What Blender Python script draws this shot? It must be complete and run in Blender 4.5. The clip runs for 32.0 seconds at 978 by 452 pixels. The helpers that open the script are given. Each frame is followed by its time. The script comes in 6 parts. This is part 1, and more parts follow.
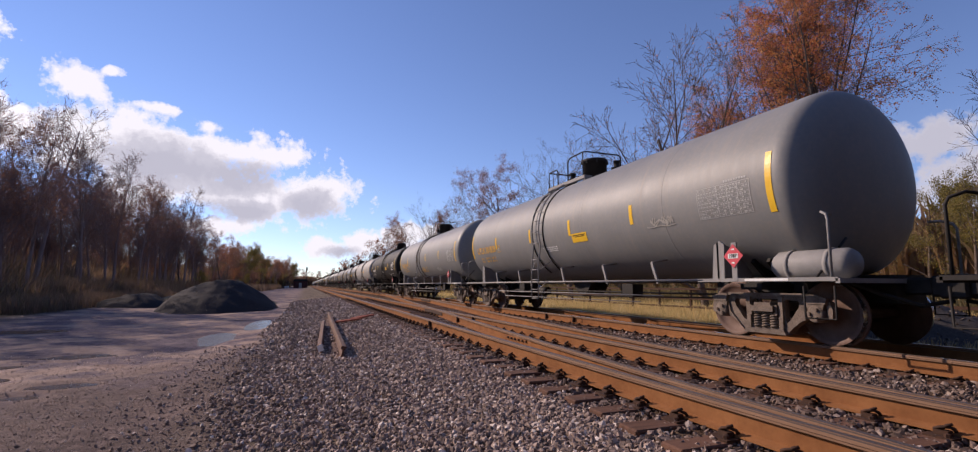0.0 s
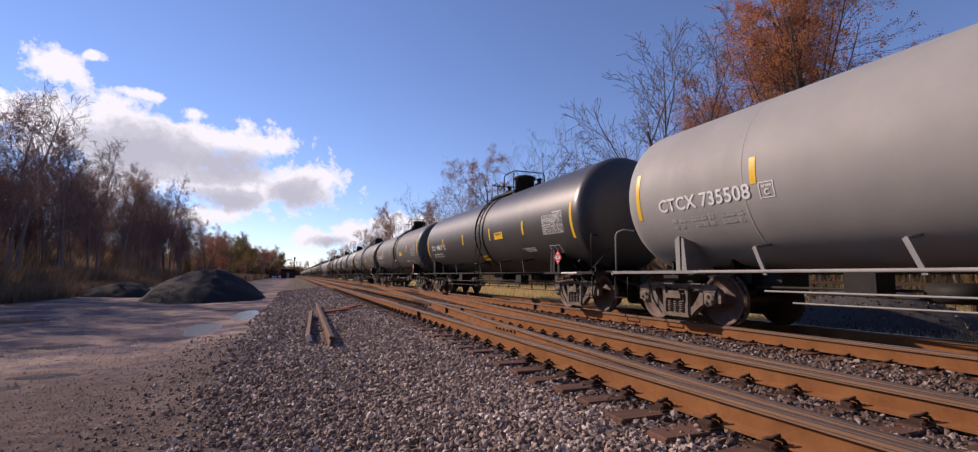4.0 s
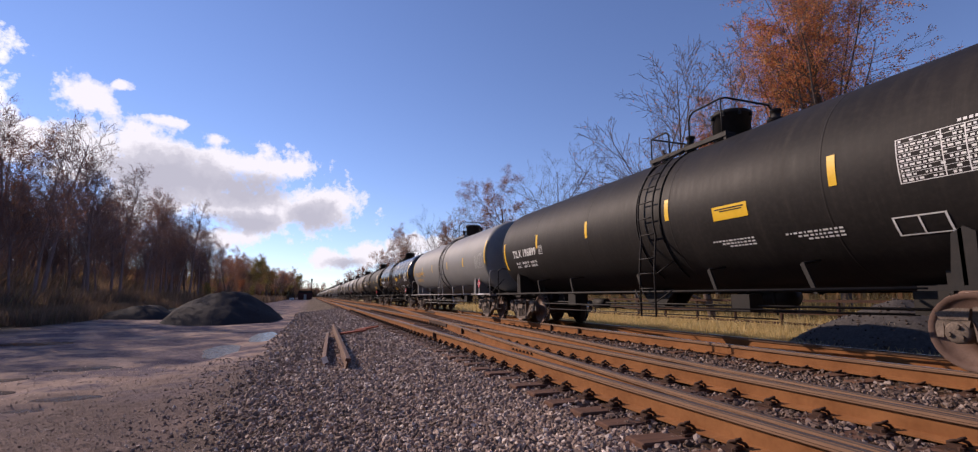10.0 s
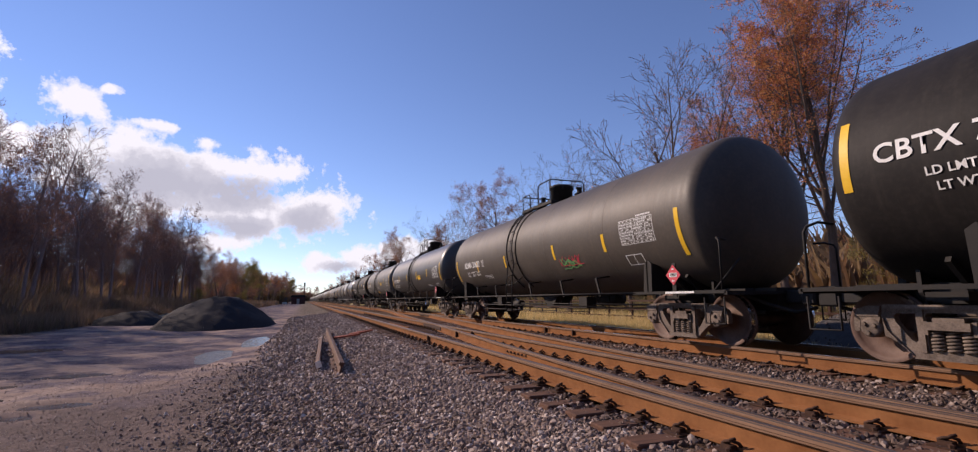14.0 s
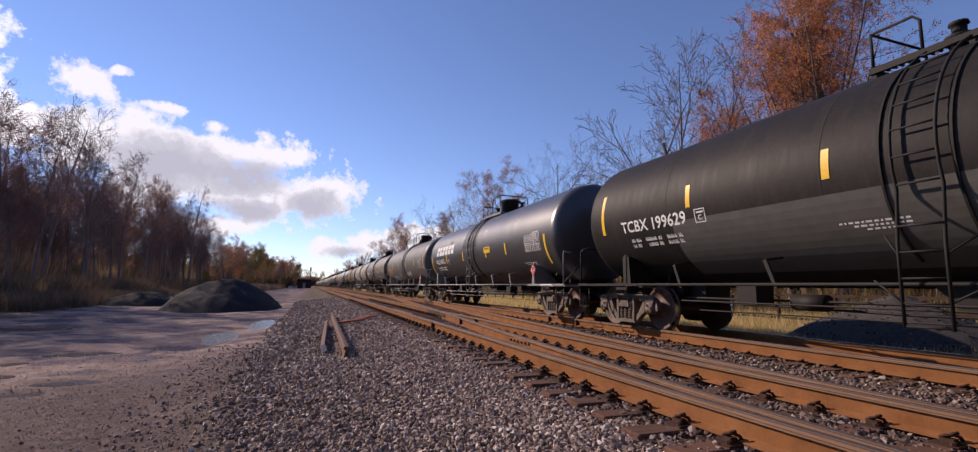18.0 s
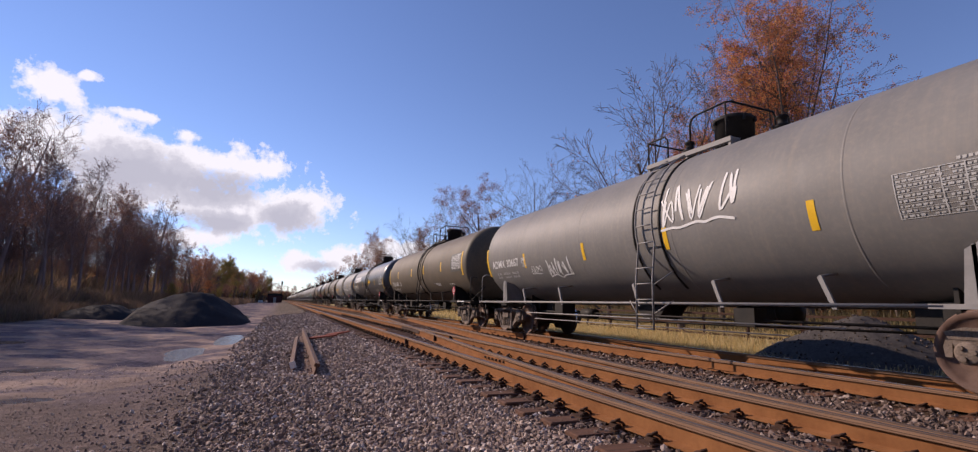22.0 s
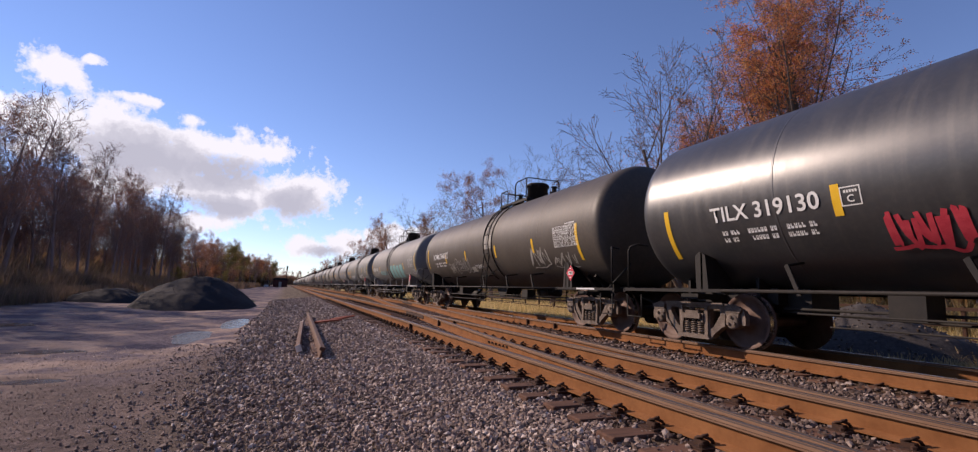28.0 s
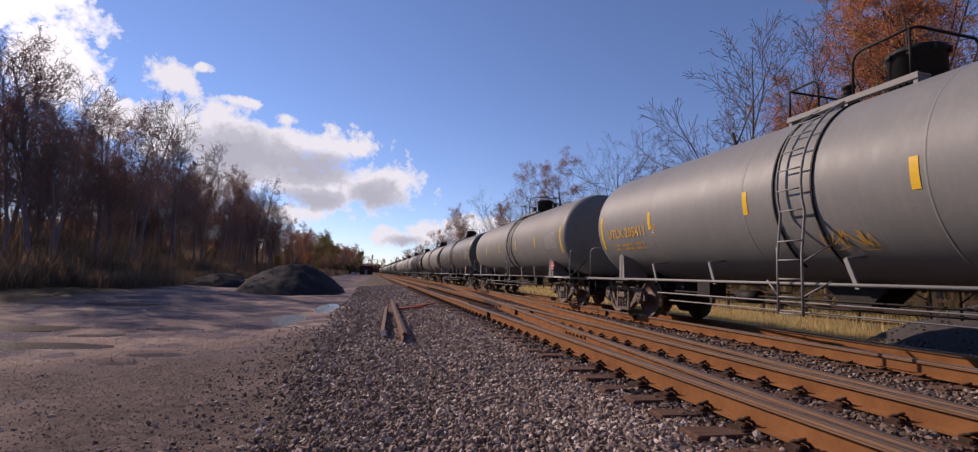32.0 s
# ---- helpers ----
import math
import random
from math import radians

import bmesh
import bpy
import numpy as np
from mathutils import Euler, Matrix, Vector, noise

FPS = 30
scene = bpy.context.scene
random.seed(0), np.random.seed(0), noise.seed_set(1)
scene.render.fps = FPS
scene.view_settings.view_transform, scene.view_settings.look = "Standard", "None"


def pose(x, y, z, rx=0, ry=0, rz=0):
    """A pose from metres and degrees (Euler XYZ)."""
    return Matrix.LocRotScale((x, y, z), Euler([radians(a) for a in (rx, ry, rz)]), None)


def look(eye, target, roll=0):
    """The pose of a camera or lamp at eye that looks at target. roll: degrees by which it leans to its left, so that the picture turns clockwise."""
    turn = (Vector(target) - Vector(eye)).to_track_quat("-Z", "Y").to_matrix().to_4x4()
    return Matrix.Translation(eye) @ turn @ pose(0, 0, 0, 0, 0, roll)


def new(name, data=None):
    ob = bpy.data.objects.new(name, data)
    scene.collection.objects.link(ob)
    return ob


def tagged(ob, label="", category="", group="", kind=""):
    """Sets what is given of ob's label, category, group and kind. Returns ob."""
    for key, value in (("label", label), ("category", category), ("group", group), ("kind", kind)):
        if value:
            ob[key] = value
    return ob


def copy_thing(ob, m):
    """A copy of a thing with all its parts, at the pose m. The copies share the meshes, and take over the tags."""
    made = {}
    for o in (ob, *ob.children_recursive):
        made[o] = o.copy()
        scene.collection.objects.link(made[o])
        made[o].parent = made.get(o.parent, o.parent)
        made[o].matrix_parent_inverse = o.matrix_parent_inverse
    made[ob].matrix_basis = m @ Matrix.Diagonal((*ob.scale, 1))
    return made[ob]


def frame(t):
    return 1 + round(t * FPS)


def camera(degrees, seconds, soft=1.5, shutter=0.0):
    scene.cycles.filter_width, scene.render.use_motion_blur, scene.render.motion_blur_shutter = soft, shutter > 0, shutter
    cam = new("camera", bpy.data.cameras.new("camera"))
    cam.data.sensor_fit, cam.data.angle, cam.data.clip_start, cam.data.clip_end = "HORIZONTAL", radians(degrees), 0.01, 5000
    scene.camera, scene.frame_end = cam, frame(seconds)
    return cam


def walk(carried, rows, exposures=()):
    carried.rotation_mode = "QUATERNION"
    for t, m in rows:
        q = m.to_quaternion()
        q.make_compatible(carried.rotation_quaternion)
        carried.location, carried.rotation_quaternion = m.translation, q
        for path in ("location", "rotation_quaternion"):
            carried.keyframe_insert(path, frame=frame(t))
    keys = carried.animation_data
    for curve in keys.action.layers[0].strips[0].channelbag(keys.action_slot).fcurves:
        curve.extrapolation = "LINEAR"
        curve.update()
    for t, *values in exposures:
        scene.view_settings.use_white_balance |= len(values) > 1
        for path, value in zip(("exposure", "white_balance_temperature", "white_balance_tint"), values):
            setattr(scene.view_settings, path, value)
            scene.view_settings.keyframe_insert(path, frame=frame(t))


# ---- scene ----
# Plan: metres, z = 0 at the top of the rails, the line runs along +y, the train comes towards -y.
SPEED = 15.512
EYE = (0.0, 0.0, 0.854)
RAIL_A, RAIL_B = 2.979, 4.484      # near track
RAIL_C, RAIL_D = 7.233, 8.738      # the train's track
TRACK = 0.5 * (RAIL_C + RAIL_D)

cam = camera(90.0, 32.0, soft=1.2)
TURNS = [(0, 96.92, -0.19, -20.41), (0.5, 98.21, -0.10, -21.72), (1, 97.36, 0.15, -22.11), (1.5, 96.32, 0.44, -22.31), (2, 96.81, -0.48, -21.69), (2.5, 95.87, -1.45, -20.98),
         (3, 95.62, -0.60, -21.49), (3.5, 95.80, -0.53, -21.87), (5.5, 95.99, 0.20, -20.73), (6, 97.22, 1.71, -22.84), (6.5, 97.90, 1.10, -21.73), (7, 98.04, 0.71, -20.88),
         (7.5, 98.36, 0.94, -21.34), (8, 97.02, 0.22, -19.40), (8.5, 97.23, 0.03, -19.41), (9, 97.43, -0.07, -19.69), (9.5, 98.02, -0.37, -19.56), (10, 98.21, -0.10, -19.86),
         (10.5, 98.19, 0.08, -19.70), (11, 98.92, -0.24, -19.16), (11.5, 98.59, -0.32, -19.85), (12, 98.62, 0.23, -21.07), (12.5, 98.03, 0.05, -20.25), (13, 98.51, -0.05, -20.24),
         (13.5, 98.55, 0.30, -20.12), (14, 98.51, 0.41, -20.55), (14.5, 98.84, 0.16, -19.82), (16.5, 98.38, 0.10, -22.13), (17, 97.62, -0.06, -21.87), (17.5, 97.58, -0.24, -21.85),
         (18, 97.15, -0.79, -20.03), (18.5, 97.11, -0.17, -20.36), (19, 97.33, -0.46, -20.97), (19.5, 98.17, -0.38, -20.46), (20, 98.56, 0.62, -21.73), (20.5, 98.92, -0.27, -22.97),
         (21, 98.56, -0.36, -22.94), (21.5, 99.46, -0.83, -22.71), (22, 99.12, -1.41, -22.89), (22.5, 98.26, -1.44, -23.78), (23, 97.44, -1.62, -22.51), (23.5, 97.48, -1.68, -22.83),
         (24, 97.51, -1.44, -22.94), (24.5, 97.71, -1.86, -22.41), (25, 97.86, -1.62, -22.01), (25.5, 97.68, -1.40, -22.55), (27.5, 97.26, -1.32, -22.28), (28, 97.45, -1.72, -22.45),
         (28.5, 98.10, -1.52, -21.85), (29, 98.32, -1.55, -21.18), (29.5, 99.84, -1.11, -22.95), (30, 99.39, -1.40, -22.59), (30.5, 98.04, 0.18, -13.04), (31, 99.27, -1.80, -11.20),
         (31.5, 99.32, -0.71, -15.51), (32, 95.92, -2.48, -13.52)]
walk(cam, [(t, pose(*EYE, rx, ry, rz)) for t, rx, ry, rz in TURNS], exposures=[(0.0, 0.0, 6600, 24), (29.6, 0.0, 6600, 24), (30.1, -0.1, 6600, 24), (30.8, -0.34, 6600, 24), (31.3, -0.34, 6600, 24), (32.0, -0.2, 6600, 24)])

# ---------------------------------------------------------------- light
SUN_AZ, SUN_EL = radians(-40), radians(28)     # from +y, clockwise from above


def fmath(nt, op, a, b=None, c=None, clamp=False):
    n = nt.nodes.new("ShaderNodeMath")
    n.operation, n.use_clamp = op, clamp
    for i, v in enumerate((a, b, c)):
        if v is None:
            continue
        if isinstance(v, (int, float)):
            n.inputs[i].default_value = v
        else:
            nt.links.new(v, n.inputs[i])
    return n.outputs[0]


def ramp(nt, fac, stops):
    n = nt.nodes.new("ShaderNodeValToRGB")
    e = n.color_ramp.elements
    while len(e) < len(stops):
        e.new(0.5)
    for el, (p, c) in zip(e, stops):
        el.position = p
        el.color = (c, c, c, 1) if isinstance(c, (int, float)) else (*c, 1)
    nt.links.new(fac, n.inputs[0])
    return n.outputs[0]


def mixc(nt, fac, a, b, mode="MIX"):
    n = nt.nodes.new("ShaderNodeMix")
    n.data_type, n.blend_type = "RGBA", mode
    for sock, v in ((n.inputs[0], fac), (n.inputs[6], a), (n.inputs[7], b)):
        if isinstance(v, (int, float)):
            sock.default_value = v
        elif isinstance(v, tuple):
            sock.default_value = (*v, 1)
        else:
            nt.links.new(v, sock)
    return n.outputs[2]


def noise_tex(nt, vec, scale, detail=4.0, rough=0.55):
    n = nt.nodes.new("ShaderNodeTexNoise")
    n.inputs["Scale"].default_value, n.inputs["Detail"].default_value, n.inputs["Roughness"].default_value = scale, detail, rough
    if vec is not None:
        nt.links.new(vec, n.inputs["Vector"])
    return n.outputs["Fac"]


# cumulus clouds: azimuth and elevation of the middle, half width, half height (degrees)
CLOUDS = [(-20.8, 17.7, 3.0, 1.6), (-18.0, 19.4, 0.8, 0.6), (-21, 13.2, 3.6, 3.4), (-16.8, 14.4, 2.8, 2.9), (-12.3, 12.0, 8.0, 3.6), (-8.0, 13.8, 7.5, 2.0), (-3.2, 13.7, 3.2, 1.2),
          (-4.2, 9.2, 7.2, 3.0), (0.0, 9.8, 4.4, 2.4), (-8.6, 6.0, 4.2, 1.2), (-15.2, 9.2, 5.0, 3.4), (-10.6, 15.9, 1.7, 0.9), (-14.9, 16.9, 1.6, 0.6), (-25, 13, 3.0, 2.2), (-29.5, 17.0, 4.0, 4.2), (-33, 22.5, 4.2, 5.0), (-40, 22, 8, 9),
          (2.0, 4.0, 3.2, 1.2), (6.2, 4.4, 3.0, 1.5), (10.6, 5.2, 3.8, 1.4), (14.5, 6.0, 2.4, 0.9), (63, 12.6, 5.0, 2.0), (67.5, 9.0, 7.0, 3.2)]
# where they are thick enough to look grey from below
THICK = [(-13.5, 11.6, 7.5, 2.9), (-7.5, 11.2, 6.0, 2.2), (-0.4, 8.6, 4.2, 1.9), (-7.0, 7.6, 4.5, 1.3), (63, 12.4, 7.0, 4.0), (67.5, 8.8, 10.0, 5.0), (3.5, 3.6, 3.0, 0.9)]


def make_world():
    w = bpy.data.worlds.new("sky")
    scene.world = w
    w.use_nodes = True
    nt = w.node_tree
    nt.nodes.clear()
    out, bg = nt.nodes.new("ShaderNodeOutputWorld"), nt.nodes.new("ShaderNodeBackground")
    sky = nt.nodes.new("ShaderNodeTexSky")
    sky.sky_type, sky.sun_disc = "NISHITA", False
    sky.sun_elevation, sky.sun_rotation = SUN_EL, SUN_AZ
    sky.air_density, sky.dust_density, sky.ozone_density, sky.altitude = 1.0, 0.0, 2.5, 900
    tc = nt.nodes.new("ShaderNodeTexCoord")
    sep = nt.nodes.new("ShaderNodeSeparateXYZ")
    nt.links.new(tc.outputs["Generated"], sep.inputs[0])
    az = fmath(nt, "MULTIPLY", fmath(nt, "ARCTAN2", sep.outputs[0], sep.outputs[1]), 57.2958)
    el = fmath(nt, "MULTIPLY", fmath(nt, "ARCSINE", sep.outputs[2]), 57.2958)
    warp = noise_tex(nt, tc.outputs["Generated"], 7.0, 3.0, 0.5)
    wa = fmath(nt, "MULTIPLY_ADD", fmath(nt, "SUBTRACT", warp, 0.5), 7.0, az)

    def blobs(rows):
        f_all = None
        for a, e, w1, h1 in rows:
            dx = fmath(nt, "MULTIPLY", fmath(nt, "SUBTRACT", wa, a), 1 / w1)
            dy = fmath(nt, "MULTIPLY", fmath(nt, "SUBTRACT", el, e), 1 / h1)
            r = fmath(nt, "SQRT", fmath(nt, "ADD", fmath(nt, "MULTIPLY", dx, dx), fmath(nt, "MULTIPLY", dy, dy)))
            f = fmath(nt, "SUBTRACT", 1.0, r)
            f_all = f if f_all is None else fmath(nt, "SMOOTH_MAX", f_all, f, 0.3)
        return f_all
    n1 = noise_tex(nt, tc.outputs["Generated"], 13.0, 10.0, 0.62)
    n2 = noise_tex(nt, tc.outputs["Generated"], 46.0, 8.0, 0.65)
    puff = fmath(nt, "ADD", fmath(nt, "MULTIPLY", fmath(nt, "SUBTRACT", n1, 0.5), 3.0), fmath(nt, "MULTIPLY", fmath(nt, "SUBTRACT", n2, 0.5), 1.5))
    mask = ramp(nt, fmath(nt, "ADD", fmath(nt, "ADD", blobs(CLOUDS), 0.15), puff), [(0.04, 0.0), (0.22, 0.55), (0.5, 1.0)])
    core = ramp(nt, fmath(nt, "ADD", fmath(nt, "ADD", blobs(THICK), 0.1), fmath(nt, "MULTIPLY", puff, 0.55)), [(0.05, 0.0), (0.4, 0.75), (0.8, 1.0)])
    # thick middles are grey, thin edges bright
    # clouds near the sun are the brightest
    glare = fmath(nt, "MULTIPLY_ADD", az, -1 / 12, -22 / 12, clamp=True)
    lit = mixc(nt, glare, (7.65, 8.0, 8.25), (12.3, 12.4, 12.4))
    shade = mixc(nt, core, lit, (4.3, 4.6, 5.2))
    blue = mixc(nt, 1.0, sky.outputs[0], (1.0, 1.06, 1.23), "MULTIPLY")
    col = mixc(nt, mask, blue, shade)
    nt.links.new(col, bg.inputs[0])
    bg.inputs[1].default_value = 0.118
    nt.links.new(bg.outputs[0], out.inputs[0])


make_world()
sun_data = bpy.data.lights.new("sun", "SUN")
sun_data.energy, sun_data.angle, sun_data.color = 5.0, radians(0.53), (1.0, 0.86, 0.68)
sun = new("sun", sun_data)
sun_dir = Vector((math.sin(SUN_AZ) * math.cos(SUN_EL), math.cos(SUN_AZ) * math.cos(SUN_EL), math.sin(SUN_EL)))
sun.matrix_basis = look(sun_dir * 200, (0, 0, 0))


# ---------------------------------------------------------------- materials
def surface(name, c1, c2, scale=6.0, rough=0.7, metal=0.0, bump=0.0, bump_scale=None, stretch=(1, 1, 1), vary=0.0, fine=0.25, spec=0.25, coat=0.0, world=False):
    """Two colours mixed by coarse and fine noise, with relief; vary: brightness change from object to object."""
    m = bpy.data.materials.new(name)
    m.use_nodes = True
    nt = m.node_tree
    b = nt.nodes["Principled BSDF"]
    tc = nt.nodes.new("ShaderNodeTexCoord")
    info = nt.nodes.new("ShaderNodeObjectInfo")
    mp = nt.nodes.new("ShaderNodeMapping")
    mp.inputs["Scale"].default_value = stretch
    if world:
        geo = nt.nodes.new("ShaderNodeNewGeometry")
        nt.links.new(geo.outputs["Position"], mp.inputs[0])
    else:
        nt.links.new(tc.outputs["Object"], mp.inputs[0])
        shift = nt.nodes.new("ShaderNodeCombineXYZ")
        nt.links.new(fmath(nt, "MULTIPLY", info.outputs["Random"], 37.0), shift.inputs[0])
        nt.links.new(shift.outputs[0], mp.inputs["Location"])
    coarse = noise_tex(nt, mp.outputs[0], scale, 5.0, 0.6)
    small = noise_tex(nt, mp.outputs[0], scale * 9, 3.0, 0.6)
    f = fmath(nt, "ADD", fmath(nt, "MULTIPLY", coarse, 1 - fine), fmath(nt, "MULTIPLY", small, fine))
    f = ramp(nt, f, [(0.33, 0.0), (0.67, 1.0)])
    col = mixc(nt, f, c1, c2)
    if vary:
        g = fmath(nt, "MULTIPLY_ADD", info.outputs["Random"], vary, 1 - vary / 2)
        col = mixc(nt, 1.0, col, g, "MULTIPLY")
    nt.links.new(col, b.inputs["Base Color"])
    b.inputs["Metallic"].default_value = metal
    b.inputs["Specular IOR Level"].default_value = spec
    b.inputs["Coat Weight"].default_value = coat
    r = fmath(nt, "MULTIPLY_ADD", coarse, 0.3, rough - 0.15, clamp=True)
    nt.links.new(r, b.inputs["Roughness"])
    if bump:
        bn = nt.nodes.new("ShaderNodeBump")
        bn.inputs["Strength"].default_value, bn.inputs["Distance"].default_value = min(1.0, bump * 10), bump
        nt.links.new(noise_tex(nt, mp.outputs[0], bump_scale or scale * 6, 4.0), bn.inputs["Height"])
        nt.links.new(bn.outputs[0], b.inputs["Normal"])
    return m


def tank_paint(name, c1, c2, rough, streak, dust=(0.34, 0.29, 0.23), dust_amount=0.25, spec=0.25):
    """Painted tank shell: two tones, run-down streaks, dust films."""
    m = bpy.data.materials.new(name)
    m.use_nodes = True
    nt = m.node_tree
    b = nt.nodes["Principled BSDF"]
    tc = nt.nodes.new("ShaderNodeTexCoord")
    mp, mp2 = nt.nodes.new("ShaderNodeMapping"), nt.nodes.new("ShaderNodeMapping")
    mp.inputs["Scale"].default_value = (1, 1, 1)
    mp2.inputs["Scale"].default_value = (0.5, 5.0, 0.35)
    nt.links.new(tc.outputs["Object"], mp.inputs[0])
    nt.links.new(tc.outputs["Object"], mp2.inputs[0])
    coarse = noise_tex(nt, mp.outputs[0], 0.8, 5.0, 0.6)
    runs = noise_tex(nt, mp2.outputs[0], 1.4, 6.0, 0.65)
    fine = noise_tex(nt, mp.outputs[0], 14.0, 4.0, 0.6)
    col = mixc(nt, ramp(nt, coarse, [(0.35, 0.0), (0.68, 1.0)]), c1, c2)
    col = mixc(nt, fmath(nt, "MULTIPLY", ramp(nt, runs, [(0.50, 0.0), (0.78, 1.0)]), streak), col, dust)
    col = mixc(nt, fmath(nt, "MULTIPLY", ramp(nt, fine, [(0.45, 0.0), (0.8, 1.0)]), dust_amount), col, dust)
    nt.links.new(col, b.inputs["Base Color"])
    b.inputs["Specular IOR Level"].default_value = spec
    r = fmath(nt, "ADD", fmath(nt, "MULTIPLY", runs, 0.22), rough - 0.1, clamp=True)
    nt.links.new(r, b.inputs["Roughness"])
    bn = nt.nodes.new("ShaderNodeBump")
    bn.inputs["Strength"].default_value, bn.inputs["Distance"].default_value = 0.18, 0.012
    nt.links.new(noise_tex(nt, mp.outputs[0], 1.6, 2.0), bn.inputs["Height"])
    nt.links.new(bn.outputs[0], b.inputs["Normal"])
    return m


M = {}
M["grey_a"] = tank_paint("grey paint, weathered", (0.185, 0.188, 0.187), (0.219, 0.222, 0.219), 0.50, 0.28)
M["grey_b"] = tank_paint("light grey paint, dusty", (0.160, 0.157, 0.151), (0.200, 0.194, 0.183), 0.55, 0.25)
M["grey_d"] = tank_paint("pale grey paint, dusty", (0.27, 0.265, 0.255), (0.33, 0.32, 0.305), 0.6, 0.2)
M["grey_c"] = tank_paint("dark grey paint", (0.079, 0.078, 0.077), (0.102, 0.100, 0.098), 0.46, 0.18)
M["grey_g"] = tank_paint("grey-green paint", (0.144, 0.152, 0.148), (0.179, 0.182, 0.175), 0.55, 0.30)
M["black_gloss"] = tank_paint("black gloss paint", (0.018, 0.018, 0.020), (0.028, 0.028, 0.031), 0.24, 0.07, dust_amount=0.06, spec=0.5)
M["black_sheen"] = tank_paint("black paint with a broad sheen", (0.030, 0.030, 0.032), (0.044, 0.044, 0.046), 0.36, 0.07, dust_amount=0.06, spec=0.8)
M["black_satin"] = tank_paint("black satin paint", (0.036, 0.034, 0.033), (0.052, 0.049, 0.047), 0.40, 0.06, dust_amount=0.05, spec=0.6)
M["black_dull"] = tank_paint("dull black paint", (0.016, 0.0145, 0.014), (0.025, 0.022, 0.021), 0.55, 0.04, dust_amount=0.03, spec=0.12)
M["brown"] = tank_paint("brown-olive grimy paint", (0.087, 0.072, 0.052), (0.122, 0.099, 0.072), 0.6, 0.35, (0.22, 0.16, 0.10))
M["brown_dark"] = tank_paint("dark brown grimy paint", (0.064, 0.055, 0.046), (0.092, 0.078, 0.065), 0.52, 0.3, (0.16, 0.12, 0.09))
M["frame_black"] = surface("black underframe", (0.013, 0.012, 0.012), (0.03, 0.026, 0.023), 4, 0.65, bump=0.003, spec=0.2)
M["frame_grey"] = surface("grey painted steel", (0.20, 0.195, 0.19), (0.26, 0.25, 0.24), 5, 0.6, bump=0.002)
M["truck"] = surface("grimy cast steel", (0.065, 0.048, 0.038), (0.23, 0.18, 0.145), 5, 0.8, bump=0.012, bump_scale=24, fine=0.4)
M["wheel"] = surface("rusty wheel steel", (0.095, 0.055, 0.041), (0.165, 0.105, 0.083), 7, 0.65, 0.1, bump=0.003)
M["tread"] = surface("bright worn steel", (0.55, 0.54, 0.53), (0.66, 0.65, 0.64), 12, 0.25, 1.0)
M["cap_blue"] = surface("blue-grey bearing cap", (0.09, 0.12, 0.16), (0.16, 0.19, 0.22), 9, 0.6)
M["yellow"] = surface("yellow reflective tape", (0.72, 0.42, 0.02), (0.80, 0.50, 0.04), 9, 0.4)
M["white"] = surface("white stencil paint", (0.62, 0.62, 0.60), (0.75, 0.75, 0.73), 12, 0.6)
M["orange_mark"] = surface("orange stencil paint", (0.58, 0.30, 0.04), (0.66, 0.38, 0.07), 12, 0.6)
M["red_mark"] = surface("red spray paint", (0.42, 0.03, 0.05), (0.55, 0.06, 0.08), 8, 0.6)
M["teal_mark"] = surface("teal spray paint", (0.16, 0.36, 0.36), (0.24, 0.44, 0.42), 8, 0.7)
M["green_mark"] = surface("green spray paint", (0.10, 0.26, 0.09), (0.14, 0.32, 0.12), 8, 0.7)
M["black_mark"] = surface("black print", (0.01, 0.01, 0.01), (0.02, 0.02, 0.02), 12, 0.6)
M["placard_red"] = surface("red placard sheet", (0.50, 0.05, 0.07), (0.58, 0.08, 0.10), 9, 0.5)
M["rust"] = surface("rusted rail steel", (0.18, 0.074, 0.029), (0.28, 0.126, 0.052), 3.0, 0.9, bump=0.004, bump_scale=60, spec=0.08)
M["rail_top"] = surface("worn rail head, dull", (0.155, 0.085, 0.05), (0.25, 0.15, 0.095), 5, 0.65, 0.0, stretch=(8, 0.4, 8), spec=0.15)
M["rail_bright"] = surface("polished rail head", (0.5, 0.47, 0.44), (0.62, 0.6, 0.58), 5, 0.28, 1.0, stretch=(8, 0.4, 1))
M["rail_band"] = surface("grey running band of the rail", (0.13, 0.105, 0.10), (0.20, 0.165, 0.155), 5, 0.42, 0.6, stretch=(8, 0.4, 1))
# lines along the rail head; the shade below the head is in this colour too
M["rail_line"] = surface("dark rail head lines with under-head shade painted in", (0.03, 0.018, 0.014), (0.06, 0.035, 0.026), 9, 0.7)
M["clip"] = surface("dark rusted fastening", (0.03, 0.016, 0.011), (0.075, 0.036, 0.022), 20, 0.85, bump=0.003)
M["tie"] = surface("creosoted tie wood", (0.07, 0.034, 0.022), (0.155, 0.078, 0.05), 3, 0.9, bump=0.012, stretch=(0.6, 6, 6), vary=0.35)
M["bark"] = surface("grey-brown bark", (0.075, 0.055, 0.045), (0.15, 0.115, 0.095), 3, 0.95, bump=0.01, stretch=(3, 3, 0.6), vary=0.3)
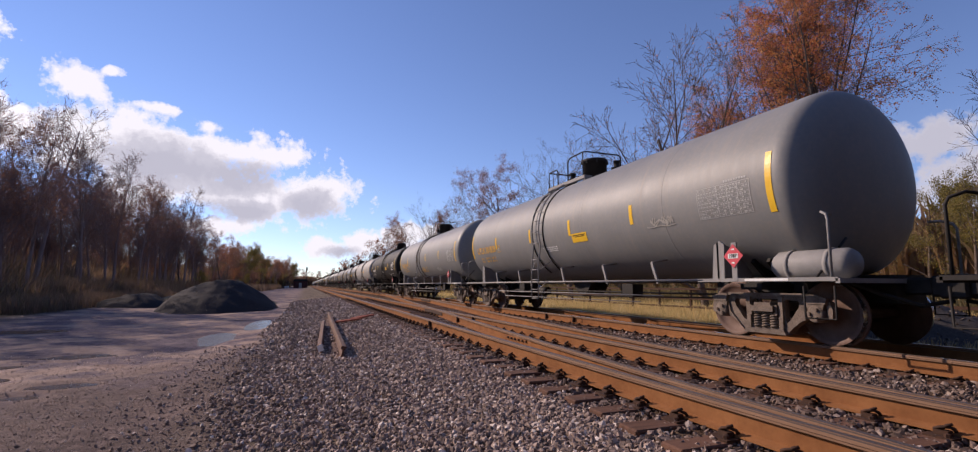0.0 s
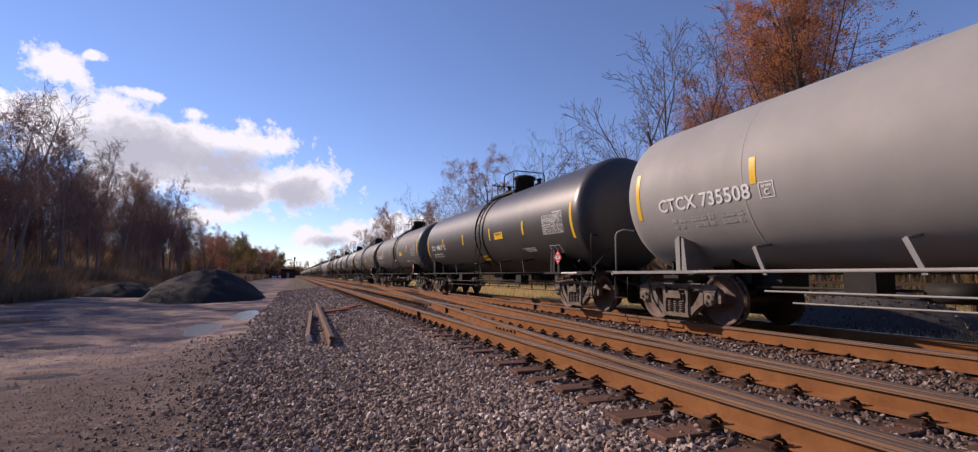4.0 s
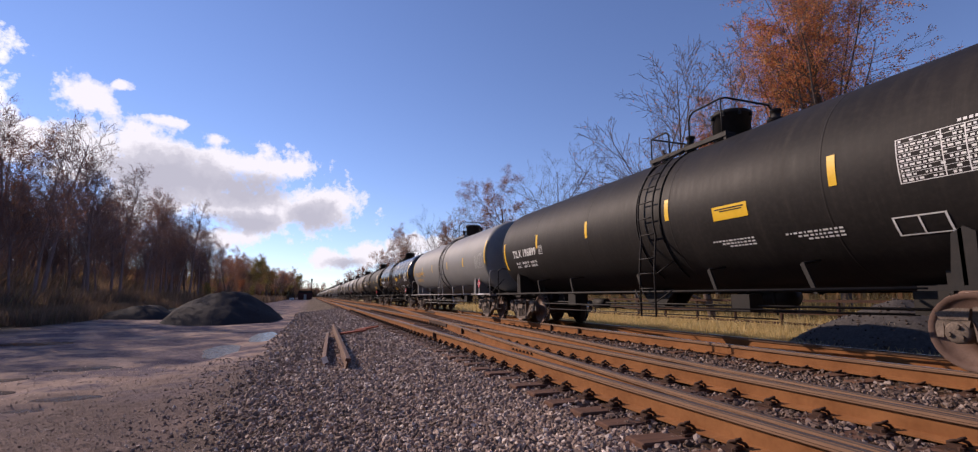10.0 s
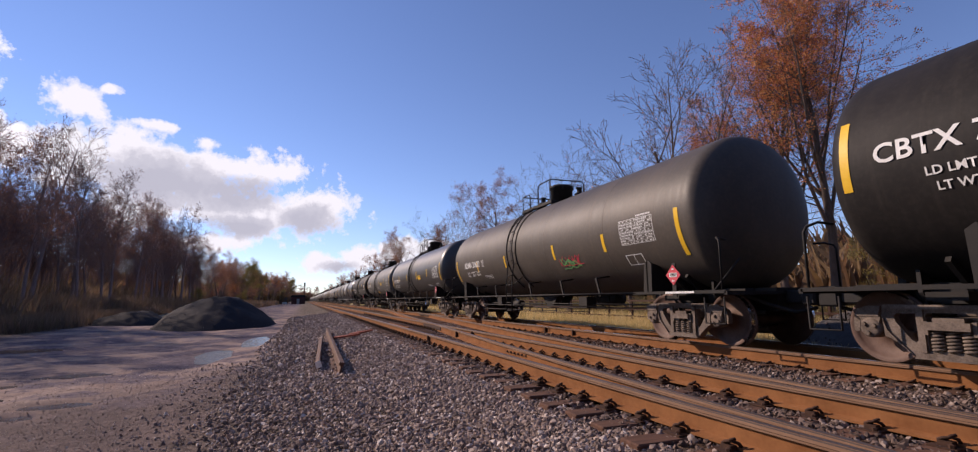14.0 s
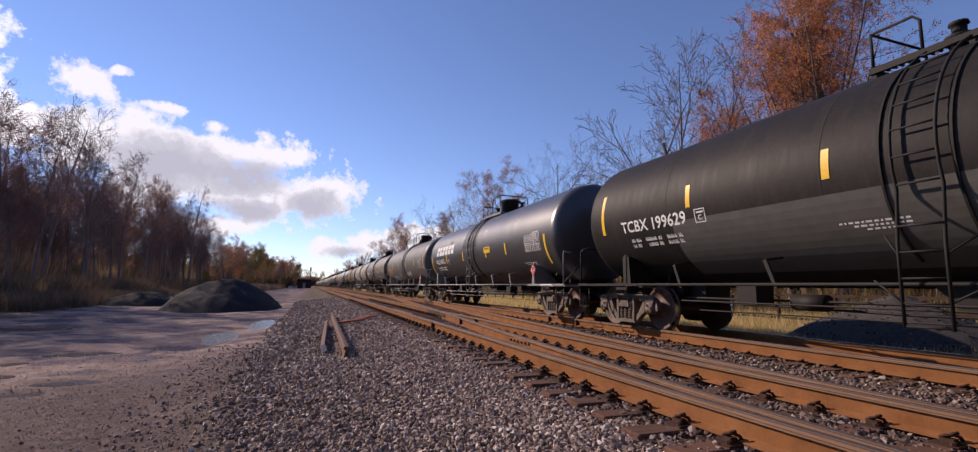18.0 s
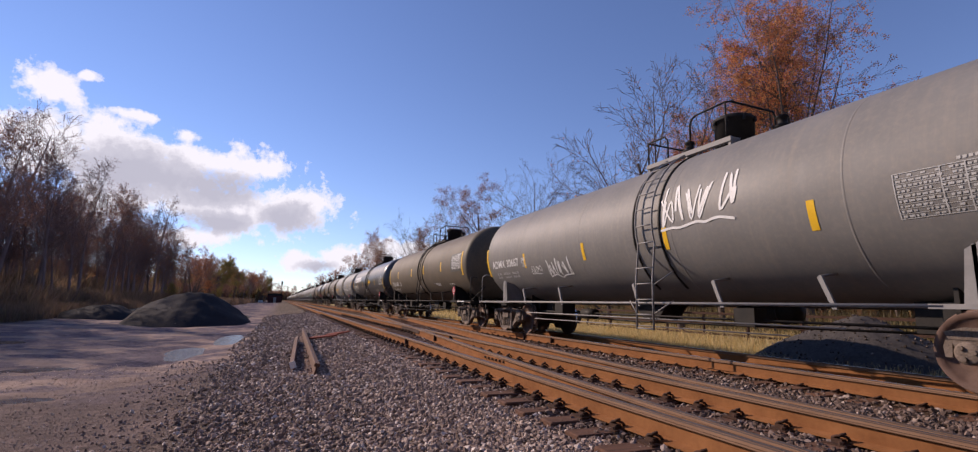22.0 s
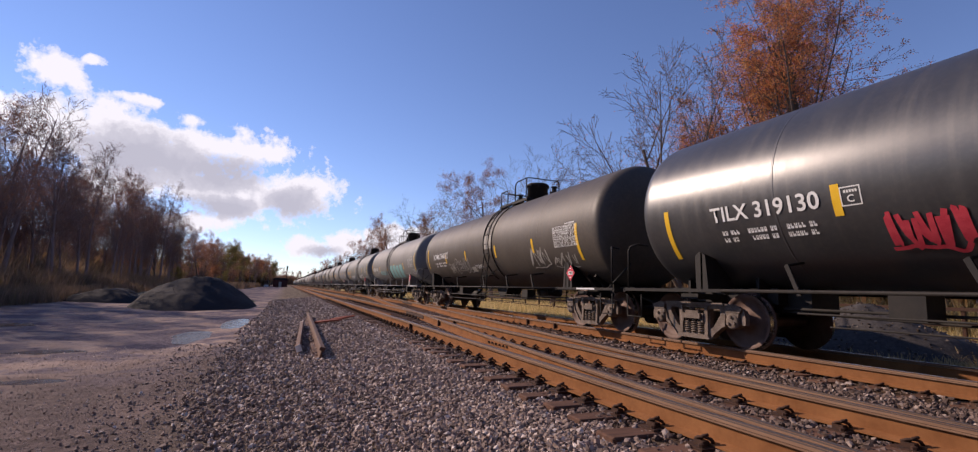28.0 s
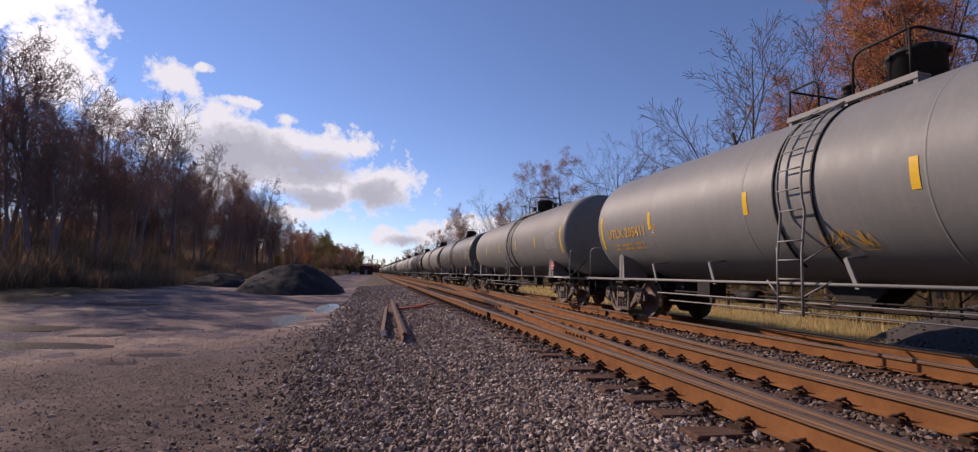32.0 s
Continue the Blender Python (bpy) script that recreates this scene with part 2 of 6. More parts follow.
M["bark_dark"] = surface("dark bark", (0.15, 0.105, 0.10), (0.26, 0.185, 0.17), 3, 0.95, bump=0.01, stretch=(3, 3, 0.6), vary=0.3)


def leaf_material(name, cols, rough=0.6):
    m = bpy.data.materials.new(name)
    m.use_nodes = True
    nt = m.node_tree
    b = nt.nodes["Principled BSDF"]
    geo = nt.nodes.new("ShaderNodeNewGeometry")
    n = len(cols)
    col = ramp(nt, geo.outputs["Random Per Island"], [(i / (n - 1), c) for i, c in enumerate(cols)])
    nt.links.new(col, b.inputs["Base Color"])
    b.inputs["Roughness"].default_value = rough
    tr = nt.nodes.new("ShaderNodeBsdfTranslucent")
    nt.links.new(col, tr.inputs[0])
    mx = nt.nodes.new("ShaderNodeMixShader")
    mx.inputs[0].default_value = 0.45
    nt.links.new(b.outputs[0], mx.inputs[1])
    nt.links.new(tr.outputs[0], mx.inputs[2])
    nt.links.new(mx.outputs[0], nt.nodes["Material Output"].inputs[0])
    return m


M["leaf_orange"] = leaf_material("orange autumn leaves", [(0.34, 0.08, 0.04), (0.60, 0.21, 0.06), (0.72, 0.33, 0.08), (0.56, 0.17, 0.07), (0.42, 0.11, 0.07), (0.80, 0.43, 0.11)])
M["leaf_rust"] = leaf_material("rusty brown leaves", [(0.19, 0.085, 0.05), (0.30, 0.13, 0.075), (0.36, 0.17, 0.09), (0.24, 0.11, 0.07)])
M["leaf_olive"] = leaf_material("yellow-green leaves", [(0.16, 0.13, 0.03), (0.26, 0.20, 0.04), (0.10, 0.10, 0.03), (0.32, 0.22, 0.05)])
M["straw"] = leaf_material("dry straw grass", [(0.52, 0.37, 0.15), (0.66, 0.50, 0.23), (0.74, 0.59, 0.30), (0.44, 0.32, 0.12), (0.36, 0.29, 0.11)], 0.8)
M["brush"] = leaf_material("dead brush", [(0.17, 0.11, 0.075), (0.26, 0.17, 0.115), (0.13, 0.09, 0.065), (0.21, 0.155, 0.08)], 0.9)


# ---------------------------------------------------------------- mesh helpers
def mesh_of(name, bm, materials, smooth=False):
    me = bpy.data.meshes.new(name)
    bm.to_mesh(me)
    bm.free()
    for m in (materials if isinstance(materials, (list, tuple)) else [materials]):
        me.materials.append(m)
    if smooth:
        me.shade_smooth()
    return me


def put(name, me, parent=None, m=None, label="", material=None):
    """Links a mesh as one object; material: worn by this object alone."""
    ob = new(name, me)
    if parent:
        ob.parent = parent
    if m is not None:
        ob.matrix_basis = m
    if label:
        ob["label"] = label
    if material:
        ob.material_slots[0].link = "OBJECT"
        ob.material_slots[0].material = material
    return ob


def part(name, bm, material, parent, label="", smooth=False):
    return put(name, mesh_of(name, bm, material, smooth), parent, label=label)


def box(bm, x0, x1, y0, y1, z0, z1, mi=0):
    v = [bm.verts.new(p) for p in ((x0, y0, z0), (x1, y0, z0), (x1, y1, z0), (x0, y1, z0), (x0, y0, z1), (x1, y0, z1), (x1, y1, z1), (x0, y1, z1))]
    for q in ((3, 2, 1, 0), (4, 5, 6, 7), (0, 1, 5, 4), (1, 2, 6, 5), (2, 3, 7, 6), (3, 0, 4, 7)):
        f = bm.faces.new([v[i] for i in q])
        f.material_index = mi
    return v


def bevel(bm, w=0.01, seg=1):
    bmesh.ops.bevel(bm, geom=list(bm.edges), offset=w, segments=seg, affect="EDGES", clamp_overlap=True)
    return bm


def tube(bm, pts, r, seg=6, closed=False, mi=0):
    """A round bar along a polyline; r: one radius or one for each point."""
    pts = [Vector(p) for p in pts]
    rad = r if isinstance(r, (list, tuple)) else [r] * len(pts)
    rings, side = [], None
    for i, p in enumerate(pts):
        d = (pts[min(i + 1, len(pts) - 1)] - pts[max(i - 1, 0)]).normalized()
        if side is None:
            side = d.orthogonal().normalized()
        side = (side - d * side.dot(d)).normalized()
        up = d.cross(side)
        rings.append([bm.verts.new(p + (side * math.cos(a) + up * math.sin(a)) * rad[i]) for a in (2 * math.pi * k / seg for k in range(seg))])
    for a, b in zip(rings, rings[1:]):
        for k in range(seg):
            f = bm.faces.new((a[k], a[(k + 1) % seg], b[(k + 1) % seg], b[k]))
            f.smooth, f.material_index = seg > 4, mi
    for ring in (rings[0][::-1], rings[-1]):
        bm.faces.new(ring).material_index = mi


def lathe(bm, prof, axis="y", centre=(0, 0, 0), seg=32, mi=0, smooth=True, caps=True):
    """Turns a profile of (along, radius) round an axis."""
    c, rings = Vector(centre), []
    for s, r in prof:
        ring = []
        for k in range(seg):
            a = 2 * math.pi * k / seg
            u, v = r * math.cos(a), r * math.sin(a)
            p = {"y": (u, s, v), "x": (s, u, v), "z": (u, v, s)}[axis]
            ring.append(bm.verts.new(c + Vector(p)))
        rings.append(ring)
    for a, b in zip(rings, rings[1:]):
        for k in range(seg):
            f = bm.faces.new((a[k], b[k], b[(k + 1) % seg], a[(k + 1) % seg]))
            f.smooth, f.material_index = smooth, mi
    for ring in (rings[0], rings[-1][::-1]) if caps else ():
        if (ring[0].co - ring[1].co).length > 1e-4:
            bm.faces.new(ring).material_index = mi
    bmesh.ops.recalc_face_normals(bm, faces=bm.faces[:])


def plate(bm, outline, t, axis="x", at=0.0, mi=0):
    """A flat plate of a given outline and thickness, across an axis."""
    def p(u, v, s):
        return {"x": (s, u, v), "y": (u, s, v), "z": (u, v, s)}[axis]
    a = [bm.verts.new(p(u, v, at)) for u, v in outline]
    b = [bm.verts.new(p(u, v, at + t)) for u, v in outline]
    fs = [bm.faces.new(a), bm.faces.new(b[::-1])]
    n = len(a)
    fs += [bm.faces.new((a[i], b[i], b[(i + 1) % n], a[(i + 1) % n])) for i in range(n)]
    for f in fs:
        f.material_index = mi
    bmesh.ops.recalc_face_normals(bm, faces=fs)


def empty(name, label, category, group="", m=None, kind=""):
    ob = new(name)
    ob.empty_display_size = 0.3
    if m is not None:
        ob.matrix_basis = m
    return tagged(ob, label, category, group, kind)


def raw_mesh(name, verts, faces, materials, smooth=False):
    me = bpy.data.meshes.new(name)
    me.from_pydata(verts, [], faces)
    for m in (materials if isinstance(materials, (list, tuple)) else [materials]):
        me.materials.append(m)
    if smooth:
        me.shade_smooth()
    return me


# ---------------------------------------------------------------- ground
# rain puddles on the yard: middle and half sizes
PUDDLES = [(-1.55, 21.0, 0.34, 1.9), (-2.35, 16.6, 0.36, 1.35), (-7.9, 13.2, 1.1, 0.5), (-6.0, 10.7, 0.95, 0.32), (-5.5, 12.2, 0.4, 0.22), (-3.75, 8.85, 0.28, 0.16), (-3.5, 9.7, 0.32, 0.18), (-4.6, 13.5, 0.5, 0.3), (-8.8, 20.6, 0.9, 0.6)]


def ground_height(x, y):
    """The lie of the land: yard, ballast shoulder, track bed, field."""
    pts = [(-14.0, -0.62), (-6.0, -0.72), (-2.2, -0.70), (-0.4, -0.60), (1.8, -0.36), (2.4, -0.29), (2.75, -0.245), (4.75, -0.245), (5.0, -0.25), (5.5, -0.30), (6.1, -0.245),
           (9.6, -0.245), (10.6, -0.45), (12.0, -0.66), (30.0, -0.45), (60, 0.2)]
    if x <= pts[0][0]:
        z = pts[0][1]
    elif x >= pts[-1][0]:
        z = pts[-1][1]
    else:
        for (a, za), (b, zb) in zip(pts, pts[1:]):
            if a <= x <= b:
                z = za + (zb - za) * (x - a) / (b - a)
                break
    base = z
    if y < 90 and x > -25 and x < 20:
        w = 1.0 if (x < -1 or x > 10.5) else 0.35
        z += w * 0.045 * noise.noise(Vector((x * 0.5, y * 0.5, 1.0))) + w * 0.026 * noise.noise(Vector((x * 1.7, y * 1.7, 7.0)))
        if x < -0.5 and 7.5 < y < 36:
            for px, py, rx, ry in PUDDLES:
                d = ((x - px) / rx) ** 2 + ((y - py) / ry) ** 2
                if d < 4:
                    d = min(4, d * (1 + 0.9 * noise.noise(Vector((x * 1.9, y * 0.9, 3.0)))))
                    k = min(1.0, 1.6 * (1 - d / 4) ** 2)
                    z = z * (1 - k) + k * (base - 0.07)
    return z


def ground_material():
    m = bpy.data.materials.new("yard dirt, ballast and grass")
    m.use_nodes = True
    nt = m.node_tree
    b = nt.nodes["Principled BSDF"]
    geo = nt.nodes.new("ShaderNodeNewGeometry")
    sep = nt.nodes.new("ShaderNodeSeparateXYZ")
    nt.links.new(geo.outputs["Position"], sep.inputs[0])
    X, Y = sep.outputs[0], sep.outputs[1]
    P = geo.outputs["Position"]
    n_big, n_mid, n_fine = noise_tex(nt, P, 0.22, 4), noise_tex(nt, P, 1.3, 5), noise_tex(nt, P, 22, 5, 0.7)
    vor = nt.nodes.new("ShaderNodeTexVoronoi")
    vor.inputs["Scale"].default_value = 17.0
    nt.links.new(P, vor.inputs["Vector"])
    sv = nt.nodes.new("ShaderNodeSeparateColor")
    nt.links.new(vor.outputs["Color"], sv.inputs[0])
    stones_far = ramp(nt, sv.outputs[0], [(0.0, (0.06, 0.043, 0.031)), (0.5, (0.13, 0.098, 0.073)), (1.0, (0.22, 0.17, 0.13))])
    rusty = ramp(nt, sv.outputs[0], [(0.0, (0.035, 0.020, 0.013)), (0.5, (0.08, 0.050, 0.034)), (1.0, (0.14, 0.095, 0.065))])
    stones = mixc(nt, ramp(nt, fmath(nt, "MULTIPLY_ADD", X, 0.5, -1.0), [(0.1, 0.0), (0.4, 1.0)]), stones_far, rusty)
    n_patch = noise_tex(nt, P, 0.55, 6, 0.6)
    n_grit = noise_tex(nt, P, 7.0, 6, 0.7)
    # dry tan mud, wet patches with lilac sky sheen painted in, darker gravelly strip near the ballast
    dry = mixc(nt, ramp(nt, n_mid, [(0.35, 0.0), (0.68, 1.0)]), (0.27, 0.198, 0.148), (0.46, 0.355, 0.262))
    damp_sheen = mixc(nt, ramp(nt, n_grit, [(0.42, 0.0), (0.68, 1.0)]), (0.085, 0.068, 0.075), (0.21, 0.178, 0.195))
    pale = mixc(nt, ramp(nt, fmath(nt, "MULTIPLY_ADD", n_mid, 0.35, fmath(nt, "MULTIPLY", n_patch, 0.65)), [(0.455, 0.0), (0.53, 1.0)]), dry, damp_sheen)
    pale = mixc(nt, ramp(nt, n_grit, [(0.52, 0.0), (0.7, 0.7)]), pale, (0.13, 0.098, 0.082))
    n_blot = noise_tex(nt, P, 2.6, 5, 0.65)
    grit = mixc(nt, ramp(nt, n_grit, [(0.42, 0.0), (0.7, 1.0)]), (0.082, 0.060, 0.050), (0.25, 0.188, 0.152))
    grit = mixc(nt, ramp(nt, n_blot, [(0.42, 0.0), (0.62, 0.65)]), grit, (0.115, 0.087, 0.073))
    dirt = mixc(nt, ramp(nt, n_fine, [(0.5, 0.0), (0.76, 0.8)]), grit, (0.065, 0.049, 0.041))
    dirt = mixc(nt, ramp(nt, n_patch, [(0.52, 0.0), (0.66, 0.45)]), dirt, (0.26, 0.195, 0.148))
    grass = mixc(nt, n_mid, (0.32, 0.235, 0.10), (0.48, 0.37, 0.17))
    wood = mixc(nt, n_mid, (0.075, 0.05, 0.03), (0.13, 0.09, 0.05))
    wob = fmath(nt, "MULTIPLY", fmath(nt, "SUBTRACT", n_mid, 0.5), 1.6)
    xs = fmath(nt, "ADD", X, wob)
    to_stone = ramp(nt, fmath(nt, "MULTIPLY_ADD", xs, 0.4, 0.6), [(0.05, 0.0), (0.6, 1.0)])
    edge = fmath(nt, "MULTIPLY_ADD", fmath(nt, "SUBTRACT", n_patch, 0.5), 9.0, fmath(nt, "ADD", Y, fmath(nt, "MULTIPLY", X, -1.1)))
    to_pale = ramp(nt, fmath(nt, "MULTIPLY_ADD", edge, 0.1, -1.0), [(0.12, 0.0), (0.48, 1.0)])
    to_grass = ramp(nt, fmath(nt, "MULTIPLY_ADD", xs, 0.5, -5.3), [(0.1, 0.0), (0.4, 1.0)])
    to_wood = ramp(nt, fmath(nt, "ADD", fmath(nt, "MULTIPLY", xs, -0.1), fmath(nt, "MULTIPLY", Y, -0.012)), [(0.75, 0.0), (0.98, 1.0)])
    col = mixc(nt, to_pale, dirt, pale)
    col = mixc(nt, 1.0, col, (0.97, 0.93, 1.02), "MULTIPLY")
    col = mixc(nt, to_stone, col, stones)
    col = mixc(nt, to_grass, col, grass)
    col = mixc(nt, to_wood, col, wood)
    nt.links.new(col, b.inputs["Base Color"])
    b.inputs["Roughness"].default_value = 0.95
    b.inputs["Specular IOR Level"].default_value = 0.08
    bn = nt.nodes.new("ShaderNodeBump")
    bn.inputs["Strength"].default_value, bn.inputs["Distance"].default_value = 0.9, 0.03
    h = fmath(nt, "ADD", fmath(nt, "MULTIPLY", vor.outputs["Distance"], fmath(nt, "MULTIPLY", to_stone, -1.0)), n_fine)
    nt.links.new(h, bn.inputs["Height"])
    nt.links.new(bn.outputs[0], b.inputs["Normal"])
    return m


def spread(a, b, step0, growth):
    out, v, s = [a], a, step0
    while v < b:
        v += s
        s *= growth
        out.append(min(v, b))
    return out


def make_ground():
    xs = [-x for x in spread(14, 1500, 3, 1.35)[:0:-1]] + list(np.arange(-14, 16.01, 0.2)) + spread(16, 1500, 1.5, 1.35)[1:]
    ys = [-y for y in spread(4, 1500, 1, 1.4)[:0:-1]] + list(np.arange(-4, 30.01, 0.2)) + spread(30, 2600, 0.3, 1.08)[1:]
    vs = [(x, y, ground_height(x, y)) for y in ys for x in xs]
    n = len(xs)
    fs = [(j * n + i, j * n + i + 1, (j + 1) * n + i + 1, (j + 1) * n + i) for j in range(len(ys) - 1) for i in range(n - 1)]
    return tagged(new("ground", raw_mesh("ground", vs, fs, ground_material(), True)), "gravel yard, ballast shoulder and dry field", "ground", kind="structure")


make_ground()


# ---------------------------------------------------------------- track
RAIL_SECTION = [(-0.040, -0.010), (-0.035, -0.002), (-0.024, 0.0), (-0.020, 0.0), (0.020, 0.0), (0.024, 0.0), (0.035, -0.002), (0.040, -0.010), (0.040, -0.046), (0.012, -0.053), (0.010, -0.170), (0.078, -0.190), (0.078, -0.206),
                (-0.078, -0.206), (-0.078, -0.190), (-0.010, -0.170), (-0.012, -0.053), (-0.040, -0.048), (-0.040, -0.034), (-0.042, -0.030)]


def rail(x, top, band, label):
    bm = bmesh.new()
    rows = []
    for y in (-80, -10, 40, 150, 900):
        rows.append([bm.verts.new((u, y, v)) for u, v in RAIL_SECTION])
    n = len(RAIL_SECTION)
    for a, b in zip(rows, rows[1:]):
        for k in range(n):
            f = bm.faces.new((a[k], a[(k + 1) % n], b[(k + 1) % n], b[k]))
            # 16 is the head's underside, painted dark as its own shade
            f.material_index = {0: 3, 1: 1, 2: 3, 3: 2, 4: 3, 5: 1, 6: 3, 16: 3, 17: 1, 18: 3, 19: 1}.get(k, 0)
    bm.faces.new(rows[0])
    bm.faces.new(rows[-1][::-1])
    bmesh.ops.recalc_face_normals(bm, faces=bm.faces[:])
    ob = put("rail", mesh_of("rail", bm, [M["rust"], top, band, M["rail_line"]]), m=pose(x, 0, 0))
    return tagged(ob, label, "rail", kind="structure")


near_rails = [rail(x, M["rail_top"], M["rail_band"], "rust-orange steel rail with a dull worn head") for x in (RAIL_A, RAIL_B)]
train_rails = [rail(x, M["rail_top"], M["rail_bright"], "rust-orange steel rail with a polished head") for x in (RAIL_C, RAIL_D)]


def crossing(y):
    """How far the crossover between the two tracks has drawn away from the near one: a curve, a straight and a curve back."""
    def start(u):
        return 0.045 * u + 0.0025 * u * u
    if y < 9.0:
        return start(max(0.0, y + 1.0))
    if y < 39.05:
        return 0.70 + 0.095 * (y - 9.0)
    return RAIL_C - RAIL_A - start(max(0.0, 49.05 - y))


def crossover_rail(x, y0, y1):
    """A bent rail that follows the crossover, a little lower than the rails that it meets."""
    bm = bmesh.new()
    ys = [y0 + (y1 - y0) * i / 48 for i in range(49)]
    rows = [[bm.verts.new((x + crossing(y) + u, y, v - 0.006)) for u, v in RAIL_SECTION] for y in ys]
    n = len(RAIL_SECTION)
    for a, b in zip(rows, rows[1:]):
        for k in range(n):
            f = bm.faces.new((a[k], a[(k + 1) % n], b[(k + 1) % n], b[k]))
            # as on the straight rails, 16 carries the painted shade under the head
            f.material_index = {0: 3, 1: 1, 2: 3, 3: 2, 4: 3, 5: 1, 6: 3, 16: 3, 17: 1, 18: 3, 19: 1}.get(k, 0)
    bm.faces.new(rows[0])
    bm.faces.new(rows[-1][::-1])
    bmesh.ops.recalc_face_normals(bm, faces=bm.faces[:])
    ob = put("rail", mesh_of("rail", bm, [M["rust"], M["rail_top"], M["rail_band"], M["rail_line"]]))
    return tagged(ob, "rusty crossover rail that leads from track to track", "rail", kind="structure")


crossover_rail(RAIL_A, 0.6, 47.4)
crossover_rail(RAIL_B, 0.6, 47.4)


def guard_rail(x, y, length):
    """Short check rail beside a running rail, its ends flared."""
    bm = bmesh.new()
    rows = []
    for k, flare in ((-0.5, 0.07), (-0.38, 0.0), (0.38, 0.0), (0.5, 0.07)):
        rows.append([bm.verts.new((0.6 * u + flare, length * k, v - 0.003)) for u, v in RAIL_SECTION])
    n = len(RAIL_SECTION)
    for a, b in zip(rows, rows[1:]):
        for k in range(n):
            bm.faces.new((a[k], a[(k + 1) % n], b[(k + 1) % n], b[k]))
    bm.faces.new(rows[0])
    bm.faces.new(rows[-1][::-1])
    bmesh.ops.recalc_face_normals(bm, faces=bm.faces[:])
    return tagged(put("check_rail", mesh_of("check_rail", bm, M["rust"]), m=pose(x, y, 0)), "short rusty check rail beside the running rail", "rail", kind="structure")


guard_rail(RAIL_A + 0.14, 17.6, 3.6)
guard_rail(RAIL_D - 0.16, 30.6, 3.6)
FROG_Y = [9.0 + (g - 0.70) / 0.095 for g in (RAIL_B - RAIL_A, RAIL_C - RAIL_B)]
for fx, fy in ((RAIL_B, FROG_Y[0]), (RAIL_C, FROG_Y[1])):
    bm = bmesh.new()
    plate(bm, [(-0.16, -1.3), (0.06, -1.3), (0.10, 0.0), (0.22, 1.6), (-0.08, 1.6), (-0.10, 0.0)], 0.10, "z", -0.16)
    tagged(put("frog_casting", mesh_of("frog_casting", bm, M["clip"]), m=pose(fx, fy, 0)), "dark cast block where the crossover cuts a rail", "rail frog", kind="structure")


def cube_mesh(name, x, y, z, material, w=0.01):
    bm = bmesh.new()
    box(bm, -x / 2, x / 2, -y / 2, y / 2, -z, 0)
    bevel(bm, w)
    return mesh_of(name, bm, material)


def b_clip(bm):
    # rail plate with a bent spring clip and its shoulder on the -x side
    box(bm, -0.2, 0.2, -0.09, 0.09, -0.012, 0.006)
    for s in (-1, 1):
        tube(bm, [(s * 0.055, -0.05, 0.03), (s * 0.075, -0.045, 0.065), (s * 0.115, -0.03, 0.085), (s * 0.135, 0.01, 0.075), (s * 0.12, 0.05, 0.05), (s * 0.075, 0.055, 0.035)], 0.015, 5)
        box(bm, min(s * 0.085, s * 0.145), max(s * 0.085, s * 0.145), -0.04, 0.05, 0.0, 0.05)
        lathe(bm, [(0.0, 0.022), (0.035, 0.022), (0.045, 0.001)], "z", (s * 0.168, -0.05, 0), 6, smooth=False)
        tube(bm, [(s * 0.11, 0.02, 0.05), (s * 0.125, -0.03, 0.10), (s * 0.10, -0.05, 0.11)], 0.014, 5)


def make_track(x0, n_parts, y_first, y_last, label, reach, sunk=0.0):
    """Ties and fastenings of one track, under an Empty at its middle; far ties are one joined part. reach: extra length of a tie under the crossover."""
    track = empty("track_bed", label, "railway track", kind="structure")
    rnd = random.Random(int(x0 * 10))
    ties = [cube_mesh("tie", rnd.uniform(2.55, 2.66), rnd.uniform(0.215, 0.24), 0.18, M["tie"], 0.012) for _ in range(5)]
    bm = bmesh.new()
    b_clip(bm)
    clip = mesh_of("fastening", bm, M["clip"])
    y, k, far = y_first, 0, []
    while y < y_last:
        if k < n_parts:
            more = reach(y)
            put("tie", rnd.choice(ties), track, pose(x0 + more / 2 + rnd.uniform(-0.05, 0.05), y + rnd.uniform(-0.02, 0.02), -0.224 + rnd.uniform(-0.006, 0.006), 0, rnd.uniform(-0.3, 0.3), rnd.uniform(-1.2, 1.2)) @ Matrix.Diagonal((1 + abs(more) / 2.6, 1, 1, 1)))
            if k < n_parts * 0.8:
                for dx in (-0.7525, 0.7525):
                    put("fastening", clip, track, pose(x0 + dx, y + rnd.uniform(-0.015, 0.015), -0.212 - sunk, 0, 0, rnd.uniform(-3, 3)) @ Matrix.Diagonal((1, 1, 0.8, 1)))
        else:
            far.append(y)
        y += 0.497
        k += 1
    bm = bmesh.new()
    for y in far:
        box(bm, x0 - 1.3, x0 + 1.3, y - 0.11, y + 0.11, -0.40, -0.222)
    ob = part("far_ties", bm, M["tie"], track)
    ob["kind"] = "stuff"
    return track


make_track(0.5 * (RAIL_A + RAIL_B), 124, -10.6, 260, "dark wooden ties with rusty spring fastenings in ballast", lambda y: min(crossing(y), 1.5) if crossing(y) < 2.2 else 0.0)
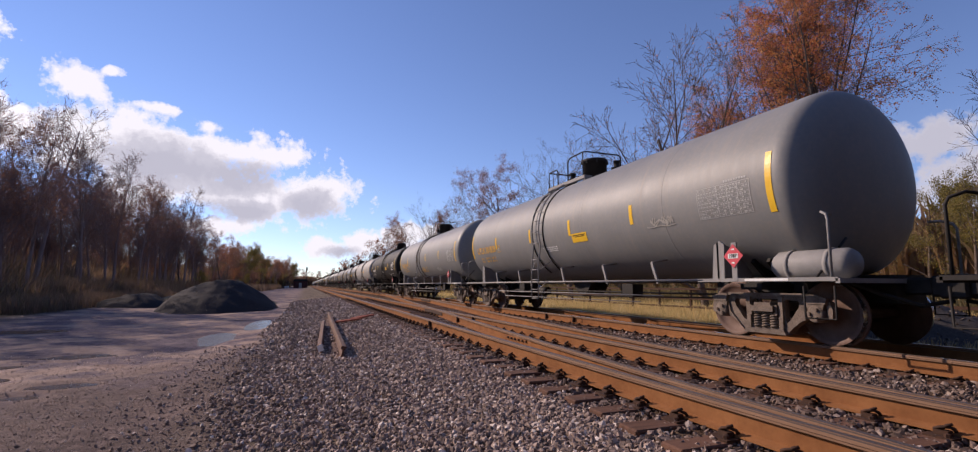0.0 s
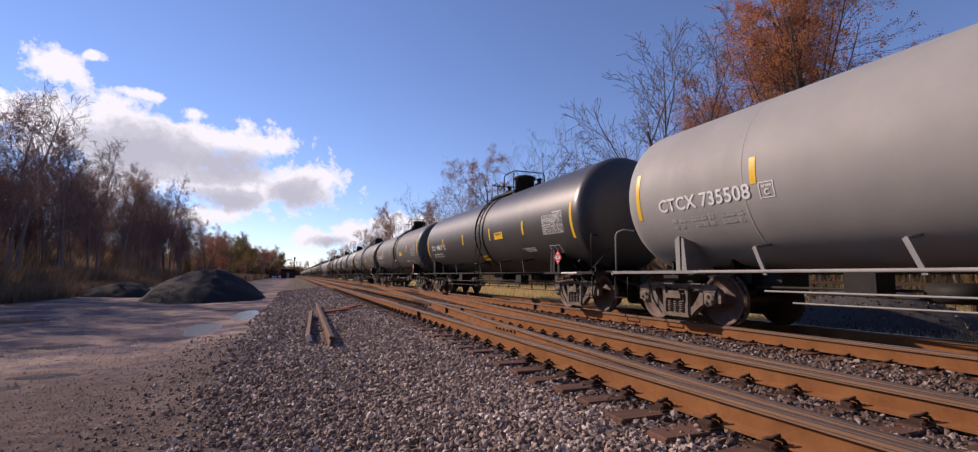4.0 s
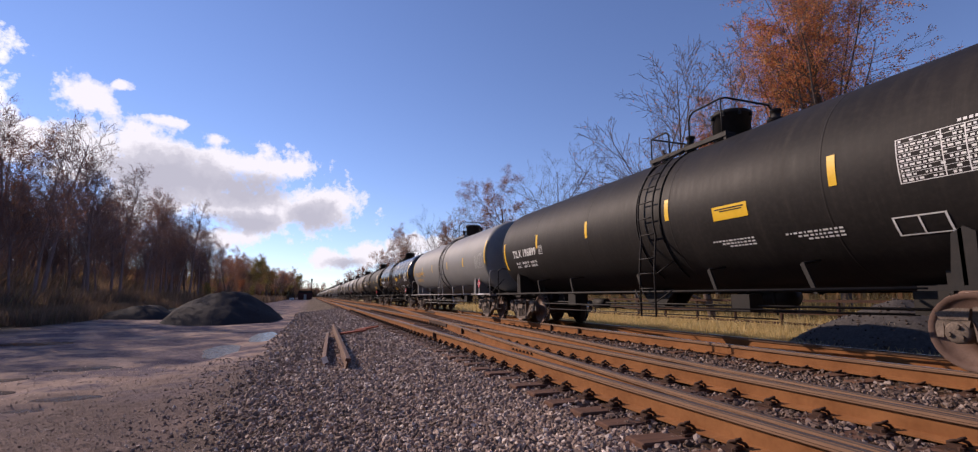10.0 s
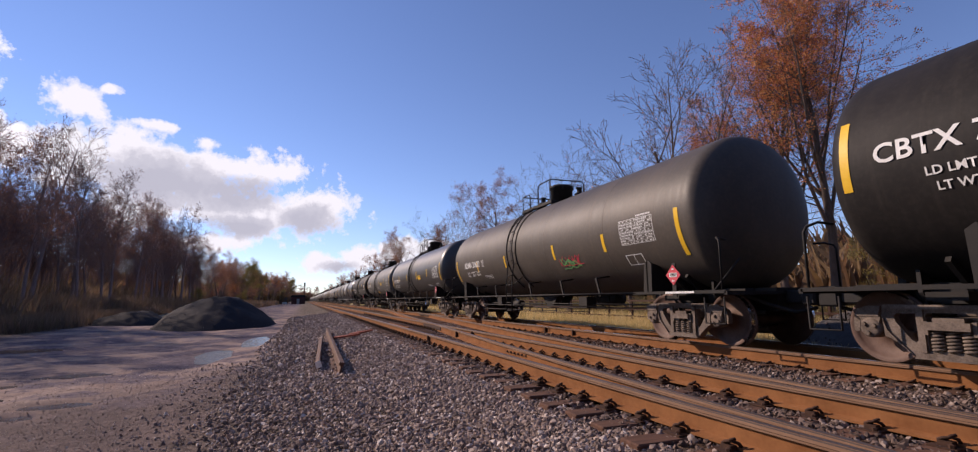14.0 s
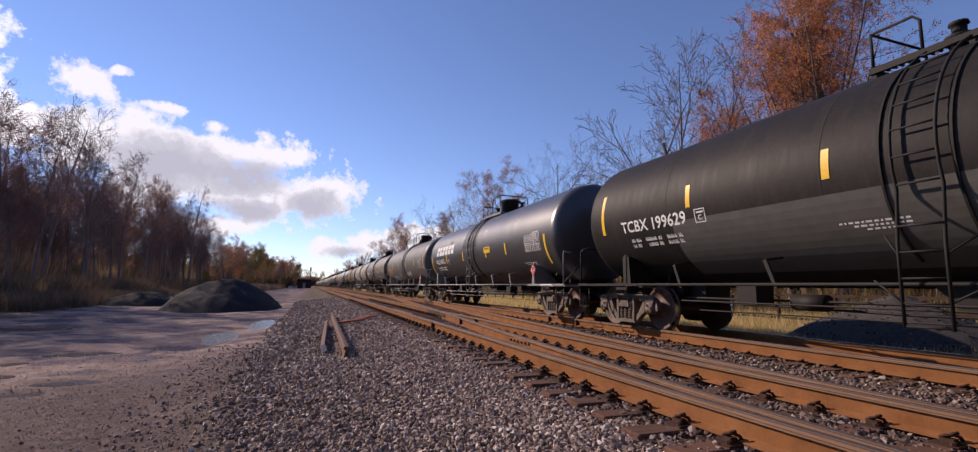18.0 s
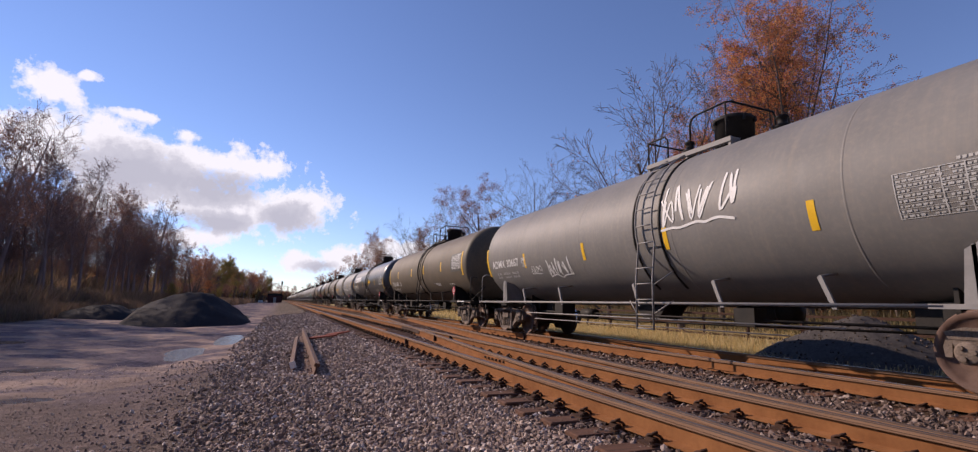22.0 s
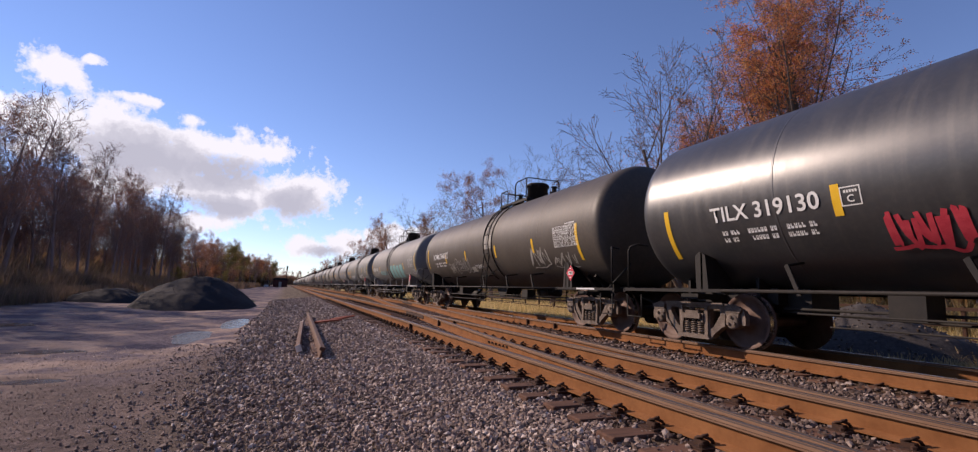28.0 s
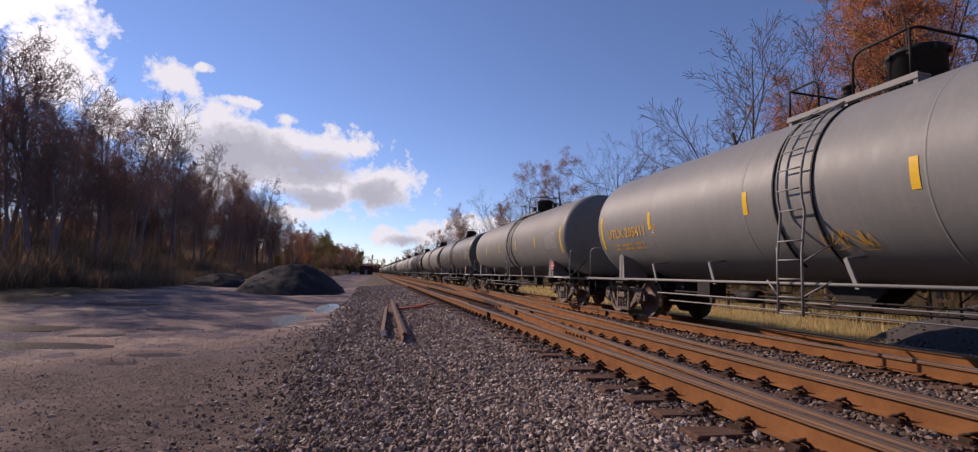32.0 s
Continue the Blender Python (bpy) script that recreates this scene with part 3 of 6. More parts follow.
make_track(TRACK, 94, -10.83, 200, "dark wooden ties half buried in ballast under the train", lambda y: -min(4.25 - crossing(y), 1.5) if crossing(y) > 2.1 else 0.0, 0.045)


def joint_bar(x, y):
    bm = bmesh.new()
    box(bm, -0.045, -0.02, -0.46, 0.46, -0.165, -0.055)
    bevel(bm, 0.008)
    ob = tagged(put("joint_bar", mesh_of("joint_bar", bm, M["rust"]), m=pose(x, y, 0)), "rusty bolted joint bar on the rail web", "joint bar", kind="structure")
    bolt = bmesh.new()
    lathe(bolt, [(-0.075, 0.001), (-0.073, 0.02), (-0.045, 0.022)], "x", (0, 0, 0), 6, smooth=False)
    me = mesh_of("bolt", bolt, M["clip"])
    for i in range(6):
        put("bolt", me, ob, pose(0, -0.4 + 0.16 * i, -0.095))


joint_bar(RAIL_A + crossing(8.1), 8.1)
for cx, cy in ((RAIL_A, 12.1), (RAIL_A + crossing(13.4), 13.4), (RAIL_B, 13.2), (RAIL_B, 16.4), (RAIL_C, 12.4), (RAIL_C, 14.1)):
    bm = bmesh.new()
    box(bm, -0.085, -0.012, -0.03, 0.03, -0.185, -0.03)
    bevel(bm, 0.008)
    tagged(put("rail_clamp", mesh_of("rail_clamp", bm, M["clip"]), m=pose(cx, cy, 0)), "dark clamp bolted to the rail web", "rail clamp", kind="structure")


# ---------------------------------------------------------------- ballast stones
def stone_material(name, k, red):
    m = bpy.data.materials.new(name)
    m.use_nodes = True
    nt = m.node_tree
    b = nt.nodes["Principled BSDF"]
    geo = nt.nodes.new("ShaderNodeNewGeometry")

    def c(r, g, bl):
        return (r * k, g * k * red * 1.035, bl * k * red)
    col = ramp(nt, geo.outputs["Random Per Island"], [(0.0, c(0.05, 0.035, 0.030)), (0.35, c(0.12, 0.086, 0.073)), (0.65, c(0.22, 0.162, 0.138)), (0.88, c(0.36, 0.28, 0.24)), (1.0, c(0.62, 0.54, 0.49))])
    col = mixc(nt, 0.35, col, mixc(nt, noise_tex(nt, geo.outputs["Position"], 45, 3), c(0.05, 0.035, 0.029), c(0.27, 0.20, 0.168)))
    nt.links.new(col, b.inputs["Base Color"])
    b.inputs["Roughness"].default_value = 0.9
    b.inputs["Specular IOR Level"].default_value = 0.2
    return m


def scatter_stones(name, zones, label, seed, material, lift=0.0):
    """Angular stones over zones of (x0, x1, y0, y1, number, mean size, thinning towards x0), all in one mesh."""
    rng = np.random.default_rng(seed)
    ico = bmesh.new()
    bmesh.ops.create_icosphere(ico, subdivisions=1, radius=1.0)
    bv = np.array([v.co[:] for v in ico.verts])
    bf = np.array([[v.index for v in f.verts] for f in ico.faces])
    ico.free()
    shapes = [bv * (1 + rng.uniform(-0.55, 0.42, (len(bv), 1))) for _ in range(12)]
    V, F, base = [], [], 0
    for x0, x1, y0, y1, n, size, fade in zones:
        xs, ys = x0 + (x1 - x0) * rng.random(n) ** fade, rng.uniform(y0, y1, n)
        for x, y in zip(xs, ys):
            s = size * rng.uniform(0.55, 1.35)
            q = Euler(rng.uniform(0, 6.28, 3)).to_matrix()
            p = (shapes[rng.integers(12)] * (s * np.array((1.0, rng.uniform(0.65, 1), rng.uniform(0.5, 0.85))))) @ np.array(q)
            z = ground_height(x, y) + lift + s * rng.uniform(-0.1, 0.45)
            V.append(p + np.array((x, y, z)))
            F.append(bf + base)
            base += len(bv)
    me = raw_mesh(name, np.concatenate(V).tolist(), np.concatenate(F).tolist(), material)
    return tagged(new(name, me), label, "ballast", kind="stuff")


STONE = stone_material("crushed ballast stone", 1.55, 0.965)
STONE_RUSTY = stone_material("rust-dusted ballast stone", 0.82, 0.92)
scatter_stones("ballast_stones", [(-1.2, 2.6, -9, 2.0, 8500, 0.034, 0.55), (-1.0, 2.6, 2.0, 6.5, 16000, 0.028, 0.58), (-1.2, 2.55, 6.5, 12, 15000, 0.033, 0.55), (-1.3, 2.55, 12, 24, 13500, 0.043, 0.52), (-1.1, 2.5, 24, 48, 7500, 0.062, 0.6), (-2.2, -0.4, 2.5, 14, 1500, 0.022, 0.6)],
               "grey-brown crushed stone ballast beside the track", 3, STONE)
scatter_stones("track_stones", [(2.4, 5.2, -9, 1.2, 5000, 0.036, 1), (5.0, 6.6, -9, 1.0, 3000, 0.036, 1), (6.6, 9.6, -9, 1.0, 3000, 0.038, 1), (2.4, 5.3, 1.2, 7, 8500, 0.028, 1), (2.4, 5.3, 7, 16, 7500, 0.032, 1), (5.0, 6.6, 1.0, 8, 6600, 0.029, 1), (5.0, 6.6, 8, 22, 5600, 0.036, 1), (6.6, 9.6, 1, 14, 4000, 0.034, 1),
                                (9.2, 11.6, 1, 20, 3000, 0.04, 1)], "rust-dusted crushed stone between the rails", 4, STONE_RUSTY)
scatter_stones("yard_gravel", [(-5.5, 0.2, 3.2, 8, 6200, 0.009, 0.8), (-7, 0.0, 8, 14, 2600, 0.011, 0.75), (-5, 0.2, 3.0, 12, 420, 0.017, 0.6), (-4.5, -0.6, 4, 9, 14, 0.032, 1)], "loose small gravel strewn over the dirt yard", 8,
               stone_material("dusty yard gravel", 1.9, 0.97))


# ---------------------------------------------------------------- tank cars
R_TANK, Z_TANK, HALF = 1.50, 2.50, 7.78      # shell radius, axis height, half length over the heads
TRUCK_Y, WHEEL_R = 6.58, 0.457
MESH = {}


def cached(name, build, materials, smooth=False):
    if name not in MESH:
        bm = bmesh.new()
        build(bm)
        MESH[name] = mesh_of("part", bm, materials, smooth)
    return MESH[name]


def on_tank(y, ang, r=R_TANK):
    """A point on the shell: ang in degrees above the level of the axis, on the -x side."""
    a = radians(ang)
    return (-r * math.cos(a), y, Z_TANK + r * math.sin(a))


def b_shell(bm):
    prof, d = [], 0.52
    for i in range(17):
        a = math.pi / 2 * i / 16
        prof.append((-HALF + d - d * math.cos(a) ** 0.8, R_TANK * math.sin(a) ** 0.9))
    prof[0] = (-HALF, 0.001)
    prof.append((-HALF + d + 0.03, R_TANK))
    full = prof + [(s, R_TANK) for s in (-6, -3, 0, 3, 6)] + [(-s, r) for s, r in prof[::-1]]
    lathe(bm, full, "y", (0, 0, Z_TANK), 64)


def b_seam(bm):
    lathe(bm, [(-0.03, R_TANK - 0.01), (-0.015, R_TANK + 0.002), (0.015, R_TANK + 0.002), (0.03, R_TANK - 0.01)], "y", (0, 0, Z_TANK), 64)


def b_wheelset(bm):
    lathe(bm, [(-0.98, 0.07), (-0.75, 0.075), (-0.6, 0.085), (0.6, 0.085), (0.75, 0.075), (0.98, 0.07)], "x", (0, 0, 0), 10)
    for s in (-1, 1):
        prof = [(0.66, 0.02), (0.66, 0.487), (0.690, 0.487), (0.697, 0.462)]
        prof2 = [(0.697, 0.462), (0.785, 0.455)]
        prof3 = [(0.785, 0.455), (0.79, 0.40), (0.765, 0.385), (0.735, 0.25), (0.745, 0.14), (0.80, 0.12), (0.80, 0.02)]
        lathe(bm, [(s * a, r) for a, r in prof], "x", (0, 0, 0), 36, 0, caps=False)
        lathe(bm, [(s * a, r) for a, r in prof2], "x", (0, 0, 0), 36, 1, caps=False)
        lathe(bm, [(s * a, r) for a, r in prof3], "x", (0, 0, 0), 36, 0, caps=False)


def b_cap(bm):
    lathe(bm, [(-0.93, 0.13), (-1.10, 0.125), (-1.115, 0.10), (-1.118, 0.03)], "x", (0, 0, 0), 14)
    for k in range(3):
        a = 2 * math.pi * k / 3
        lathe(bm, [(-1.10, 0.028), (-1.145, 0.026), (-1.147, 0.001)], "x", (0, 0.07 * math.cos(a), 0.07 * math.sin(a)), 6, smooth=False)


def holed_plate(bm, outer, holes, t, at):
    """A thick plate across x with holes through it; outlines in (y, z)."""
    edges = []
    for loop in (outer, *holes):
        vs = [bm.verts.new((at, y, z)) for y, z in loop]
        edges += [bm.edges.new((vs[i], vs[(i + 1) % len(vs)])) for i in range(len(vs))]
    faces = [f for f in bmesh.ops.triangle_fill(bm, use_beauty=True, edges=edges)["geom"] if isinstance(f, bmesh.types.BMFace)]
    ext = bmesh.ops.extrude_face_region(bm, geom=faces)
    bmesh.ops.translate(bm, vec=(t, 0, 0), verts=[v for v in ext["geom"] if isinstance(v, bmesh.types.BMVert)])
    bmesh.ops.recalc_face_normals(bm, faces=bm.faces[:])


def b_side_frame(bm):
    """Cast truck side: arched top, two triangular windows and the spring opening, pedestal jaws at the ends."""
    half = [(0.0, 0.745), (0.45, 0.745), (0.72, 0.735), (0.95, 0.70), (1.09, 0.63), (1.13, 0.52), (1.12, 0.40), (1.05, 0.40), (1.04, 0.56), (0.98, 0.60), (0.80, 0.60), (0.735, 0.56), (0.72, 0.36),
            (0.66, 0.34), (0.52, 0.24), (0.42, 0.135), (0.30, 0.115), (0.0, 0.115)]
    outer = half + [(-y, z) for y, z in half[-2:0:-1]]
    window = [(0.355, 0.615), (0.37, 0.645), (0.585, 0.645), (0.615, 0.61), (0.60, 0.54), (0.44, 0.33), (0.39, 0.30), (0.36, 0.34)]
    spring = [(-0.255, 0.215), (0.255, 0.215), (0.265, 0.62), (0.235, 0.655), (-0.235, 0.655), (-0.265, 0.62)]
    holed_plate(bm, outer, [window, [(-y, z) for y, z in window[::-1]], spring], 0.10, -1.06)
    # flanges that give the casting its depth
    for s in (-1, 1):
        plate(bm, [(s * 0.27, 0.19), (s * 0.34, 0.19), (s * 0.35, 0.69), (s * 0.27, 0.69)], 0.035, "x", -1.095)
        plate(bm, [(s * 0.42, 0.145), (s * 0.47, 0.20), (s * 0.69, 0.43), (s * 0.735, 0.58), (s * 0.72, 0.36), (s * 0.66, 0.34), (s * 0.52, 0.24)], 0.03, "x", -1.09)
        plate(bm, [(s * 0.77, 0.60), (s * 1.05, 0.60), (s * 1.09, 0.68), (s * 0.90, 0.735), (s * 0.74, 0.73)], 0.05, "x", -1.11)
        plate(bm, [(s * 0.78, 0.50), (s * 1.0, 0.50), (s * 1.03, 0.60), (s * 0.75, 0.60)], 0.14, "x", -1.10)
    plate(bm, [(-0.72, 0.70), (0.72, 0.70), (0.70, 0.75), (-0.70, 0.75)], 0.13, "x", -1.115)
    plate(bm, [(-0.40, 0.115), (0.40, 0.115), (0.36, 0.185), (-0.36, 0.185)], 0.15, "x", -1.12)


def b_bolster_end(bm):
    # bolster end that rests on the springs, with the friction wedges beside it
    box(bm, -1.16, -0.95, -0.21, 0.21, 0.46, 0.55)
    box(bm, -1.13, -0.97, -0.15, 0.15, 0.55, 0.60)
    box(bm, -1.12, -0.98, -0.25, -0.21, 0.40, 0.56)
    box(bm, -1.12, -0.98, 0.21, 0.25, 0.40, 0.56)


def b_spring(bm):
    pts = []
    for i in range(37):
        a = 2 * math.pi * i / 6
        pts.append((-1.04 + 0.062 * math.cos(a), 0.062 * math.sin(a), 0.215 + 0.0066 * i))
    tube(bm, pts, 0.017, 5)


def b_bolster(bm):
    box(bm, -0.95, 0.95, -0.2, 0.2, 0.46, 0.60)
    box(bm, -0.5, 0.5, -0.22, 0.22, 0.60, 0.72)
    box(bm, -0.95, -0.80, -0.60, -0.45, 0.35, 0.5)
    box(bm, -0.9, 0.9, -0.62, -0.5, 0.30, 0.42)
    box(bm, -0.9, 0.9, 0.5, 0.62, 0.30, 0.42)
    bevel(bm, 0.015)


def b_stub_sill(bm):
    # -y end: stub sill, draft gear pocket, end bolster arms
    box(bm, -0.33, 0.33, -8.05, -4.9, 0.62, 1.02)
    plate(bm, [(-0.45, 0.80), (0.45, 0.80), (0.95, 1.25), (0.75, 1.6), (-0.75, 1.6), (-0.95, 1.25)], 0.06, "y", -6.62)
    plate(bm, [(-0.45, 0.80), (0.45, 0.80), (0.95, 1.25), (0.75, 1.6), (-0.75, 1.6), (-0.95, 1.25)], 0.06, "y", -6.32)
    box(bm, -1.25, 1.25, -6.7, -6.3, 0.80, 0.90)


def b_cradle(bm):
    # body bolster and shell saddle under the tank's end
    for y in (-7.05, -5.55):
        plate(bm, [(-0.62, 0.72), (0.62, 0.72), (0.72, 0.9), (0.72, 1.19), (0.45, 1.06), (0, 1.0), (-0.45, 1.06), (-0.72, 1.19), (-0.72, 0.9)], 0.05, "y", y)
    box(bm, -0.55, 0.55, -7.6, -5.3, 0.76, 1.02)
    tube(bm, [(-0.75, -7.75, 0.9), (-0.55, -8.0, 0.75), (-0.25, -8.3, 0.6), (-0.12, -8.6, 0.68)], 0.03, 6)
    tube(bm, [(-1.3, -7.62, 0.96), (-0.75, -7.72, 1.55)], 0.02, 5)


def b_brake_wheel(bm):
    lathe(bm, [(-8.02, 0.27), (-8.0, 0.29), (-7.98, 0.27), (-8.0, 0.25), (-8.02, 0.27)], "y", (-0.45, 0, 1.75), 20)
    for k in range(4):
        a = math.pi * k / 4
        tube(bm, [(-0.45 + 0.27 * math.cos(a), -8.0, 1.75 + 0.27 * math.sin(a)), (-0.45 - 0.27 * math.cos(a), -8.0, 1.75 - 0.27 * math.sin(a))], 0.012, 5)
    box(bm, -0.55, -0.35, -7.98, -7.75, 1.45, 1.9)
    box(bm, -0.50, -0.40, -7.9, -7.8, 0.93, 1.5)


def b_coupler(bm):
    box(bm, -0.13, 0.13, -8.45, -8.0, 0.74, 0.98)
    box(bm, -0.20, 0.10, -8.62, -8.38, 0.72, 1.0)
    box(bm, 0.06, 0.20, -8.74, -8.42, 0.70, 1.02)
    bevel(bm, 0.03)


def b_end_platform(bm):
    box(bm, -1.45, 1.45, -8.05, -7.15, 0.925, 0.945)
    box(bm, -1.48, 1.48, -8.08, -8.02, 0.90, 0.965)
    box(bm, -1.48, -1.42, -8.05, -5.6, 0.925, 0.98)
    box(bm, 1.42, 1.48, -8.05, -5.6, 0.925, 0.98)


def b_sill_stencil(bm):
    box(bm, -1.486, -1.481, -7.35, -6.6, 0.934, 0.970)


def b_step(bm):
    # hanging U-shaped step
    tube(bm, [(-1.45, -7.98, 0.86), (-1.45, -7.98, 0.42), (-1.45, -7.55, 0.42), (-1.45, -7.55, 0.86)], 0.016, 6)


def b_grab(bm):
    tube(bm, [(-1.44, -7.95, 0.93), (-1.44, -7.95, 1.75), (-1.42, -7.92, 1.83), (-1.34, -7.80, 1.88), (-1.1, -7.76, 1.86)], 0.02, 6)


def b_side_rail(bm):
    tube(bm, [(-1.46, -5.7, 0.955), (-1.46, 5.7, 0.955)], 0.026, 6)


def b_low_rail(bm):
    tube(bm, [(-1.36, -4.4, 0.66), (-1.36, 4.4, 0.66)], 0.014, 5)
    tube(bm, [(-1.30, -3.6, 0.52), (-1.30, 4.0, 0.50)], 0.012, 5)


def b_bracket(bm):
    # slanting stay from the rail up to the shell
    plate(bm, [(-0.03, 0.90), (0.03, 0.90), (0.20, 1.32), (0.14, 1.34)], 0.035, "x", -1.46)
    tube(bm, [(-1.44, 0.17, 1.33), (-1.02, 0.22, 1.38)], 0.022, 5)


def b_saddle(bm):
    # plate that carries the shell over the truck
    plate(bm, [(-0.10, 0.93), (0.16, 0.93), (0.10, 1.55), (-0.02, 1.62), (-0.12, 1.55)], 0.035, "x", -1.43)
    plate(bm, [(-1.43, 0.93), (-0.6, 0.93), (-0.75, 1.15), (-1.10, 1.50), (-1.43, 1.60)], 0.04, "y", 0.0)


def b_ladder(bm):
    ang = [(a, R_TANK + 0.09) for a in range(64, -24, -8)]
    for s in (-0.23, 0.23):
        pts = [on_tank(s, a, r) for a, r in ang] + [(-1.60, s, 1.40), (-1.60, s, 0.46)]
        tube(bm, pts, 0.02, 6)
    for s in (-0.23, 0.23):
        tube(bm, [(-1.60, s, 0.75), (-1.46, s * 2.6, 1.0)], 0.014, 5)
        tube(bm, [(-1.60, s, 1.28), (-1.35, s * 2.2, 1.55)], 0.014, 5)


RUNGS = [on_tank(0, a, R_TANK + 0.09) for a in (58, 46, 34, 22, 10, -2, -14)] + [(-1.60, 0, z) for z in (1.62, 1.32, 1.02, 0.74, 0.48)]


def b_rung(bm):
    tube(bm, [(0, -0.23, 0), (0, 0.23, 0)], 0.013, 6)


def b_strap(bm):
    # curved backing strips under the ladder
    for s in (-0.34, 0.40):
        pts = [on_tank(s, a, R_TANK + 0.015) for a in range(70, -62, -6)]
        tube(bm, pts, 0.02, 4)


def b_platform(bm):
    z = Z_TANK + R_TANK
    for x in (-0.62, 0.62):
        box(bm, x - 0.025, x + 0.025, -1.3, 0.95, z - 0.07, z + 0.02)
    for y in (-1.25, -0.2, 0.9):
        box(bm, -0.62, 0.62, y - 0.03, y + 0.03, z - 0.14, z - 0.02)


def b_grating(bm):
    z = Z_TANK + R_TANK
    for i in range(26):
        y = -1.28 + 2.2 * i / 25
        for x0, x1 in ((-0.59, -0.38), (0.38, 0.59)):
            box(bm, x0, x1, y - 0.012, y + 0.012, z - 0.012, z + 0.016)


def b_guard(bm):
    # tall loop: a post by the ladder, along the edge, then across the top of the tank (y = 0 is the ladder's middle)
    z = Z_TANK + R_TANK - 0.03
    tube(bm, [(-0.62, -0.33, z), (-0.62, -0.33, z + 0.58), (-0.62, -0.38, z + 0.68), (-0.62, -0.48, z + 0.73), (-0.62, -1.18, z + 0.74), (-0.56, -1.27, z + 0.74), (0.56, -1.27, z + 0.74), (0.62, -1.27, z + 0.66), (0.62, -1.27, z)], 0.022, 6)
    tube(bm, [(-0.62, -1.20, z), (-0.62, -1.20, z + 0.74)], 0.018, 6)


def b_guard_end(bm):
    # low frame on the other side of the ladder
    z = Z_TANK + R_TANK - 0.03
    tube(bm, [(-0.62, 0.30, z), (-0.62, 0.30, z + 0.46), (-0.62, 0.38, z + 0.55), (-0.62, 0.86, z + 0.55)], 0.02, 6)
    tube(bm, [(-0.62, 0.90, z), (-0.62, 0.90, z + 0.55), (0.62, 0.90, z + 0.55), (0.62, 0.90, z)], 0.022, 6)


def b_manway(bm):
    z = Z_TANK + R_TANK
    lathe(bm, [(z - 0.2, 0.36), (z + 0.50, 0.36), (z + 0.51, 0.385), (z + 0.58, 0.385), (z + 0.61, 0.34), (z + 0.64, 0.001)], "z", (0, -0.85, 0), 26)
    for k in range(8):
        a = math.pi * (k + 0.5) / 4
        box(bm, 0.38 * math.cos(a) - 0.025, 0.38 * math.cos(a) + 0.025, -0.85 + 0.38 * math.sin(a) - 0.025, -0.85 + 0.38 * math.sin(a) + 0.025, z + 0.46, z + 0.56)


def b_valve(bm):
    z = Z_TANK + R_TANK
    lathe(bm, [(z - 0.1, 0.12), (z + 0.14, 0.12), (z + 0.15, 0.16), (z + 0.19, 0.16), (z + 0.20, 0.08), (z + 0.33, 0.08), (z + 0.34, 0.11), (z + 0.38, 0.10), (z + 0.40, 0.001)], "z", (0, 0, 0), 12)


def b_reservoir(bm):
    lathe(bm, [(-0.62, 0.01), (-0.58, 0.17), (-0.5, 0.22), (0.5, 0.22), (0.58, 0.17), (0.62, 0.01)], "y", (0, 0, 0), 16)
    for y in (-0.3, 0.3):
        lathe(bm, [(y - 0.03, 0.235), (y + 0.03, 0.235)], "y", (0, 0, 0), 16)


def b_outlet(bm):
    # bottom outlet valve and skid under the belly
    lathe(bm, [(0.62, 0.10), (0.80, 0.12), (0.82, 0.22), (1.05, 0.22)], "z", (0, 0, 0), 12)
    plate(bm, [(-0.6, 1.02), (-0.2, 0.60), (0.2, 0.60), (0.6, 1.02)], 0.05, "x", -0.30)
    plate(bm, [(-0.6, 1.02), (-0.2, 0.60), (0.2, 0.60), (0.6, 1.02)], 0.05, "x", 0.25)


def b_brake_gear(bm):
    tube(bm, [(-0.55, -5.2, 0.70), (-0.55, 5.2, 0.70)], 0.022, 5)
    tube(bm, [(-0.1, -4.8, 0.62), (-0.2, 1.2, 0.55), (-0.1, 4.8, 0.62)], 0.02, 5)
    box(bm, -0.95, -0.55, 3.1, 3.5, 0.62, 0.95)
    box(bm, -0.75, -0.45, -2.6, -2.2, 0.60, 0.90)
    tube(bm, [(-0.5, 2.2, 0.68), (-0.5, 2.75, 0.68)], 0.13, 10)


def b_diamond(bm):
    s = 0.137
    plate(bm, [(0, -s * 1.41), (s * 1.41, 0), (0, s * 1.41), (-s * 1.41, 0)], 0.006, "x", 0.0)


def b_holder(bm):
    # flat bar from the side sill up behind the placard
    box(bm, -1.485, -1.460, -0.05, 0.05, 0.95, 1.58)
    box(bm, -1.490, -1.478, -0.13, 0.13, 1.30, 1.42)


def b_diamond_band(bm):
    plate(bm, [(-0.10, -0.04), (0.10, -0.04), (0.10, 0.04), (-0.10, 0.04)], 0.004, "x", -0.0045)
    for s in (-1, 1):
        plate(bm, [(-0.03, 0.11 * s - 0.012), (0.03, 0.11 * s - 0.012), (0.03, 0.11 * s + 0.012), (-0.03, 0.11 * s + 0.012)], 0.004, "x", -0.0045)


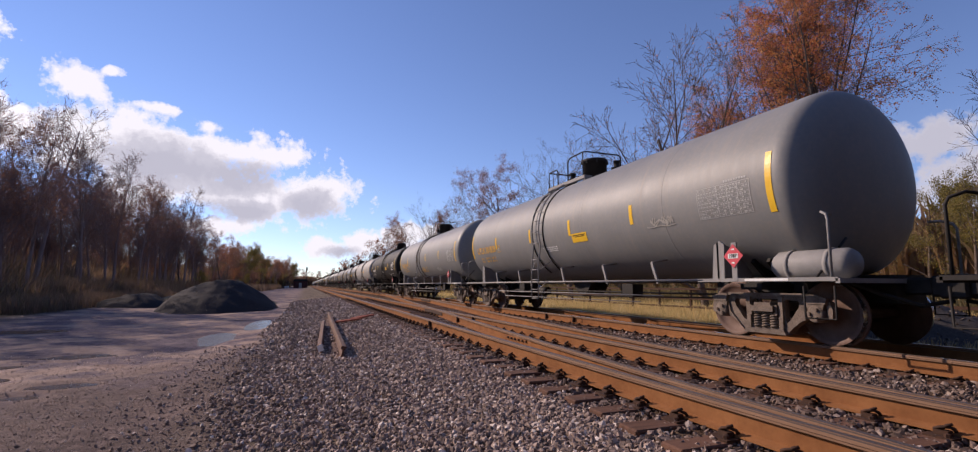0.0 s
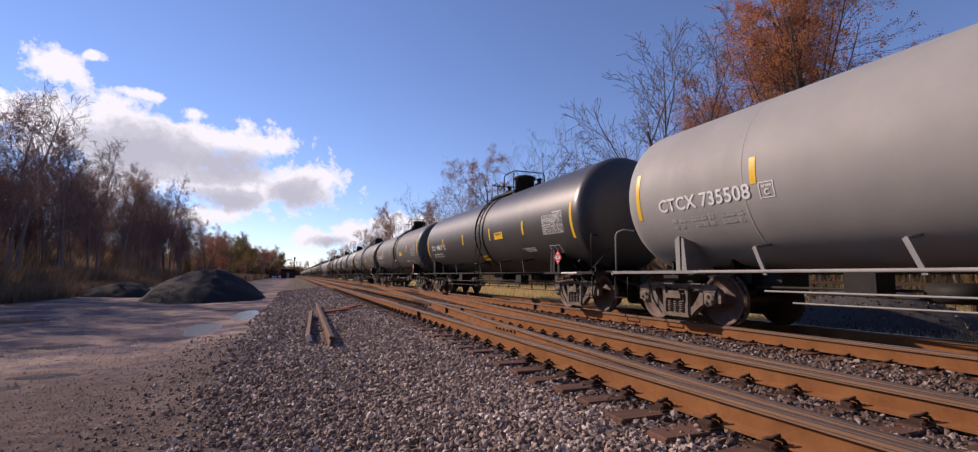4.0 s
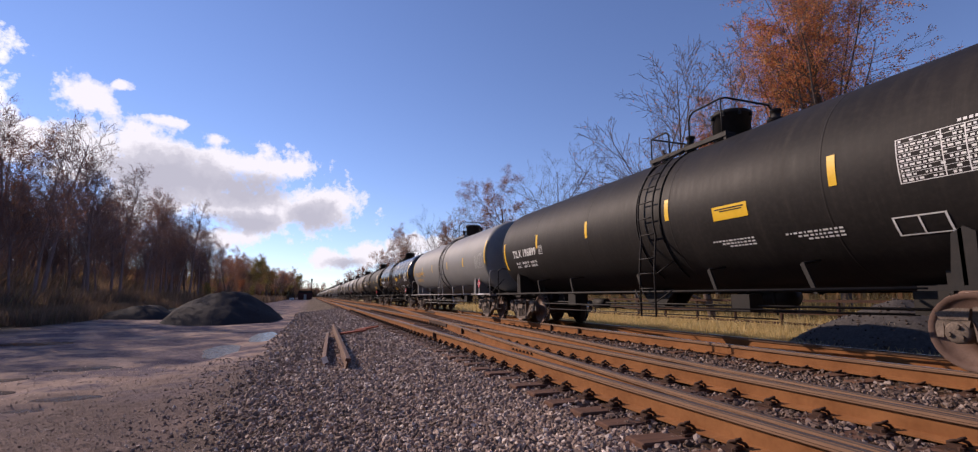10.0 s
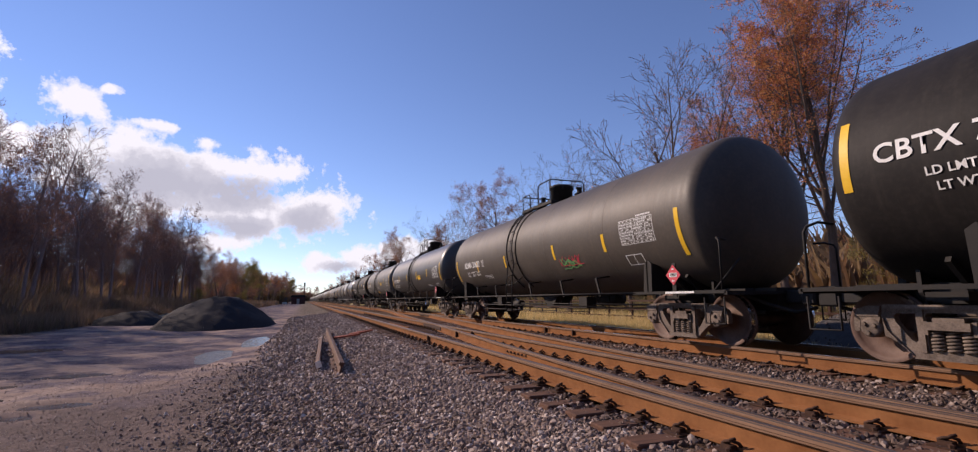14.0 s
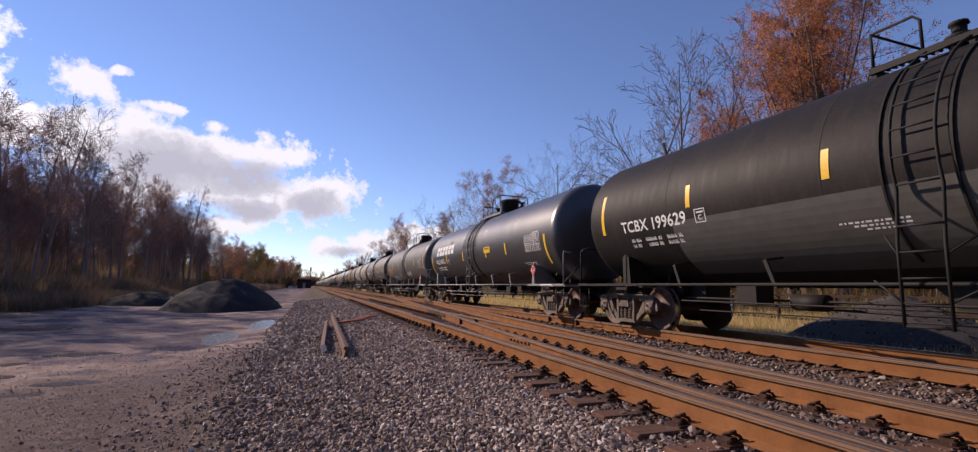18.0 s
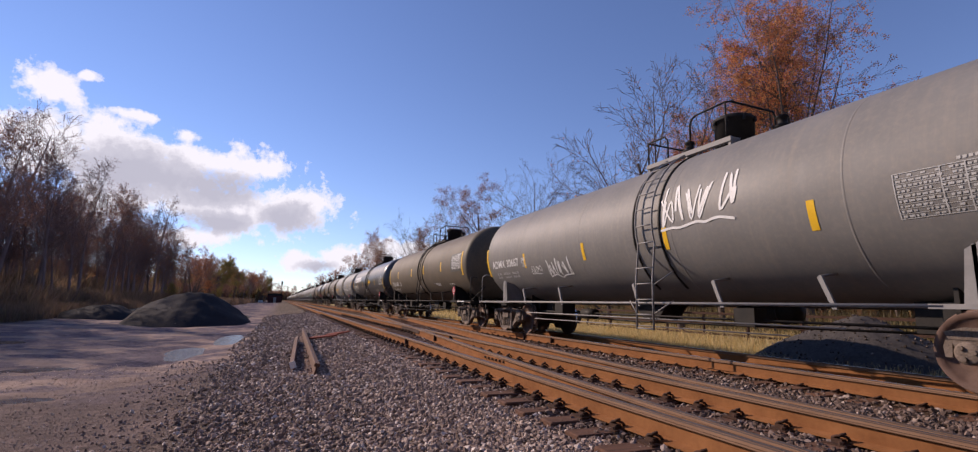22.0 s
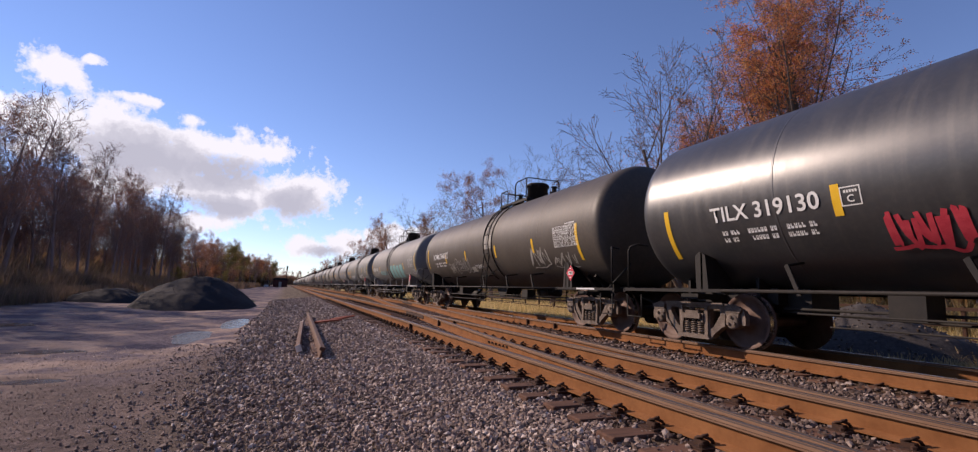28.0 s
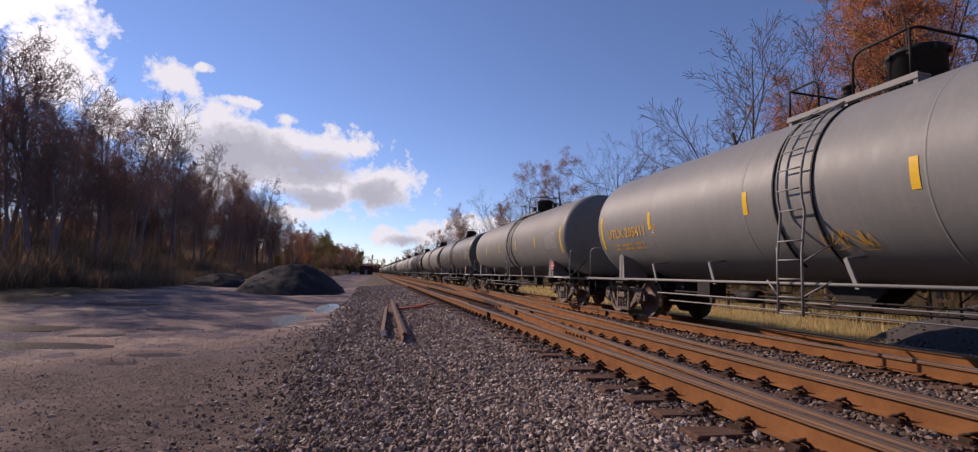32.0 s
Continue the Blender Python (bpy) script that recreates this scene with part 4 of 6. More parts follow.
def curved_patch(bm, y0, y1, a0, a1, r=R_TANK + 0.006, n=6, mi=0):
    """A thin film on the shell between two stations and two angles."""
    rows = [[bm.verts.new(on_tank(y, a0 + (a1 - a0) * i / n, r)) for y in (y0, y1)] for i in range(n + 1)]
    for a, b in zip(rows, rows[1:]):
        bm.faces.new((a[0], a[1], b[1], b[0])).material_index = mi


def b_stripe(bm):
    curved_patch(bm, -0.055, 0.055, -8, 8)


def b_stripe_end(bm):
    curved_patch(bm, -0.055, 0.055, -18, 18, n=14)


def b_table(bm):
    # lined test-data panel with rows of small print
    for i in range(10):
        a = -10 + i * 2.25
        curved_patch(bm, -0.56, 0.56, a, a + (0.34 if i in (0, 9) else 0.2), n=1)
    for y in (-0.56, -0.33, -0.12, 0.10, 0.548):
        curved_patch(bm, y, y + 0.012, -10, 10.5, n=8)
    rnd = random.Random(5)
    for i in range(9):
        a = -9.25 + i * 2.25
        y = 0.53
        while y > -0.50:
            w = rnd.uniform(0.02, 0.055)
            curved_patch(bm, y, max(y - w, -0.53), a, a + rnd.uniform(0.75, 1.1), n=1)
            y -= w + (0.09 if rnd.random() < 0.22 else 0.018)
    y = -0.05
    while y > -0.5:
        curved_patch(bm, y, y - 0.035, 11.6, 12.9, n=1)
        y -= 0.052


def b_small_print(bm):
    rnd = random.Random(9)
    for row in range(3):
        y = -0.42
        while y < 0.38 - 0.15 * row:
            w = rnd.uniform(0.025, 0.08)
            curved_patch(bm, y, y + w, -row * 2.1, -row * 2.1 + 1.05, n=1)
            y += w + 0.025


def b_weight_print(bm):
    """Two lines of stencilled weights, each sign a small block, with gaps between the words."""
    rnd = random.Random(15)
    for row, groups in ((0, (2, 3, 0, 6, 2, 0, 5, 2)), (1, (2, 2, 0, 0, 5, 2, 0, 5, 2))):
        y = 0.78
        for g in groups:
            for _ in range(g):
                curved_patch(bm, y, y - 0.042, -row * 4.6, -row * 4.6 + rnd.uniform(1.2, 1.5), n=1)
                curved_patch(bm, y, y - 0.016, -row * 4.6 + 1.5, -row * 4.6 + 2.9, n=1)
                if rnd.random() < 0.6:
                    curved_patch(bm, y - 0.026, y - 0.042, -row * 4.6 + 1.5, -row * 4.6 + 2.9, n=1)
                y -= 0.056
            y -= 0.05 if g else 0.10


def b_frame_box(bm):
    for a, b_, c, d in ((-0.28, 0.28, 0, 0.7), (-0.28, 0.28, 9.3, 10), (-0.28, -0.255, 0, 10), (0.255, 0.28, 0, 10), (-0.01, 0.01, 0, 10)):
        curved_patch(bm, a, b_, c, d, n=4 if d - c > 5 else 1)


def b_plate_c(bm):
    for a, b_, c, d in ((-0.125, 0.125, 0, 0.6), (-0.125, 0.125, 9.0, 9.6), (-0.125, -0.11, 0, 9.6), (0.11, 0.125, 0, 9.6)):
        curved_patch(bm, a, b_, c, d, n=4 if d - c > 5 else 1)
    for k in range(5):
        curved_patch(bm, 0.075 - 0.034 * k, 0.050 - 0.034 * k, 6.5, 7.9, n=1)


def b_label(bm):
    curved_patch(bm, -0.36, 0.36, 0, 9.0)


def b_label_print(bm):
    curved_patch(bm, -0.30, 0.30, 6.6, 7.4, R_TANK + 0.010, n=1)
    curved_patch(bm, -0.26, 0.20, 5.2, 5.9, R_TANK + 0.010, n=1)


# lettering: built once for each wording, then bent onto the shell
def text_mesh(words, size, material, a_mid, tracking=1.0):
    cu = bpy.data.curves.new("lettering", "FONT")
    cu.offset = 0.018 * size
    cu.body, cu.size, cu.align_x, cu.align_y, cu.space_character, cu.resolution_u = words, size, "CENTER", "CENTER", tracking, 3
    tmp = new("lettering", cu)
    bpy.context.view_layer.update()
    me = bpy.data.meshes.new_from_object(tmp.evaluated_get(bpy.context.evaluated_depsgraph_get()))
    bpy.data.objects.remove(tmp)
    bpy.data.curves.remove(cu)
    me.materials.clear()
    me.materials.append(material)
    for v in me.vertices:
        # reading direction runs towards -y on the -x side
        ang = a_mid + math.degrees(v.co.y / R_TANK)
        v.co = on_tank(-v.co.x, ang, R_TANK + 0.011)
    return me


def word_meshes(words, size, material):
    """One mesh for each word of a line, each at its own place in it."""
    def span(me):
        ys = [v.co.y for v in me.vertices]
        return max(ys), min(ys)
    whole = text_mesh(words, size, material, 0.0, 1.02)
    head, foot = span(whole)
    bpy.data.meshes.remove(whole)
    parts = [text_mesh(w, size, material, 0.0, 1.02) for w in words.split()]
    for me, last in zip(parts, (False, True)):
        hi, lo = span(me)
        shift = foot - lo if last else head - hi
        for v in me.vertices:
            v.co.y += shift
    return parts


def ribbon(bm, pts, w):
    """A painted stroke on the shell along points of (station, angle)."""
    prev = None
    n = len(pts)
    for i, (y, a) in enumerate(pts):
        y2, a2 = pts[min(i + 1, n - 1)]
        y1, a1 = pts[max(i - 1, 0)]
        dy, dz = y2 - y1, math.radians(a2 - a1) * R_TANK
        ln = math.hypot(dy, dz) or 1.0
        ny, nz = -dz / ln * w / 2, dy / ln * w / 2
        da = math.degrees(nz / R_TANK)
        cur = (bm.verts.new(on_tank(y + ny, a + da, R_TANK + 0.010)), bm.verts.new(on_tank(y - ny, a - da, R_TANK + 0.010)))
        if prev:
            bm.faces.new((prev[0], prev[1], cur[1], cur[0]))
        prev = cur


def smooth_line(pts, k=5):
    out = []
    for i in range(len(pts) - 1):
        p0, p1, p2, p3 = pts[max(i - 1, 0)], pts[i], pts[i + 1], pts[min(i + 2, len(pts) - 1)]
        for j in range(k):
            t = j / k
            out.append(tuple(0.5 * (2 * p1[c] + (p2[c] - p0[c]) * t + (2 * p0[c] - 5 * p1[c] + 4 * p2[c] - p3[c]) * t * t + (3 * p1[c] - p0[c] - 3 * p2[c] + p3[c]) * t ** 3) for c in (0, 1)))
    return out + [pts[-1]]


def tag_mesh(seed, y0, y1, a0, a1, w, material, glyphs=5, fill=False):
    """Sprayed scrawl that cannot be read: looping strokes between stations y0 > y1 and angles a0 < a1."""
    rnd = random.Random(seed)
    bm = bmesh.new()
    step = (y1 - y0) / glyphs
    for g in range(glyphs):
        ya = y0 + step * g
        pts = []
        for k in range(rnd.randint(4, 7)):
            pts.append((ya + step * rnd.uniform(-0.15, 1.15), a0 + (a1 - a0) * (rnd.uniform(0, 0.35) if k % 2 else rnd.uniform(0.6, 1.0))))
        ribbon(bm, smooth_line(pts), w * rnd.uniform(0.8, 1.2))
        if fill:
            curved_patch(bm, ya + step * 0.12, ya + step * 0.82, a0 + (a1 - a0) * rnd.uniform(0, 0.1), a1 - (a1 - a0) * rnd.uniform(0, 0.15), R_TANK + 0.007, 10)
    base = [(y0 + (y1 - y0) * k / 6 + rnd.uniform(-0.05, 0.05), a0 + (a1 - a0) * rnd.uniform(-0.08, 0.15)) for k in range(7)]
    if not fill:
        ribbon(bm, smooth_line(base), w)
    return mesh_of("tag", bm, material)


def zigzag_mesh(y0, y1, a_top, a_low, n, w, material):
    bm = bmesh.new()
    up = [(y0 + (y1 - y0) * k / n, a_top + (3.5 if k % 2 else -1.5)) for k in range(n + 1)]
    low = [(y1 + (y0 - y1) * k / n * 0.85, a_low + (5 if k % 2 else -6)) for k in range(n + 1)]
    ribbon(bm, smooth_line(up + [(y1 - 0.35, (a_top + a_low) / 2)] + low), w)
    return mesh_of("tag", bm, material)


def logo_mesh(y0, y1, a0, a1, material, count=6):
    """A maker's mark as a row of plain slanted blocks with cut corners."""
    bm = bmesh.new()
    step = (y1 - y0) / count
    h = a1 - a0
    for g in range(count):
        ya, yb = y0 + step * (g + 0.04), y0 + step * (g + 0.88)
        curved_patch(bm, ya, yb - step * (0.12 if g % 2 else 0.0), a0 + h * 0.55, a1, n=4)
        curved_patch(bm, ya, yb - step * (0.0 if g % 2 else 0.12), a0, a0 + h * 0.47, n=4)
    for v in bm.verts:
        v.co.y -= 0.25 * (v.co.z - Z_TANK)
    return mesh_of("logo", bm, material)


def head_text(words, size, z, x):
    """Small stencil on the tank's leading head."""
    me = text_mesh(words, size, M["white"], 0.0)
    for v in me.vertices:
        px, pz = x - v.co.y, z + (v.co.z - Z_TANK)
        r = min(0.999, math.hypot(px, pz - Z_TANK) / R_TANK)
        a = math.asin(r ** (1 / 0.9))
        v.co = (px, -HALF + 0.52 - 0.52 * math.cos(a) ** 0.8 - 0.012, pz)
    return me


STROKES = {"S": ["9,8 7,10 3,10 1,8 2,6 8,4 9,2 7,0 3,0 1,2"], "U": ["1,10 1,3 3,0 7,0 9,3 9,10"], "N": ["1,0 1,10 9,0 9,10"], "T": ["0,10 10,10", "5,10 5,-2"], "C": ["9,8 7,10 3,10 1,7 1,3 3,0 7,0 9,2"],
           "H": ["1,0 1,10", "1,5 9,5", "9,10 9,0"], "I": ["5,0 5,8"], "L": ["1,11 2,0 8,1"]}


def stroke_words(words, y0, y1, a0, a1, w, material, bubble=None):
    """Hand-sprayed letters, one mesh each; bubble: a second colour that fills the strokes, so that only an outline stays."""
    letters = []
    step = (y1 - y0) / len(words)
    rnd = random.Random(len(words))
    for g, ch in enumerate(words):
        bm, top = bmesh.new(), bmesh.new()
        lift = rnd.uniform(-0.08, 0.08) * (a1 - a0)
        for line in STROKES[ch]:
            pts = [tuple(float(v) / 10 for v in q.split(",")) for q in line.split()]
            pts = smooth_line([(y0 + step * (g + 0.08 + 0.84 * u), a0 + lift + (a1 - a0) * v) for u, v in pts])
            ribbon(bm, pts, w)
            if bubble:
                ribbon(top, pts, w - 0.07)
        for v in top.verts:
            v.co.x -= 0.004
        for f in top.faces:
            f.material_index = 1
        me = mesh_of("fill", top, material)
        bm.from_mesh(me)
        bpy.data.meshes.remove(me)
        letters.append(mesh_of("letter", bm, [material, bubble or material]))
    return letters


def patch_mesh(y0, y1, a0, a1, material, r=0.004):
    bm = bmesh.new()
    curved_patch(bm, y0, y1, a0, a1, R_TANK + r, 10)
    return mesh_of("paint_patch", bm, material)


# the train: place of the leading truck along the line at 0 s, place of the ladder on the car, paint, lettering and its colour, underframe paint
CARS = [(-28.4, 0, "grey_b", "", "white", "frame_grey"), (-11.3, 0, "black_dull", "", "white", "frame_black"),
        (5.85, 0.8, "grey_a", "UTLX 201838", "orange_mark", "frame_grey"), (22.55, 0.95, "grey_a", "NATX 364401", "orange_mark", "frame_grey"),
        (39.3, -0.84, "black_dull", "TILX 196989", "white", "frame_black"), (56.45, -0.38, "grey_d", "CTCX 735508", "white", "frame_grey"),
        (73.3, -0.5, "black_satin", "TILX 194317", "white", "frame_black"), (90.1, -0.5, "grey_c", "TILX 312372", "white", "frame_black"),
        (107.0, -0.1, "grey_c", "TILX 312322", "white", "frame_black"), (123.2, -0.35, "black_satin", "MULX 702644", "white", "frame_black"),
        (140.4, -0.8, "black_satin", "MULX 702639", "white", "frame_black"), (157.75, -0.95, "black_dull", "TILX 196899", "white", "frame_black"),
        (174.7, -0.7, "grey_a", "UTLX 211949", "orange_mark", "frame_grey"), (191.15, 0.6, "black_gloss", "TILX 199895", "white", "frame_black"),
        (207.9, 0.2, "black_dull", "CBTX 740942", "white", "frame_black"), (224.8, 0.9, "brown_dark", "ADMX 30682", "white", "frame_black"),
        (242.3, 0.4, "black_satin", "TILX 194320", "white", "frame_black"), (258.8, 0.66, "grey_c", "TILX 317938", "white", "frame_black"),
        (275.75, 0.35, "black_dull", "TCBX 199629", "white", "frame_black"), (292.75, 0.06, "black_sheen", "PROX 47151", "white", "frame_grey"),
        (309.6, -0.45, "grey_c", "NATX 310127", "orange_mark", "frame_grey"), (326.8, 0.4, "grey_c", "TILX 190634", "white", "frame_black"),
        (343.3, -1.1, "grey_b", "ADMX 30667", "white", "frame_grey"), (360.0, -0.8, "brown", "TLEX 1052", "white", "frame_black"),
        (376.7, -0.44, "black_sheen", "PROX 45854", "white", "frame_black"), (393.7, -0.3, "grey_a", "UTLX 212811", "orange_mark", "frame_grey"),
        (411.2, -0.5, "brown_dark", "", "white", "frame_black"), (428.1, -1.2, "black_sheen", "TILX 319130", "white", "frame_black"),
        (444.8, -1.1, "brown_dark", "ADMX 30402", "white", "frame_black"), (461.6, 0.3, "grey_b", "ADMX 31360", "white", "frame_grey"),
        (479.0, -1.1, "grey_g", "NATX 364307", "orange_mark", "frame_grey"), (496.1, 0.1, "grey_a", "UTLX 205411", "orange_mark", "frame_grey")]
tail = random.Random(4)
for i in range(24):
    CARS.append((513.3 + 17.15 * i, tail.uniform(-0.9, 0.9), tail.choice(["grey_a", "grey_b", "grey_d", "grey_g", "black_dull", "grey_d", "brown", "grey_c"]), "", "white", "frame_grey"))

LETTERS = {}
for _, _, _, words, colour, _ in CARS:
    if words and (words, colour) not in LETTERS:
        LETTERS[words, colour] = word_meshes(words, 0.335, M[colour])
PLATE_C = text_mesh("C", 0.13, M["white"], 3.4)
UN_NUMBER = text_mesh("1987", 0.08, M["black_mark"], 0.0)
for v in UN_NUMBER.vertices:
    v.co.x, v.co.z = 0.0, v.co.z - Z_TANK

WEIGHTS = {39.3: ("LD LMT     206400 LB   93600 KG", "LT WT        79600 LB   36100 KG"), 22.55: ("LD LMT     205800 LB   93 350 KG", "LT WT        80200 LB   36 350 KG")}
WEIGHT_LINES = {k: [text_mesh(w, 0.115, M["orange_mark" if k == 22.55 else "white"], 0.0) for w in v] for k, v in WEIGHTS.items()}
HEAD_WORDS = head_text("CBTX 740942", 0.2, Z_TANK + 0.62, -0.1)
WORDS = {w: text_mesh(w, z, M["white"], 0.0) for w, z in (("THERMAL PROTECTION", 0.08), ("SYSTEM EQUIPPED", 0.08), ("THE TANK CAR PEOPLE", 0.12), ("LD LMT", 0.14), ("LT WT", 0.14))}
WORDS["THE TANK CAR PEOPLE"].materials[0] = M["orange_mark"]
M["faded"] = surface("faded white stencil paint", (0.36, 0.36, 0.35), (0.48, 0.48, 0.46), 12, 0.6)
M["patch_grey"] = surface("faded grey touch-up paint", (0.075, 0.072, 0.068), (0.10, 0.097, 0.09), 5, 0.55)
M["patch_black"] = surface("fresh black touch-up paint", (0.012, 0.012, 0.013), (0.02, 0.02, 0.02), 5, 0.4)
M["patch_pale"] = surface("pale buffed-out paint", (0.30, 0.28, 0.25), (0.40, 0.38, 0.34), 4, 0.7)
W_, R_, T_, G_, P_, K_, L_ = M["white"], M["red_mark"], M["teal_mark"], M["green_mark"], M["patch_grey"], M["patch_black"], M["patch_pale"]
THERMAL = [("words", -2.6, -6.0, "THERMAL PROTECTION"), ("words", -2.54, -9.8, "SYSTEM EQUIPPED"), ("print", -2.7, -20), ("print", -3.75, -6), ("print", -3.75, -13), ("print", 2.2, -36), ("print", -5.5, -36)]
# what else is painted or stuck on single cars, by the car's place in the train
EXTRAS = {
    5.85: [("label", -1.5, -16), ("tag", 3, -4.2, -5.0, -18, -11, 0.02, L_, 4), ("print", 0.2, -22)],
    22.55: [("words", 5.45, -18.6, "THE TANK CAR PEOPLE"), ("tag", 31, 0.4, -0.9, -34, -22, 0.03, M["orange_mark"], 4), ("print", -3.5, -30)],
    39.3: [("label", -2.4, -9), ("frame", -5.4, -32), ("print", -4.1, -29), ("print", -0.3, -18)],
    56.45: [("label", -1.7, -3), ("print", -4.1, -29)],
    73.3: [("label", -2.3, -10), ("label", -0.5, -40), ("frame", -5.9, -36), ("print", -4.3, -32)],
    90.1: [("label", -2.4, -9), ("frame", -5.4, -33), ("print", -4.1, -29), ("print", -0.3, -22)],
    107.0: [("label", -2.4, -9), ("frame", -5.4, -33), ("print", -4.1, -29)],
    123.2: THERMAL, 140.4: THERMAL,
    157.75: [("label", -3.0, -9), ("frame", -5.6, -32), ("print", -4.3, -29), ("print", -2.9, -28)],
    191.15: [("label", -2.3, -11), ("label", -0.6, -42), ("frame", -6.1, -37.6), ("print", -4.4, -33), ("print", -0.9, -24)],
    207.9: [("words", 5.75, -10, "LD LMT"), ("words", 5.7, -17, "LT WT"), ("print", 4.7, -9.5), ("print", 4.7, -16.5), ("label", -4.7, -30), ("frame", -5.5, -27), ("print", -4.0, -25), ("print", 0.7, -2)],
    224.8: [("tag", 41, -2.3, -3.2, -33, -22, 0.035, G_, 3), ("tag", 42, -2.2, -3.4, -31, -19, 0.02, R_, 4), ("frame", -5.4, -33), ("print", 3.6, -30)],
    242.3: [("label", -2.2, -12), ("frame", -6.0, -36), ("print", -4.3, -32)],
    258.8: [("label", -2.9, -9), ("label", -0.2, -37), ("frame", -5.3, -33), ("print", -4.2, -30), ("print", -1.0, -20)],
    275.75: [("patch", 4.5, -7.1, -62, -13, P_), ("frame", -5.1, -36), ("print", -3.4, -38), ("print", 1.0, -30)],
    292.75: [("logo", 6.1, 2.75, -1, 16, W_), ("patch", 1.3, -0.6, 2, 62, K_), ("patch", 3.6, 3.15, 14, 24, K_), ("label", -1.95, -7), ("print", -5.6, -34)],
    309.6: [("words", 5.35, -19.5, "THE TANK CAR PEOPLE"), ("tag", 51, -1.2, -2.6, -38, -22, 0.035, W_, 5), ("tag", 52, 4.8, 2.8, -45, -31, 0.035, W_, 6), ("tag", 53, 1.75, 1.45, -56, -22, 0.025, W_, 3)],
    326.8: [("label", -2.9, -8.6), ("label", 0.05, -37.5), ("frame", -5.3, -33), ("print", -4.1, -30), ("print", -2.9, -27), ("print", -1.5, -28)],
    343.3: [("tag", 61, -1.45, -3.1, -6, 24, 0.045, W_, 5), ("tag", 62, 3.0, 1.9, -35, -15, 0.03, W_, 6), ("tag", 63, 4.0, 3.4, -30, -20, 0.02, W_, 2)],
    360.0: [("patch", -5.65, -6.8, -13, 15, P_), ("frame", -5.3, -37), ("print", -3.3, -30), ("patch", -0.1, -0.35, -36, -30, L_)],
    376.7: [("logo", 6.35, 3.0, 3, 19, W_), ("label", -1.6, -3), ("tag", 71, -4.1, -5.0, -39, -24, 0.022, L_, 4), ("tag", 72, -5.7, -6.5, -34, -24, 0.02, L_, 3), ("print", 0.5, -26), ("print", 0.5, -34), ("print", -5.1, -39), ("patch", -6.8, -7.0, -45, -41, R_)],
    393.7: [("zigzag", -1.3, -5.9, -19, -42, 9, 0.05, W_), ("tag", 81, 4.4, 2.8, -46, -31, 0.035, W_, 5), ("tag", 82, 2.9, 2.35, -33, -27, 0.025, W_, 3), ("tag", 83, 6.4, 5.8, -38, -32, 0.02, W_, 3), ("print", 0.9, -28, "orange_mark"), ("print", 0.9, -36, "orange_mark")],
    411.2: [("patch", 1.6, 0.2, -36, -26, L_), ("tag", 84, -4.6, -6.4, -34, -18, 0.05, L_, 4), ("tag", 85, 3.6, 1.8, -40, -28, 0.03, L_, 5), ("frame", -5.3, -36)],
    428.1: [("tag", 91, 3.3, 2.5, -43, -22, 0.055, R_, 5), ("tag", 92, 1.3, -0.1, -42, -22, 0.055, R_, 5), ("label", -3.45, -14), ("tag", 93, -2.2, -3.7, -44, -29, 0.035, L_, 6), ("print", -1.8, -26), ("print", -4.6, -28)],
    444.8: [("strokes", "SUNT", 3.6, 2.85, -38, -22, 0.03, L_, False), ("strokes", "CHILL", 2.75, 0.9, -38, -19, 0.17, L_, True), ("tag", 102, 3.5, 2.9, -34, -26, 0.02, L_, 3), ("patch", 1.0, 0.55, -40, -31, L_), ("tag", 104, -4.1, -5.2, -38, -14, 0.03, L_, 4),
            ("tag", 105, -5.4, -6.5, -40, -24, 0.025, L_, 4), ("patch", -0.7, -1.4, -8, 10, L_), ("print", 0.2, -30)],
    461.6: [("tag", 111, -0.1, -4.0, -46, -6, 0.03, T_, 4, True), ("tag", 112, 3.6, 1.0, -30, -18, 0.05, T_, 6), ("frame", -6.6, -30), ("print", -5.0, -33)],
    479.0: [("tag", 121, 4.1, 1.8, -33, -18, 0.035, W_, 6), ("tag", 122, -1.8, -4.3, -34, -19, 0.035, W_, 7), ("print", -5.6, -33)],
    496.1: [("tag", 131, -0.1, -1.0, -42, -28, 0.015, M["orange_mark"], 4), ("print", -5.3, -34)],
}

# station and height of the placard, where it is not the usual one
PLACARD = {5.85: (-6.26, 1.34), 22.55: (-5.9, 1.4), 39.3: (-6.24, 1.27), 56.45: (-6.28, 1.38), 174.7: (-6.62, 1.39), 191.15: (-6.53, 1.3), 207.9: (-6.41, 1.3), 224.8: (-6.88, 1.28), 275.75: (-6.33, 1.32), 292.75: (-6.23, 1.41), 360: (-5.92, 1.38), 376.7: (-6.49, 1.38), 393.7: (-6.68, 1.39), 444.8: (-6.4, 1.33), 461.6: (-6.34, 1.4), 479: (-6.71, 1.43)}
FLIP = Matrix.Rotation(math.pi, 4, "Z")
train = []


